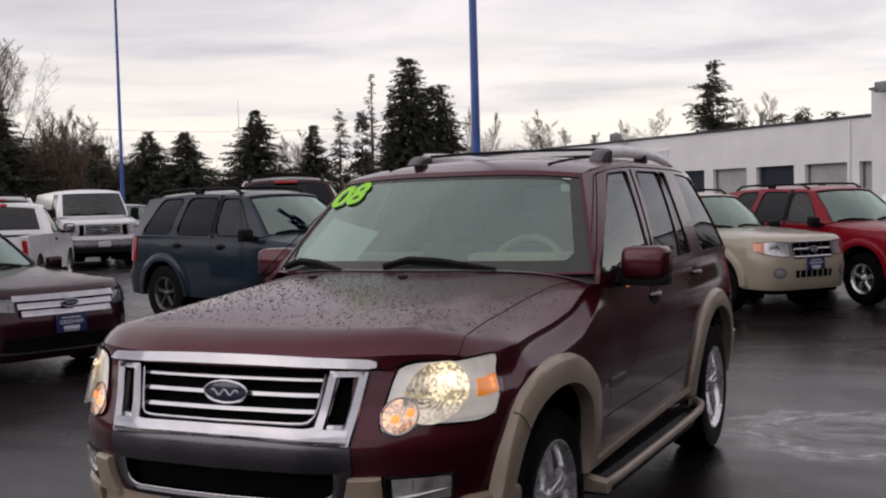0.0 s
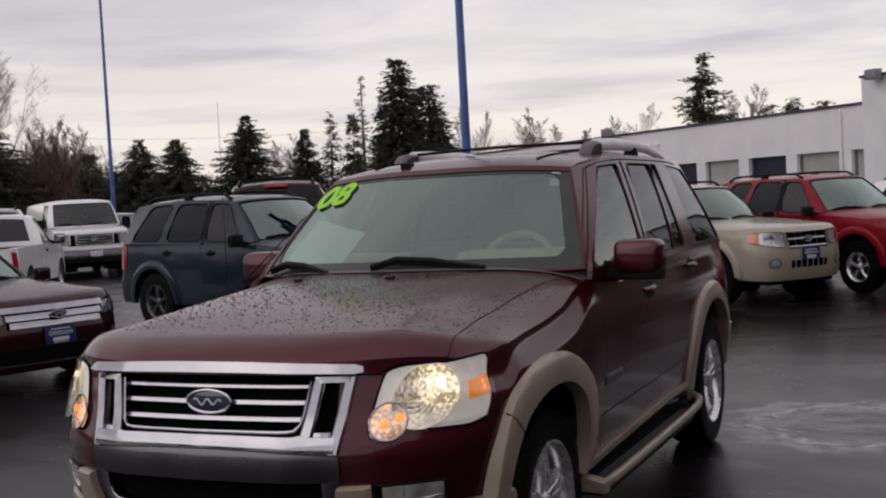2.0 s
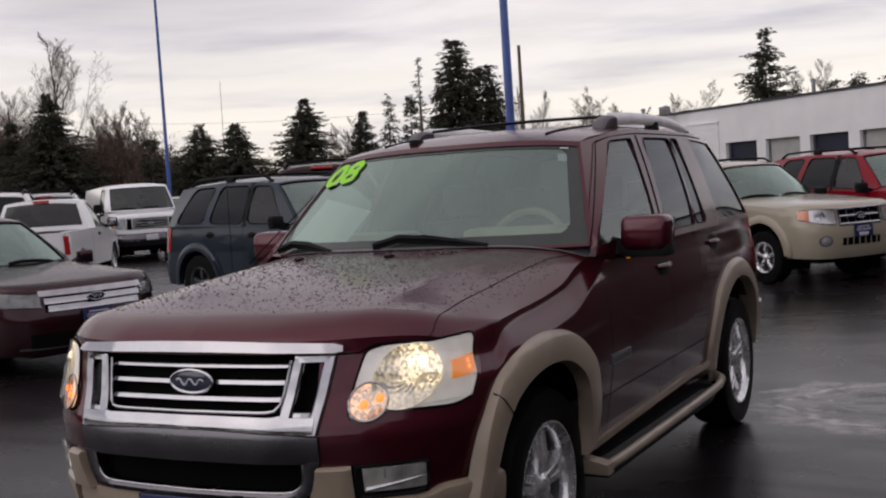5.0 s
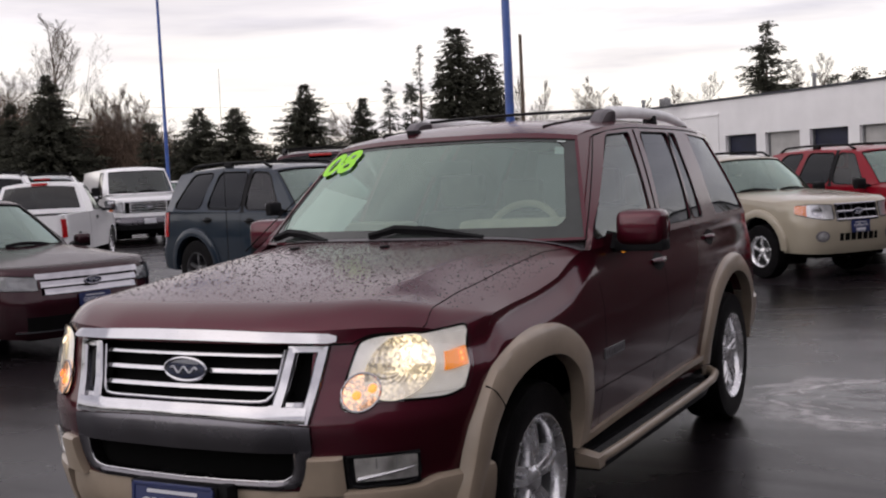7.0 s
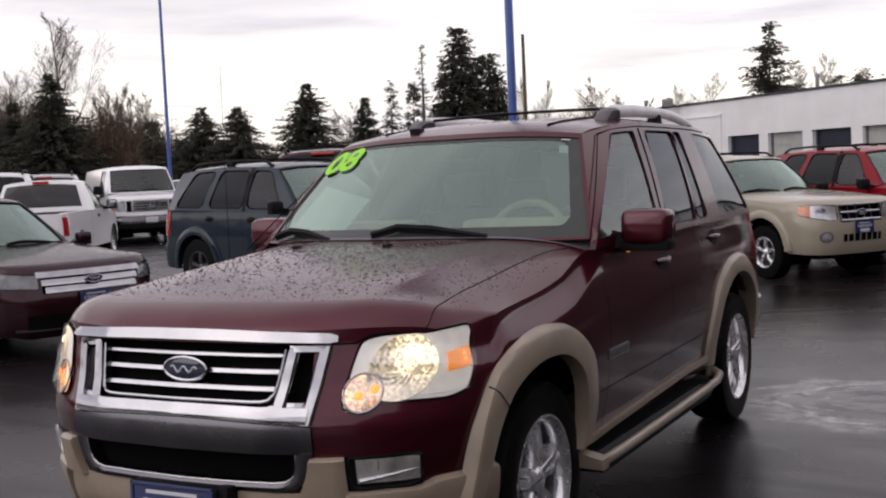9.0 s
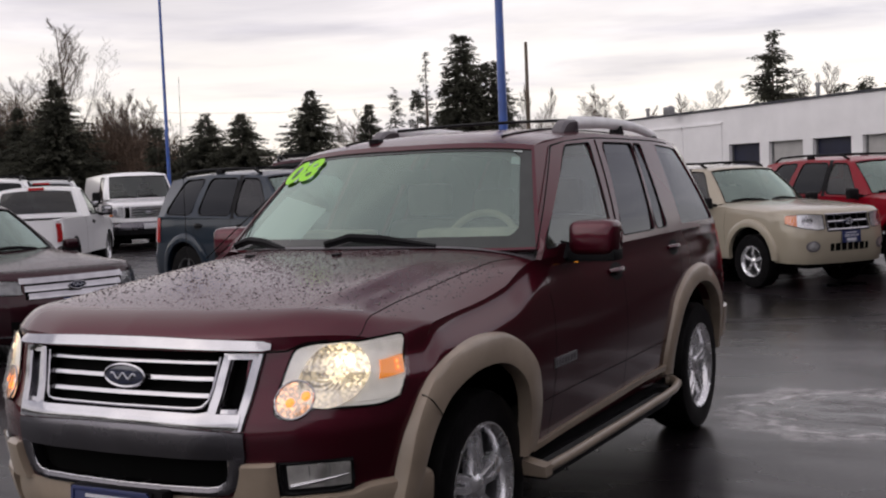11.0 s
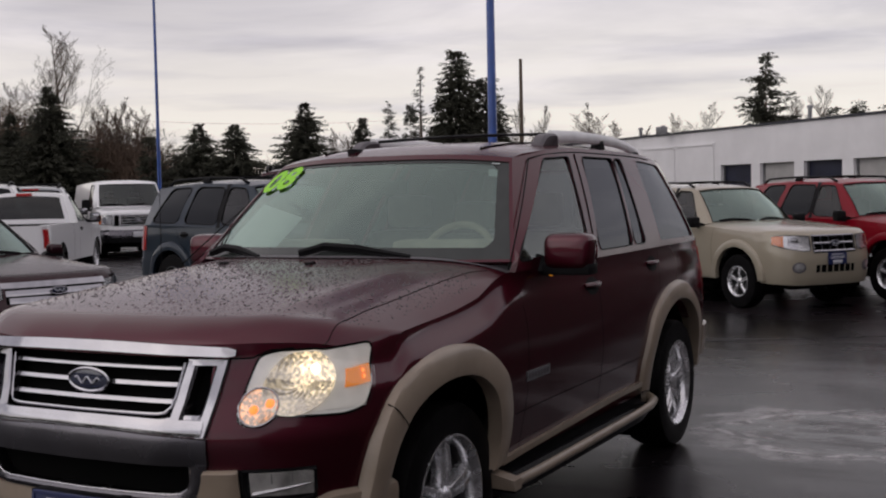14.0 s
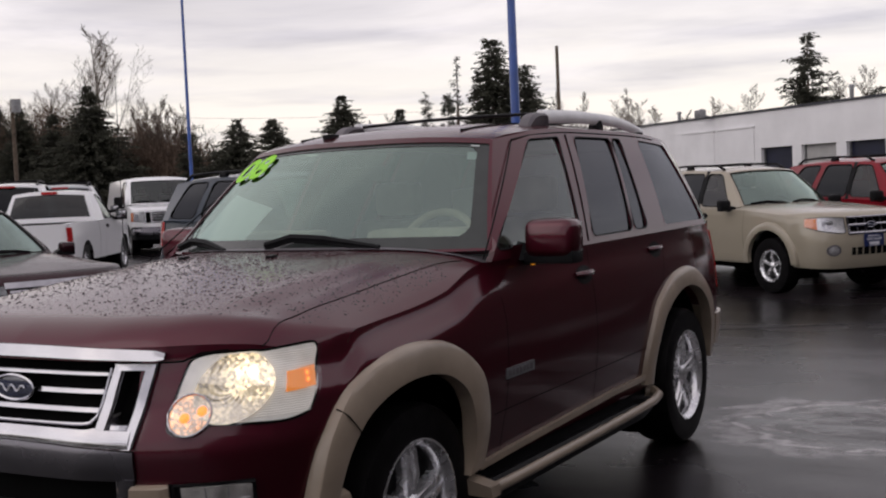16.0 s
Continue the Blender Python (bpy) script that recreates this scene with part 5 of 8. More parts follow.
    inner = [(0.443, 0.688), (0.438, 0.635), (0.425, 0.606), (0.40, 0.592), (0.36, 0.587), (0.2, 0.585), (0.0, 0.584)]
    outer_ = [(0.498, 0.688), (0.484, 0.635), (0.464, 0.590), (0.43, 0.568), (0.37, 0.560), (0.2, 0.558), (0.0, 0.557)]
    inner = [(-x, z) for x, z in inner] + inner[-2::-1]
    outer_ = [(-x, z) for x, z in outer_] + outer_[-2::-1]
    mid_ = [((a + c) / 2, (b_ + d) / 2) for (a, b_), (c, d) in zip(inner, outer_)]
    sheet(bm, [[S.nose(x, z, 0.016) for x, z in outer_], [S.nose(x, z, 0.017) for x, z in mid_], [S.nose(x, z, 0.008) for x, z in inner]], back=[[S.nose(x, z, -0.03) for x, z in outer_], [S.nose(x, z, -0.03) for x, z in mid_], [S.nose(x, z, -0.034) for x, z in inner]])
    part("intake_surround", bm, M["chrome_dull"], intake, "dull chrome lip of the intake")
    bm = bmesh.new()
    tube(bm, [S.nose(x, z, 0.008) for x, z in inner], 0.0028, n=6)
    part("intake_trim", bm, M["chrome"], intake)
    bm = bmesh.new()
    S.across(bm, -0.60, 0.60, 0.40, lambda x: 0.556 - 0.004 * abs(x), 0.020, 0.05, rows=7, n=40, dome=0.012)
    part("bumper_cladding", bm, M["tan"], car, "tan lower bumper cladding")
    for side in (1, -1):
        ua, ub, uc = S.ux(0.490), S.ux(0.585), S.ux(0.755)
        ue = S.uy(-0.45)
        # upright block between band and fog lamp, sloping in at its lower inner corner
        bm = bmesh.new()
        rows = []
        for z, a in ((0.545, 0.445), (0.575, 0.462), (0.61, 0.478), (0.645, 0.488), (0.662, 0.490), (0.670, 0.494)):
            rows.append([(S.ux(a) + (ub - S.ux(a)) * k, z) for k in np.linspace(0, 1, 7)])
        f = [[S.at(u, z, 0.030 - (0.012 if z > 0.665 or j == 6 else 0.0), side) for j, (u, z) in enumerate(r)] for r in rows]
        b_ = [[S.at(u, z, -0.02, side) for u, z in r] for r in rows]
        sheet(bm, f if side > 0 else [r[::-1] for r in f], back=b_ if side > 0 else [r[::-1] for r in b_])
        part("cladding_block", bm, M["tan"], car, "tan bumper cladding")
        # ledge under the fog lamp and round the corner to the wheel
        bm = bmesh.new()
        top_ = smooth_table([(0, 0.560), (0.42, 0.560), (0.50, 0.574), (0.55, 0.578), (1, 0.572)])
        rows = [[(ub - 0.01 + (ue - ub) * k, 0.40 + (top_(k) - 0.40) * q) for k in np.linspace(0, 1, 25)] for q in (0, 0.45, 0.82, 0.93, 1)]
        f = [[S.at(u, z, o, side) for u, z in r] for r, o in zip(rows, (0.020, 0.030, 0.032, 0.026, 0.004))]
        b_ = [[S.at(u, z, -0.02, side) for u, z in r] for r in rows]
        sheet(bm, f if side > 0 else [r[::-1] for r in f], back=b_ if side > 0 else [r[::-1] for r in b_])
        part("cladding_corner", bm, M["tan"], car, "tan bumper cladding")
        # fog lamp in its black well
        bm = bmesh.new()
        u1, u2 = S.ux(0.593), uc
        S.patch(bm, [[(u1 - 0.012 + (u2 - u1 + 0.012) * k, z) for k in np.linspace(0, 1, 9)] for z in (0.560, 0.60, 0.670)], 0.006, 0.02, side)
        fog = part("fog_lamp", bm, M["plastic"], car, "clear fog lamp in a black frame")
        bm = bmesh.new()
        ring = [(u1 + 0.004, 0.662), (u1 + 0.001, 0.61), (u1 + 0.008, 0.572), (u1 + 0.03, 0.565), (u2 - 0.05, 0.566), (u2 - 0.015, 0.574), (u2 - 0.004, 0.60), (u2 - 0.004, 0.662), (u1 + 0.004, 0.666)]
        tube(bm, [S.at(u, z, 0.010, side) for u, z in ring], 0.006, n=6)
        part("fog_frame", bm, M["plastic"], fog)
        v0, v1 = u1 + 0.022, u2 - 0.012
        bm = bmesh.new()
        rows = [[(v0 + (v1 - v0) * k, 0.584 + 0.076 * q) for k in np.linspace(0, 1, 9)] for q in np.linspace(0, 1, 5)]
        f = [[S.at(u, z, 0.012 - 0.004 * math.sin(math.pi * j / 8) * math.sin(math.pi * i / 4), side) for j, (u, z) in enumerate(r)] for i, r in enumerate(rows)]
        b_ = [[S.at(u, z, -0.02, side) for u, z in r] for r in rows]
        sheet(bm, f if side > 0 else [r[::-1] for r in f], back=b_ if side > 0 else [r[::-1] for r in b_])
        part("fog_reflector", bm, M["fog"], fog)
        bm = bmesh.new()
        for k in (0.34, 0.66):
            tube(bm, [S.at(v0 + (v1 - v0) * k, z, 0.010, side) for z in (0.624, 0.640, 0.658)], 0.0025, n=5)
        tube(bm, [S.at(v0 + (v1 - v0) * k, 0.590 + 0.030 * k, 0.010, side) for k in np.linspace(0.03, 0.97, 8)], [0.009, 0.008, 0.007, 0.006, 0.005, 0.004, 0.003, 0.002], n=6)
        part("fog_ribs", bm, M["reflector"], fog)
        bm = bmesh.new()
        S.skin(bm, [[(v0 + (v1 - v0) * k, z) for k in np.linspace(0, 1, 9)] for z in (0.583, 0.62, 0.661)], 0.022, side)
        part("fog_lens", bm, M["lens"], fog).visible_shadow = False
        # headlamp
        ua = S.ux(0.576 if side > 0 else 0.550)
        L = 0.992 - ua
        slant = lambda z: 0.20 * (z - 0.84)
        low = smooth_table([(0, 0.850), (0.03, 0.822), (0.07, 0.812), (0.15, 0.806), (0.20, 0.811), (0.24, 0.822), (0.28, 0.836), (0.43, 0.832), (0.6, 0.829), (0.785, 0.827), (0.95, 0.838), (0.985, 0.85), (1.0, 0.875)])
        high = smooth_table([(0, 0.93), (0.015, 0.995), (0.04, 1.018), (0.10, 1.028), (0.20, 1.034), (0.455, 1.034), (0.525, 1.030), (0.73, 1.035), (0.925, 1.039), (0.97, 1.035), (0.99, 1.025), (1.0, 1.0)])
        ks = np.r_[0, 0.012, 0.025, np.linspace(0.04, 0.92, 25), 0.94, 0.96, 0.975, 0.99, 1.0]
        spot = lambda k, q: (ua + L * k + slant(low(k) + (high(k) - low(k)) * q), low(k) + (high(k) - low(k)) * q)
        bm = bmesh.new()
        S.patch(bm, [[spot(k, q) for k in ks] for q in np.linspace(0, 1, 9)], 0.004, 0.006, side)
        lamp = part("headlamp", bm, M["ribbed"], car, "large clear headlamp, lit")
        bm = bmesh.new()
        for n_ in range(27):
            z = 0.846 + n_ * 0.0066
            tube(bm, [S.at(ua + L * k + slant(z), z, 0.006, side) for k in np.linspace(0.56, 0.985, 8)], 0.0019, n=4)
        part("lamp_ribs", bm, M["ribbed"], lamp)
        bm = bmesh.new()
        um, zm = 0.760, 0.934
        # the bowl: cut off flat under the upper edge of the lamp, in rings of pressed facets
        rows = []
        for k in range(11):
            r = k / 10
            rows.append([S.at(um + 0.106 * r * math.cos(a) + 0.02 * r * math.sin(a), min(zm + 0.100 * r * math.sin(a), 1.028), 0.016 - 0.007 * (1 - r * r) + (0.0005 if (k + j) % 2 and 0 < k < 10 else 0), side) for j, a in enumerate(np.linspace(0, math.tau, 31))])
        sheet(bm, [r[::-1] for r in rows] if side > 0 else rows)
        part("lamp_bowl", bm, lit, lamp, "lit faceted headlamp bowl", smooth=False)
        bm = bmesh.new()
        S.disc(bm, um + 0.046, 0.975, 0.014, 0.015, 0.017, 0.004, side, n=14, rings=4)
        part("bulb", bm, M["bulb_hot"], lamp, "glowing bulb")
        bm = bmesh.new()
        us, zs = ua + 0.058, 0.866
        S.disc(bm, us, zs, 0.054, 0.057, 0.010, 0.004, side, n=24, rings=5)
        turn_ = part("turn_signal", bm, M["signal_lit"], lamp, "round amber signal, lit")
        for du, dz in ((-0.012, -0.008), (0.030, 0.010)):
            bm = bmesh.new()
            S.disc(bm, us + du, zs + dz, 0.0125, 0.0135, 0.019, 0.005, side, n=12, rings=3)
            part("signal_bulb", bm, M["amber_hot"], turn_)
        bm = bmesh.new()
        ring = [S.at(us + 0.055 * math.cos(a), zs + 0.058 * math.sin(a), 0.014, side) for a in np.linspace(0, math.tau, 25)]
        tube(bm, ring, 0.004, n=6)
        part("signal_ring", bm, M["chrome"], turn_)
        bm = bmesh.new()
        S.patch(bm, [[(0.892 + slant(z) * 0.6 + 0.094 * k, z + 0.008 * k) for k in np.linspace(0, 1, 6)] for z in (0.907, 0.935, 0.963)], 0.014, 0.014, side)
        marker = part("side_marker", bm, M["amber"], lamp, "amber side marker, lit")
        for dz in (-0.009, 0.009):
            bm = bmesh.new()
            S.disc(bm, 0.968, 0.944 + dz, 0.006, 0.0065, 0.016, 0.003, side, n=10, rings=2)
            part("marker_bulb", bm, M["amber_hot"], marker)
        bm = bmesh.new()
        S.skin(bm, [[spot(k, q) for k in ks] for q in np.linspace(0, 1, 9)], 0.024, side)
        part("lamp_lens", bm, M["lens"], lamp).visible_shadow = False
        bm = bmesh.new()
        edge = [spot(k, 1) for k in ks] + [spot(k, 0) for k in ks[::-1]]
        tube(bm, [S.at(u, z, 0.003, side) for u, z in edge + edge[:1]], 0.0042, n=6)
        part("lamp_gap", bm, M["seam"], lamp)
    # the lower edge of the hood, from the chrome bar to the lamp
    for side in (1, -1):
        bm = bmesh.new()
        tube(bm, [S.at(u, z, 0.001, side) for u, z in ((S.ux(0.535), 1.013), (S.ux(0.57), 1.013), (S.ux(0.598), 1.014), (S.ux(0.615), 1.024), (S.ux(0.64), 1.036), (S.ux(0.70), 1.040))], 0.0028, n=5)
        part("hood_gap", bm, M["seam"], car, "thin dark hood gap")
    show_plate(car, pose(0.02, -1.075, 0.482, 86, 0, 0))
    bm = bmesh.new()
    box(bm, -0.16, 0.20, -1.066, -1.0, 0.40, 0.572, bevel=0.004)
    box(bm, 0.19, 0.235, -1.055, -1.0, 0.44, 0.575, bevel=0.006)
    part("plate_holder", bm, M["plastic"], car, "black plate holder")
    # flanks
    for side in (1, -1):
        door_gap(car, S, [(0.60, 1.10), (0.62, 0.95), (0.60, 0.62), (0.57, 0.44)], side=side)
        door_gap(car, S, [(1.495, 1.19), (1.50, 0.9), (1.50, 0.44)], side=side)
        door_gap(car, S, [(2.50, 1.19), (2.47, 1.05), (2.40, 0.90), (2.31, 0.72), (2.31, 0.44)], side=side)
        door_gap(car, S, [(0.50, 0.615), (1.2, 0.622), (2.33, 0.635)], w=0.003, side=side)
        handle(car, S, 1.42, 1.068, paint_, side)
        handle(car, S, 2.37, 1.115, paint_, side)
        mirror(car, paint_, 0.892 if side > 0 else 0.855, 1.106 if side > 0 else 1.064, 0.81, 0.935, 1.185, 1.342, side, (0.86, 0.84, 1.215))
        bm = bmesh.new()
        sheet(bm, [[Vector((side * 0.872, 0.72, 1.16)), Vector((side * 0.872, 0.95, 1.16))], [Vector((side * 0.862, 0.78, 1.24)), Vector((side * 0.862, 0.95, 1.24))]])
        part("mirror_patch", bm, paint_, car)
        # a small amber block with emission, under the mirror foot
        bm = bmesh.new()
        box(bm, side * 0.910, side * 0.926, 0.836, 0.845, 1.157, 1.163, bevel=0.002)
        part("mirror_amber_spot", bm, M["amber"], car, "small glowing amber block under the mirror")
        # badge
        bm = bmesh.new()
        S.patch(bm, [[(S.uy(0.585 + 0.248 * k), z) for k in np.linspace(0, 1, 5)] for z in (0.736, 0.777)], 0.006, 0.006, side)
        nameplate = part("nameplate", bm, M["metal"], car, "small silver nameplate")
        bm = bmesh.new()
        for k in range(7):
            S.patch(bm, [[(S.uy(0.600 + 0.032 * k + q), z) for q in (0, 0.021)] for z in (0.745, 0.768)], 0.008, 0.002, side)
        part("nameplate_bars", bm, M["grey"], nameplate)
        # sill strip and running board
        bm = bmesh.new()
        S.patch(bm, [[(S.uy(0.40 + 1.75 * k), z + 0.045 * min(1, k * 1.3)) for k in np.linspace(0, 1, 24)] for z in (0.424, 0.452)], 0.020, 0.03, side)
        part("sill_strip", bm, M["tan"], car, "tan sill strip")
        bm = bmesh.new()
        ys = np.linspace(0.38, 2.20, 26)
        f_, b_ = [], []
        for q in (0, 0.35, 0.7, 1):
            f_.append([Vector((side * (0.77 + (0.175 - 0.03 * max(0, (y - 1.95) / 0.17)) * q), y, 0.362)) for y in ys])
            b_.append([Vector((p.x, p.y, 0.32)) for p in f_[-1]])
        sheet(bm, f_ if side < 0 else [r[::-1] for r in f_], back=b_ if side < 0 else [r[::-1] for r in b_])
        board = part("running_board", bm, M["plastic"], car, "black running board with tan edge")
        bm = bmesh.new()
        edge = [(0.944, 0.37, 0.366), (0.950, 0.6, 0.366), (0.952, 1.3, 0.370), (0.950, 1.9, 0.374), (0.945, 2.10, 0.378), (0.925, 2.22, 0.386), (0.880, 2.26, 0.395), (0.845, 2.24, 0.395)]
        tube(bm, [(side * x, y, z) for x, y, z in edge], [0.019, 0.019, 0.019, 0.019, 0.020, 0.023, 0.025, 0.024], n=10, flat=1.15)
        # the front end is a flat block that slopes down from the sill
        f_ = [[Vector((side * x, y, z)) for x, z in ((0.835, 0.412), (0.88, 0.402), (0.925, 0.392), (0.962, 0.384))] for y in (0.325, 0.40)]
        b_ = [[Vector((side * x, y + dy, z)) for x, z in ((0.835, 0.345), (0.88, 0.343), (0.925, 0.341), (0.962, 0.340))] for y, dy in ((0.325, 0.012), (0.40, 0.0))]
        sheet(bm, f_ if side > 0 else [r[::-1] for r in f_], back=b_ if side > 0 else [r[::-1] for r in b_])
        part("board_edge", bm, M["tan"], board, "tan edge of the running board")
        bm = bmesh.new()
        for k in range(9):
            tube(bm, [(side * (0.868 + 0.009 * k), 0.45, 0.363), (side * (0.868 + 0.009 * k), 2.04, 0.363)], 0.003, n=4)
        part("board_ribs", bm, M["rubber"], board)
        # tail lamp, rear bumper end
        bm = bmesh.new()
        S.patch(bm, [[(S.uy(3.45) + 0.17 + 0.20 * k, z) for k in np.linspace(0, 1, 7)] for z in (0.80, 0.98, 1.15)], 0.010, 0.012, side)
        part("tail_lamp", bm, M["redlens"], car, "red tail lamp")
        bm = bmesh.new()
        S.patch(bm, [[(S.uy(3.36) + 0.6 * k, z) for k in np.linspace(0, 1, 13)] for z in (0.47, 0.56, 0.66)], 0.018, 0.05, side)
        part("rear_bumper", bm, M["tan"], car, "tan rear bumper end")
        # roof rails: a dark pod at the front, a broad silver bar that thins towards its end
        bm = bmesh.new()
        f_ = lambda y: C.roof_at(0.80, y)
        pod = [(1.57, -0.01), (1.60, 0.024), (1.63, 0.044), (1.67, 0.056), (1.71, 0.060), (1.77, 0.060), (1.78, -0.01)]
        sheet(bm, [[Vector((side * x, y + dy, f_(1.7) + (z - dz if z > 0 else z))) for y, z in pod][::-side] for x, dy, dz in ((0.500, 0.012, 0.014), (0.512, 0.0, 0.002), (0.535, 0.0, 0.0), (0.560, 0.0, 0.002), (0.572, 0.012, 0.014))],
              back=[[Vector((side * 0.535, 1.66 + 0.02 * k, f_(1.66) - 0.03)) for k in range(7)][::-side] for _ in range(5)])
        foot = part("roof_rail", bm, M["grey"], car, "roof rail with grey feet and silver bar")
        bm = bmesh.new()
        ys = np.linspace(1.77, 3.12, 14)
        rise = smooth_table([(1.75, 0.040), (2.2, 0.052), (2.6, 0.050), (2.9, 0.036), (3.12, 0.012)])
        tube(bm, [(side * (0.535 + 0.008 * math.sin((y - 1.8) * 2)), y, f_(y) + rise(y)) for y in ys], [0.025 - 0.007 * k / 13 for k in range(14)], n=10, flat=1.45)
        part("rail_bar", bm, M["rail"], foot, "silver rail")
        for y, r in ((2.46, 0.045), (3.05, 0.05)):
            bm = bmesh.new()
            tube(bm, [(side * 0.535, y, f_(y) - 0.005), (side * 0.535, y, f_(y) + rise(y) - 0.01)], [r, r * 0.8], n=8)
            part("rail_foot", bm, M["plastic"], foot)
    for y in (1.80, 2.75):
        bm = bmesh.new()
        tube(bm, [(x, y, C.roof_at(0.80, y) + 0.056 + 0.010 * (1 - (x / 0.53) ** 2)) for x in np.linspace(-0.53, 0.53, 9)], 0.014, n=8, flat=0.6)
        part("cross_bar", bm, M["plastic"], car, "black roof cross bar")
    bm = bmesh.new()
    for sx in (-1, 1):
        tube(bm, [(sx * 0.44, y, C.roof_at(0.7, y) + 0.004) for y in np.linspace(1.15, 3.5, 16)], 0.006, n=5)
    part("roof_ditch", bm, M["seam"], car, "dark roof channel")
    bm = bmesh.new()
    box(bm, -0.265, -0.215, 1.08, 1.15, C.roof_at(0.35, 1.1) - 0.01, C.roof_at(0.35, 1.1) + 0.018, bevel=0.008)
    part("roof_aerial", bm, M["plastic"], car, "small black roof aerial")
    # whip aerial on the far wing
    bm = bmesh.new()
    tube(bm, [(-0.80, 0.31, 1.12), (-0.80, 0.315, 1.6), (-0.80, 0.32, 2.06)], [0.0022, 0.0015, 0.0010], n=6)
    cyl(bm, (-0.80, 0.31, 1.11), (-0.80, 0.31, 1.15), 0.014, 0.008, n=10)
    part("aerial", bm, M["plastic"], car, "thin whip aerial")
    # hood gap and washer jets
    gap = smooth_table([(-0.70, 0.775), (-0.55, 0.752), (-0.3, 0.728), (0.1, 0.712), (0.4, 0.725), (0.56, 0.765)])
    for sx in (-1, 1):
        bm = bmesh.new()
        tube(bm, [(sx * gap(y), y, S.hood(gap(y), y) + 0.0005) for y in np.linspace(-0.70, 0.54, 34)], 0.0019, n=4)
        part("hood_gap", bm, M["seam"], car, "thin dark hood gap")
    beads(car, S, 6800)
    for sx in (-0.33, 0.12):
        bm = bmesh.new()
        box(bm, sx - 0.015, sx + 0.015, 0.16, 0.20, S.hood(sx, 0.18) - 0.003, S.hood(sx, 0.18) + 0.010, bevel=0.004)
        part("washer_jet", bm, M["plastic"], car)
    # writing, tags and a painted pale zone on the windscreen
    def number_place(x, y):
        c, s_ = math.cos(radians(6)), math.sin(radians(6))
        x, y = c * x - s_ * y, s_ * x + c * y
        return C.pane(-0.835 + (x - 0.04 * y) / 0.76, 0.79 + y / 0.72, 0.003)
    painted("08", 0.225, M["green"], car, number_place, "year_number", "lime green painted year number", bold=0.008)
    bm = bmesh.new()
    sheet(bm, [[C.pane(0.895 + 0.05 * a, 0.80 + 0.075 * b, -0.012) for a in (-1, 0, 1)] for b in (0, 0.5, 1)])
    part("inspection_tag", bm, M["pale_flat"], car, "small pale sticker inside the windscreen")
    bm = bmesh.new()
    sheet(bm, [[C.pane(0.89 + 0.028 * a, 0.918 + 0.012 * b, -0.002) for a in (-1, 0, 1)] for b in (0, 1)])
    part("serial_tag", bm, M["pale_flat"], car)
    # a pale sheet stands in for the outside reflected or seen through the glass
    bm = bmesh.new()
    sheet(bm, [[C.pane(-0.92 + 0.52 * a + 0.05 * b, 0.12 + 0.46 * b * (1 - 0.35 * a), -0.03) for a in np.linspace(0, 1, 8)] for b in np.linspace(0, 1, 6)])
    part("windscreen_pale_zone", bm, M["pale_flat"], car, "pale zone of the windscreen, laid in as a sheet")
    # inside
    bm = bmesh.new()
    rows = [[Vector((x, 0.44 + 0.22 * (x / 0.8) ** 2 + 0.38 * k, 1.195 + 0.05 * math.sin(k * 2.6))) for x in np.linspace(-0.74, 0.74, 17)] for k in np.linspace(0, 1, 8)]
    sheet(bm, rows, back=[[p - Vector((0, 0, 0.30)) for p in r] for r in rows])
    part("dashboard", bm, M["dash"], car, "dark dashboard")
    bm = bmesh.new()
    for x0, x1 in ((0.14, 0.66), (-0.62, -0.16)):
        box(bm, x0, x1, 0.80, 0.98, 1.16, 1.312, bevel=0.03)
    part("dash_hood", bm, M["beige"], car, "beige dashboard hood")
    steering_wheel(car, 0.34, 1.06, 1.205, M["beige"])
    bm = bmesh.new()
    box(bm, -0.78, 0.78, 0.5, 3.7, 0.46, 0.50)
    part("cabin_floor", bm, M["cabin"], car, "dark carpet", smooth=False)
    for x in (-0.40, 0.40):
        seat(car, x, 1.62, 0.60, M["seat_cloth"])
        seat(car, x, 2.45, 0.62, M["seat_cloth"], back=0.55)
    bm = bmesh.new()
    sheet(bm, [[Vector((s * (C.rs(y) - 0.02), y, C.roof_at(s, y) - 0.045)) for s in np.linspace(-0.95, 0.95, 9)] for y in np.linspace(1.10, 3.6, 9)])
    part("headliner", bm, M["beige"], car, "beige headliner")
    bm = bmesh.new()
    box(bm, -0.13, 0.13, 0.98, 1.0, 1.52, 1.59, bevel=0.008)
    part("inside_mirror", bm, M["plastic"], car)
    return car


build_explorer()



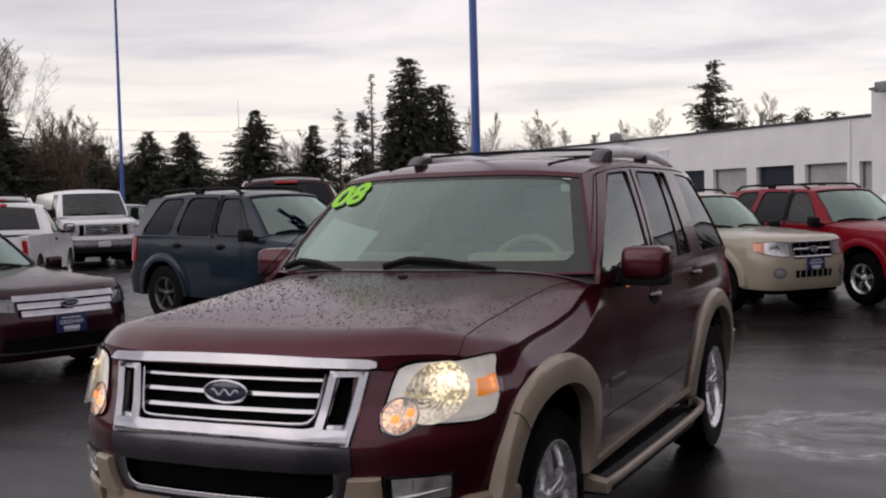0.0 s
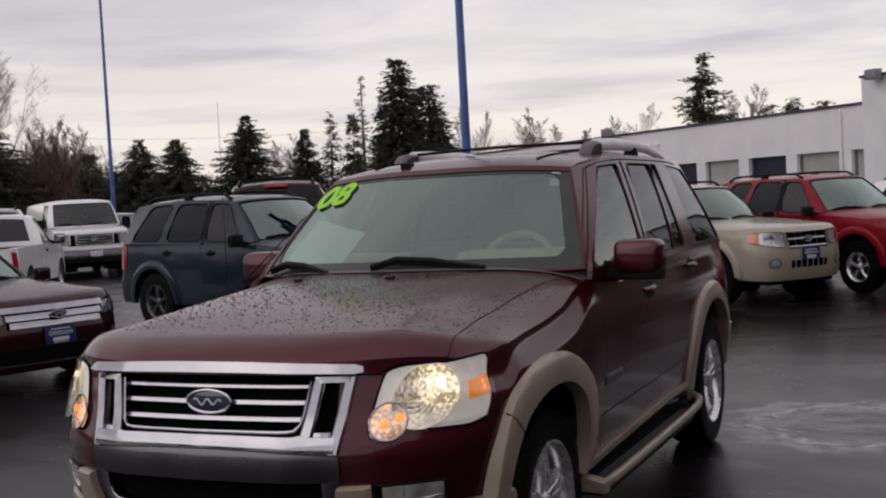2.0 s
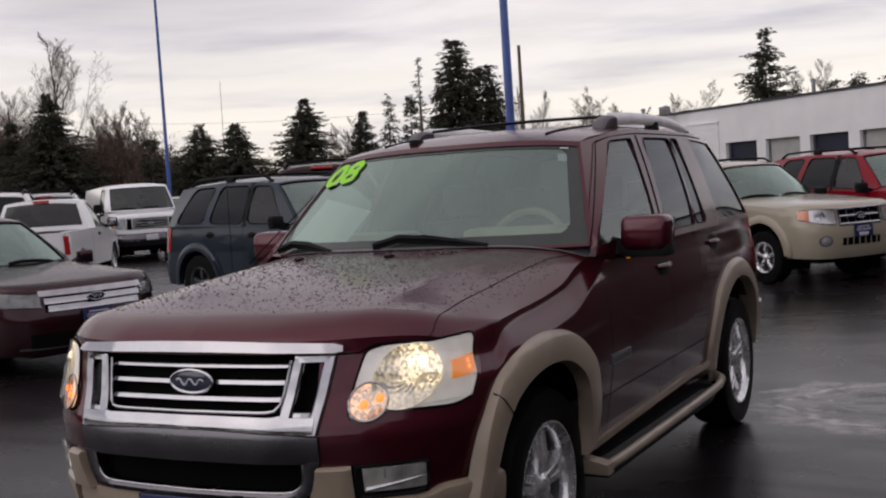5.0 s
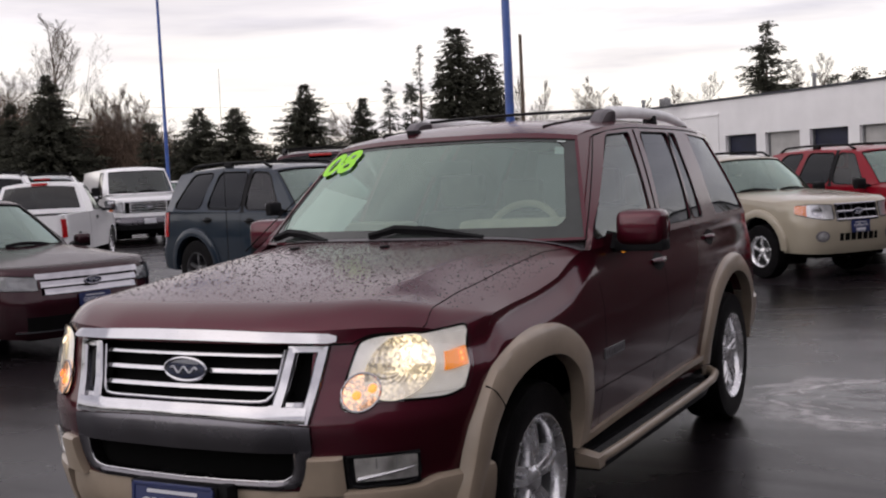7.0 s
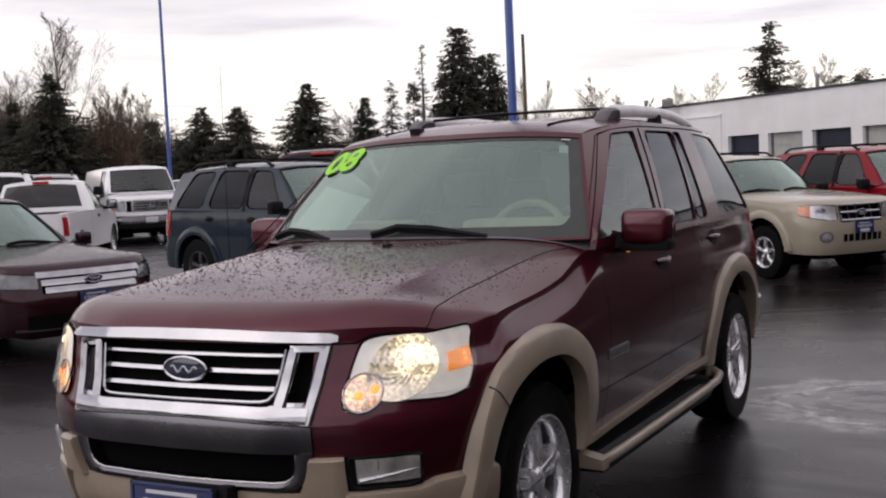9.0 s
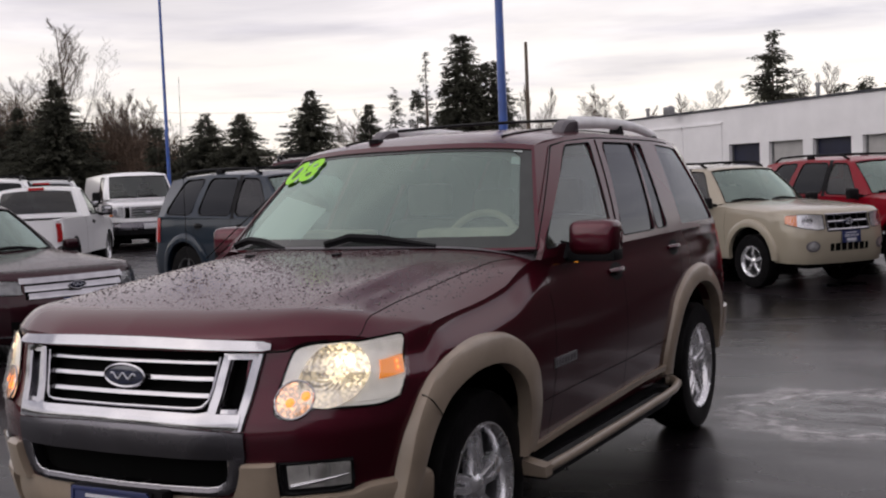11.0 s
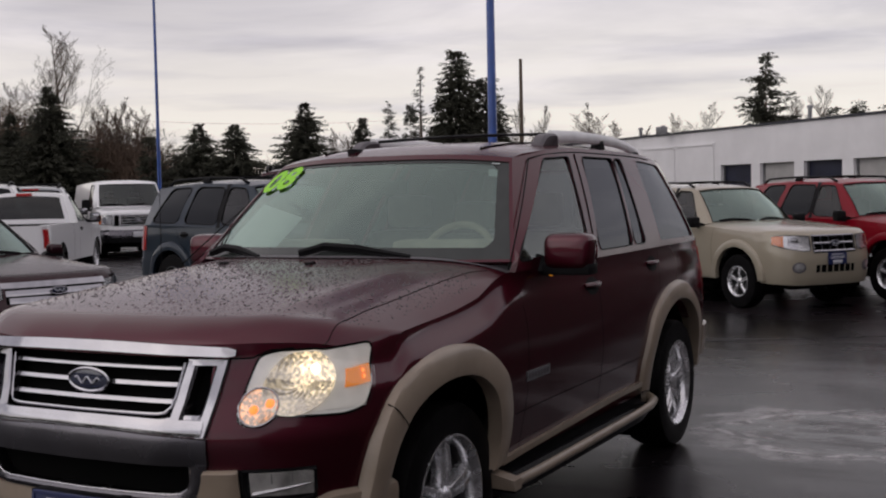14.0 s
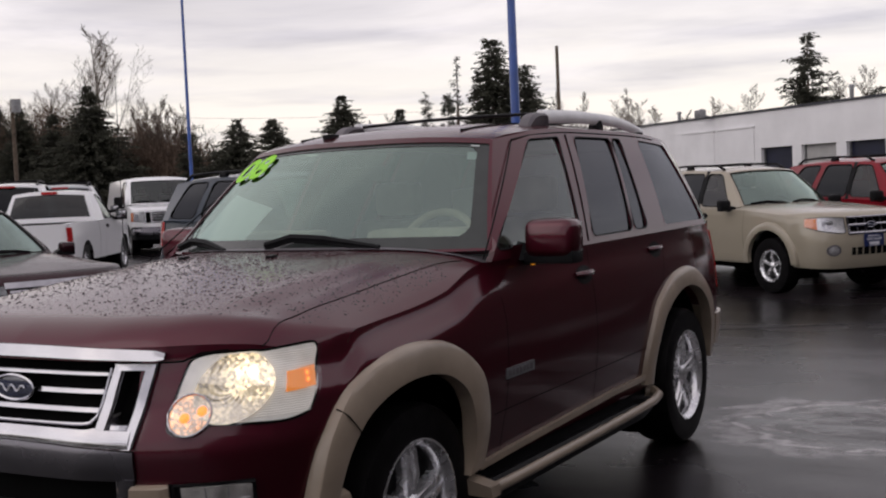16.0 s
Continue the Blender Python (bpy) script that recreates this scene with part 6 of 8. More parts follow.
# ---- other cars ----
def lamp_unit(car, S, u0, u1, low, high, side, amber=0.0, name="headlamp", lit=False):
    L = u1 - u0
    ks = np.linspace(0, 1, 13)
    grid = lambda a, b, q: [[(u0 + L * k, low(k) + (high(k) - low(k)) * r) for k in np.linspace(a, b, 9)] for r in q]
    bm = bmesh.new()
    S.patch(bm, grid(0, 1, (0, 0.5, 1)), 0.006, 0.012, side)
    lamp = part(name, bm, M["reflector"] if amber else M["smoked"], car, "clear headlamp" if amber else "smoked headlamp")
    bm = bmesh.new()
    um, zm = u0 + L * 0.45, (low(0.45) + high(0.45)) / 2
    S.disc(bm, um, zm, min(L * 0.28, 0.07), (high(0.45) - low(0.45)) * 0.40, 0.010, -0.004, side, n=18, rings=4)
    part("lamp_bowl", bm, M["chrome"] if amber else M["rim_dark"], lamp)
    if amber:
        bm = bmesh.new()
        S.patch(bm, grid(1 - amber, 1, (0.04, 0.5, 0.96)), 0.012, 0.008, side)
        part("side_marker", bm, M["amber_off"], lamp, "amber side marker")
    bm = bmesh.new()
    S.skin(bm, grid(0, 1, (0, 0.5, 1)), 0.016, side)
    part("lamp_lens", bm, M["lens"], lamp).visible_shadow = False
    bm = bmesh.new()
    edge = [(k, high(k)) for k in ks] + [(k, low(k)) for k in ks[::-1]]
    tube(bm, [S.at(u0 + L * k, z, 0.006, side) for k, z in edge + edge[:1]], 0.005, n=5)
    part("lamp_gap", bm, M["seam"], lamp)
    return lamp


def simple_inside(car, S, y0, y1, z, wheel_at, mat, width=0.66, seat_back=0.95):
    bm = bmesh.new()
    box(bm, -width, width, y0, y1, z - 0.55, z - 0.5)
    part("cabin_floor", bm, M["darkcabin"], car, smooth=False)
    bm = bmesh.new()
    box(bm, -width - 0.05, width + 0.05, y0 - 0.12, y0 + 0.30, z - 0.32, z + 0.01, bevel=0.05)
    part("dashboard", bm, M["dash"], car)
    for x in (-0.36, 0.36):
        seat(car, x, y0 + seat_back, z - 0.48, mat)
    steering_wheel(car, *wheel_at, M["plastic"], r=0.18)


escape_shape = Shape(
    front=[(0, -0.905), (0.4, -0.885), (0.6, -0.835), (0.72, -0.745), (0.80, -0.62), (0.845, -0.48), (0.865, -0.36)],
    width=[(-0.36, 0.865), (0, 0.88), (1.2, 0.89), (2.7, 0.88), (3.3, 0.85)],
    rear=[(0, 3.52), (0.5, 3.50), (0.70, 3.45), (0.80, 3.38), (0.845, 3.28)],
    crown=[(-0.91, 1.01), (-0.8, 1.04), (-0.5, 1.085), (0, 1.125), (0.5, 1.155), (0.8, 1.165)],
    drop=[(-0.91, 0.0), (-0.6, 0.04), (-0.2, 0.07), (0.6, 0.06)],
    belt=[(0.4, 1.08), (1.5, 1.10), (3.4, 1.14)],
    o_side=[(0.3, -0.01), (0.5, 0.015), (0.75, 0.025), (1.0, 0.012), (1.15, -0.005)],
    o_front=[(0.25, 0.0), (0.42, 0.05), (0.62, 0.065), (0.74, 0.05), (0.85, 0.02), (1.0, 0.0)],
    o_rear=[(0.3, 0.05), (0.62, 0.07), (0.72, 0.02), (1.15, 0.0)],
    bottom=[(-0.95, 0.30), (-0.4, 0.33), (0, 0.34), (3, 0.36), (3.6, 0.38)],
    cowl=0.52, bow=0.24, wheelbase=2.62, arch=0.448, hub=0.378, power=6.0, roll=0.05)


def build_escape(paint_, label, m, group, lower, plate=True, lift=0.0, rim="alloy"):
    car = thing("sport_utility_vehicle", label, "car", m, group)
    S = escape_shape
    S.shell([
        (None, None, lambda y, z, x: y < -0.7 and x < 0.35 and 0.755 < z < 0.965, ""),
        ("front_bumper", paint_, lambda y, z, x: y < -0.42 and z < 0.74, ""),
        ("front_door", paint_, lambda y, z, x: 0.55 < y < 1.60, "", 1), ("front_door", paint_, lambda y, z, x: 0.55 < y < 1.60, "", -1),
        ("rear_door", paint_, lambda y, z, x: 1.60 < y < 2.5, "", 1), ("rear_door", paint_, lambda y, z, x: 1.60 < y < 2.5, "", -1),
        ("fender", paint_, lambda y, z, x: y < 1.2, "", 1), ("fender", paint_, lambda y, z, x: y < 1.2, "", -1),
        ("rear_quarter", paint_, lambda y, z, x: True, ""),
    ], car, nz=24)
    bm = bmesh.new()
    S.bonnet(bm, n=22, m_=20)
    part("hood", bm, paint_, car)
    C = Cabin(
        base_front=lambda s: (s * 0.77, 0.46 + 0.30 * s * s, 1.125),
        base_side=lambda y: (0.862, S.belt(y)),
        base_rear=lambda s: (s * 0.82, 3.46 - 0.12 * s * s, 1.12),
        roof_front=lambda s: 1.20 + 0.09 * s * s,
        roof_side=smooth_table([(1.15, 0.585), (1.7, 0.62), (2.8, 0.615), (3.4, 0.58)]),
        roof_rear=lambda s: 3.34 - 0.06 * s * s,
        roof_z=[(1.18, 1.645), (1.5, 1.69), (2.3, 1.71), (3.0, 1.69), (3.4, 1.65)], roof_drop=0.05, trim=0.008, corner=0.085)
    C.build(
        [("f", 0, 0), ("f", 0.94, 0.94), ("f", 1, 1), ("s", 0.88, 1.36), ("s", 1.60, 1.64), ("s", 1.68, 1.72), ("s", 2.40, 2.30), ("s", 2.54, 2.42), ("s", 3.14, 2.86), ("r", 1, 1), ("r", 0.9, 0.9), ("r", 0, 0)],
        [("windscreen", M["ws"], 0.03, 0.95), None, None, ("door_window", M["car_side"], 0.06, 0.92), "black", ("rear_door_window", M["tint"], 0.06, 0.92), None, ("quarter_window", M["tint"], 0.06, 0.92), None, None, ("rear_window", M["tint"], 0.06, 0.92)],
        car, paint_, M["plastic"], paint_)
    for y in (0, 2.62):
        well(car, S, int(y > 1))
        for side in (1, -1):
            wheel(car, side * 0.775, y, 0.378 - lift, 0.378, 0.23, 0.212, 5, M[rim], twin=False, side=side)
        flare(car, S, int(y > 1), lower, -10, 190, 0.095, 0.036, name="wheel_arch_lip", clip=0.36)
    bm = bmesh.new()
    S.face(bm, [[(x * 0.36, 0.75) for x in np.linspace(-1, 1, 13)], [(x * 0.38, 0.97) for x in np.linspace(-1, 1, 13)]], -0.045, 0.01)
    grille = part("grille", bm, M["seam"], car, "black grille behind chrome bars")
    bm = bmesh.new()
    for z0, z1, hw in ((0.738, 0.776, 0.36), (0.945, 0.980, 0.372), (0.843, 0.881, 0.35)):
        S.across(bm, -hw, hw, z0, z1, 0.014, 0.03, rows=6, dome=0.010)
    for sx in (1, -1):
        a = [[(sx * 0.335, z), (sx * 0.374, z)] for z in np.linspace(0.745, 0.975, 5)]
        S.face(bm, a if sx > 0 else [r[::-1] for r in a], 0.010, 0.03)
    part("grille_surround", bm, M["chrome"], grille, "chrome grille surround")
    for sx in (-0.20, -0.068, 0.068, 0.20):
        bm = bmesh.new()
        S.face(bm, [[(sx - 0.007, z), (sx + 0.007, z)] for z in (0.765, 0.86, 0.955)], -0.008, 0.02)
        part("grille_slat", bm, M["chrome_dull"], grille)
    oval_badge(grille, S, 0, 0.862, 0.080, 0.036, 0.02)
    bm = bmesh.new()
    S.across(bm, -0.33, 0.33, 0.475, 0.575, 0.004, 0.01)
    intake = part("lower_intake", bm, M["seam"], car, "black lower air intake")
    for sx in np.linspace(-0.26, 0.26, 6):
        bm = bmesh.new()
        S.face(bm, [[(sx - 0.008, z), (sx + 0.008, z)] for z in (0.475, 0.575)], 0.008, 0.01)
        part("intake_slat", bm, lower, intake)
    for side in (1, -1):
        lamp_unit(car, S, S.ux(0.405), S.ux(0.80), smooth_table([(0, 0.775), (0.12, 0.765), (0.5, 0.79), (1, 0.855)]), smooth_table([(0, 0.965), (0.5, 0.978), (1, 0.965)]), side, amber=0.30)
        bm = bmesh.new()
        S.disc(bm, S.ux(0.58), 0.545, 0.095, 0.075, 0.004, 0.004, side, n=20, rings=3)
        fog = part("fog_lamp", bm, M["grey"], car, "round fog lamp")
        bm = bmesh.new()
        S.disc(bm, S.ux(0.58), 0.545, 0.066, 0.056, 0.010, 0.006, side, n=18, rings=3)
        part("fog_lens", bm, M["reflector"], fog)
        door_gap(car, S, [(0.52, 1.05), (0.55, 0.8), (0.52, 0.36)], side=side)
        door_gap(car, S, [(1.63, 1.10), (1.62, 0.8), (1.60, 0.37)], side=side)
        door_gap(car, S, [(2.52, 1.11), (2.42, 0.92), (2.16, 0.72), (2.12, 0.38)], side=side)
        handle(car, S, 1.44, 0.995, M["plastic"] if lower is paint_ else paint_, side, w=0.18)
        handle(car, S, 2.32, 1.01, M["plastic"] if lower is paint_ else paint_, side, w=0.18)
        mirror(car, M["plastic"], 0.90, 1.08, 0.80, 0.90, 1.09, 1.225, side, (0.84, 0.84, 1.12))
        bm = bmesh.new()
        S.patch(bm, [[(S.uy(3.22) + 0.20 * k, z) for k in np.linspace(0, 1, 6)] for z in (0.80, 0.96, 1.12)], 0.012, 0.016, side)
        part("tail_lamp", bm, M["redlens"], car, "red tail lamp")
        bm = bmesh.new()
        S.patch(bm, [[(S.uy(0.46 + 1.70 * k), z) for k in np.linspace(0, 1, 14)] for z in (0.37, 0.46)], 0.012, 0.02, side)
        part("sill_moulding", bm, lower, car)
        zr = lambda y: C.roof_at(0.84, y)
        bm = bmesh.new()
        tube(bm, [(side * 0.53, 1.42, zr(1.42))] + [(side * 0.535, y, zr(y) + 0.055) for y in np.linspace(1.56, 3.0, 8)] + [(side * 0.53, 3.14, zr(3.14))], [0.022] + [0.017] * 8 + [0.022], n=7)
        rail = part("roof_rail", bm, M["plastic"], car, "black roof rail")
        bm = bmesh.new()
        box(bm, side * 0.51, side * 0.56, 2.2, 2.34, zr(2.27) - 0.01, zr(2.27) + 0.05, bevel=0.01)
        part("rail_foot", bm, M["plastic"], rail)
    underbody(car, -0.80, 3.4)
    wiper(car, C, [(-0.10, 0.05), (0.1, 0.09), (0.35, 0.08), (0.6, 0.03)])
    wiper(car, C, [(-0.85, 0.05), (-0.6, 0.09), (-0.35, 0.06), (-0.2, 0.03)])
    for y in (1.75, 2.7):
        bm = bmesh.new()
        tube(bm, [(x, y, C.roof_at(0.84, y) + 0.058 + 0.01 * (1 - (x / 0.53) ** 2)) for x in np.linspace(-0.53, 0.53, 7)], 0.013, n=6)
        part("cross_bar", bm, M["plastic"], car)
    bm = bmesh.new()
    box(bm, -0.16, 0.16, 3.34, 3.40, 1.60, 1.64, bevel=0.01)
    part("brake_lamp", bm, M["redlens"], car, "red high brake lamp")
    simple_inside(car, S, 0.78, 3.2, 1.12, (0.36, 1.25, 1.08), M["darkcabin"])
    if plate:
        show_plate(car, pose(0, -0.995, 0.655, 88, 0, 0), 0.31, 0.155)
    return car


def parked(x, y, turn, size=1.0, lift=0.0):
    return pose(x, y, ground_z(x, y) + lift, 0, 0, turn) @ Matrix.Scale(size, 4)


row = "cars parked in a slanting row"
build_escape(M["gold"], "pale gold four-wheel drive parked beside a red one", parked(-0.57, 13.04, 52.9, lift=0.05), row, M["gold"], lift=0.05)
build_escape(M["red"], "bright red four-wheel drive with black roof rails", parked(1.26, 14.62, 50.6, 1.03, lift=0.05), row, M["red"], lift=0.05)
build_escape(M["white"], "white four-wheel drive at the end of the row", parked(3.55, 16.5, 50), row, M["white"], plate=False)
build_escape(M["blue"], "slate blue four-wheel drive with black roof rails", parked(-4.57, 7.97, 75.2), row, M["blue"], plate=False, rim="rim_dark")
build_escape(M["maroon_dark"], "large dark four-wheel drive with a red brake lamp", parked(-9.95, 14.8, 212.8, 1.13), row, M["maroon_dark"], plate=False)
build_escape(M["white"], "white four-wheel drive beyond the pickup truck", parked(-20.0, 15.8, 225, 1.15), row, M["white"], plate=False)
build_escape(M["silver"], "grey four-wheel drive beyond the pickup truck", parked(-20.2, 17.4, 225, 1.12), row, M["black"], plate=False)
build_escape(M["silver"], "silver four-wheel drive beyond the white van", parked(-24.7, 27.9, 53), row, M["silver"], plate=False)

fusion_shape = Shape(
    front=[(0, -1.00), (0.4, -0.97), (0.6, -0.90), (0.72, -0.80), (0.80, -0.67), (0.85, -0.50), (0.87, -0.38)],
    width=[(-0.38, 0.87), (0, 0.895), (1.4, 0.905), (2.9, 0.89), (3.6, 0.83)],
    rear=[(0, 3.82), (0.5, 3.79), (0.70, 3.73), (0.79, 3.66), (0.83, 3.56)],
    crown=[(-1.0, 0.83), (-0.85, 0.86), (-0.5, 0.905), (0, 0.95), (0.5, 0.985), (0.9, 1.0)],
    drop=[(-1.0, 0.0), (-0.6, 0.03), (-0.2, 0.07), (0.6, 0.06)],
    belt=[(0.4, 0.92), (1.5, 0.95), (3.8, 1.0)],
    o_side=[(0.2, -0.01), (0.4, 0.015), (0.65, 0.025), (0.85, 0.012), (1.0, -0.005)],
    o_front=[(0.15, 0.0), (0.30, 0.05), (0.50, 0.06), (0.62, 0.04), (0.75, 0.015), (0.83, 0.0)],
    o_rear=[(0.3, 0.05), (0.6, 0.06), (1.0, 0.0)],
    bottom=[(-1.0, 0.19), (-0.4, 0.22), (0, 0.22), (3, 0.24), (3.9, 0.26)],
    cowl=0.52, bow=0.26, wheelbase=2.728, arch=0.375, hub=0.325, power=5.0, roll=0.045)


def build_fusion():
    car = thing("sedan", "dark maroon sedan with a three-bar chrome grille", "car", pose(-6.46, 4.33, 0, 0, 0, 75.6))
    S, paint_ = fusion_shape, M["maroon_dark"]
    S.shell([
        (None, None, lambda y, z, x: y < -0.75 and x < 0.49 and 0.60 < z < 0.79, ""),
        ("front_bumper", paint_, lambda y, z, x: y < -0.45 and z < 0.62, ""),
        ("front_door", paint_, lambda y, z, x: 0.55 < y < 1.62, "", 1), ("front_door", paint_, lambda y, z, x: 0.55 < y < 1.62, "", -1),
        ("rear_door", paint_, lambda y, z, x: 1.62 < y < 2.5, "", 1), ("rear_door", paint_, lambda y, z, x: 1.62 < y < 2.5, "", -1),
        ("fender", paint_, lambda y, z, x: y < 1.2, "", 1), ("fender", paint_, lambda y, z, x: y < 1.2, "", -1),
        ("rear_quarter", paint_, lambda y, z, x: True, ""),
    ], car, nz=22)
    bm = bmesh.new()
    S.bonnet(bm, n=22, m_=20)
    part("hood", bm, paint_, car)
    C = Cabin(
        base_front=lambda s: (s * 0.76, 0.44 + 0.32 * s * s, 0.965),
        base_side=lambda y: (0.875, S.belt(y)),
        base_rear=lambda s: (s * 0.72, 3.18 - 0.12 * s * s, 1.0),
        roof_front=lambda s: 1.22 + 0.12 * s * s,
        roof_side=smooth_table([(1.2, 0.54), (1.7, 0.58), (2.6, 0.55)]),
        roof_rear=lambda s: 2.56 - 0.05 * s * s,
        roof_z=[(1.2, 1.44), (1.6, 1.495), (2.1, 1.50), (2.6, 1.45)], roof_drop=0.05, trim=0.008)
    C.build(
        [("f", 0, 0), ("f", 0.94, 0.94), ("f", 1, 1), ("s", 0.90, 1.42), ("s", 1.62, 1.66), ("s", 1.70, 1.72), ("s", 2.58, 2.36), ("r", 1, 1), ("r", 0.92, 0.92), ("r", 0, 0)],
        [("windscreen", M["ws"], 0.03, 0.95), None, None, ("door_window", M["car_side"], 0.06, 0.92), "black", ("rear_door_window", M["tint"], 0.06, 0.92), None, None, ("rear_window", M["tint"], 0.05, 0.93)],
        car, paint_, M["plastic"], paint_)
    bm = bmesh.new()
    sheet(bm, [[Vector((s * (0.88 - 0.06 * k), 2.75 + (S.rear(abs(s) * 0.83) - 2.75) * k, 0.985 + 0.03 * (1 - s * s))) for s in np.linspace(-1, 1, 13)] for k in np.linspace(0, 1, 8)])
    part("trunk_lid", bm, paint_, car)
    for y in (0, 2.728):
        well(car, S, int(y > 1))
        for side in (1, -1):
            wheel(car, side * 0.79, y, 0.325, 0.325, 0.22, 0.22, 5, M["alloy"], side=side)
    bm = bmesh.new()
    S.face(bm, [[(x * 0.47, 0.60) for x in np.linspace(-1, 1, 15)], [(x * 0.51, 0.79) for x in np.linspace(-1, 1, 15)]], -0.03, 0.01)
    grille = part("grille", bm, M["seam"], car, "black grille behind three broad chrome bars")
    for z, hw in ((0.623, 0.465), (0.692, 0.490), (0.765, 0.525)):
        bm = bmesh.new()
        S.across(bm, -hw, hw, z - 0.026, z + 0.026, 0.018, 0.03, rows=7, dome=0.004, lean=0.012)
        part("grille_bar", bm, M["chrome"], grille, "broad chrome bar")
    oval_badge(grille, S, 0, 0.695, 0.085, 0.036, 0.03)
    bm = bmesh.new()
    S.across(bm, -0.62, 0.62, 0.27, 0.40, 0.004, 0.01)
    part("lower_intake", bm, M["seam"], car)
    bm = bmesh.new()
    S.across(bm, -0.70, 0.70, 0.255, 0.270, 0.02, 0.02)
    part("bumper_strip", bm, M["chrome"], car, "thin chrome strip")
    for side in (1, -1):
        lamp_unit(car, S, S.ux(0.515), S.uy(-0.36), smooth_table([(0, 0.64), (0.4, 0.655), (1, 0.73)]), smooth_table([(0, 0.76), (0.5, 0.79), (1, 0.80)]), side)
        door_gap(car, S, [(0.50, 0.90), (0.54, 0.6), (0.50, 0.25)], side=side)
        door_gap(car, S, [(1.63, 0.95), (1.62, 0.6), (1.60, 0.26)], side=side)
        bm = bmesh.new()
        S.patch(bm, [[(S.ux(0.80) + 0.12 * k, z) for k in np.linspace(0, 1, 4)] for z in (0.44, 0.475)], 0.010, 0.012, side)
        part("side_marker", bm, M["amber_off"], car, "small amber side marker")
        handle(car, S, 1.45, 0.87, paint_, side, w=0.18)
        mirror(car, paint_, 0.90, 1.06, 0.74, 0.84, 0.94, 1.06, side, (0.84, 0.78, 0.96))
    underbody(car, -0.90, 3.7, 0.17)
    wiper(car, C, [(-0.10, 0.05), (0.1, 0.08), (0.35, 0.07), (0.6, 0.03)])
    simple_inside(car, S, 0.85, 2.9, 0.98, (0.36, 1.25, 0.95), M["darkcabin"])
    show_plate(car, pose(0, -1.075, 0.50, 88, 0, 0), 0.31, 0.155)


build_fusion()

van_shape = Shape(
    front=[(0, -0.82), (0.5, -0.80), (0.75, -0.74), (0.88, -0.62), (0.94, -0.46)],
    width=[(-0.46, 0.94), (0, 0.98), (1.5, 1.0), (4.3, 1.0), (4.7, 0.98)],
    rear=[(0, 4.85), (0.8, 4.82), (0.94, 4.76), (0.98, 4.66)],
    crown=[(-0.82, 1.24), (-0.7, 1.27), (-0.3, 1.32), (0.2, 1.36), (0.5, 1.38)],
    drop=[(-0.82, 0.0), (-0.5, 0.04), (0.3, 0.05)],
    belt=[(0.0, 1.32), (1.0, 1.32), (4.8, 1.34)],
    o_side=[(0.3, -0.01), (0.6, 0.015), (0.9, 0.02), (1.3, 0.0)],
    o_front=[(0.3, 0.08), (0.62, 0.10), (0.70, 0.03), (1.2, 0.0)],
    o_rear=[(0.3, 0.08), (0.62, 0.08), (0.7, 0.0), (1.3, 0.0)],
    bottom=[(-0.9, 0.40), (0, 0.42), (4.8, 0.42)],
    cowl=0.05, bow=0.18, wheelbase=3.5, arch=0.45, hub=0.37, power=7.0, roll=0.05)


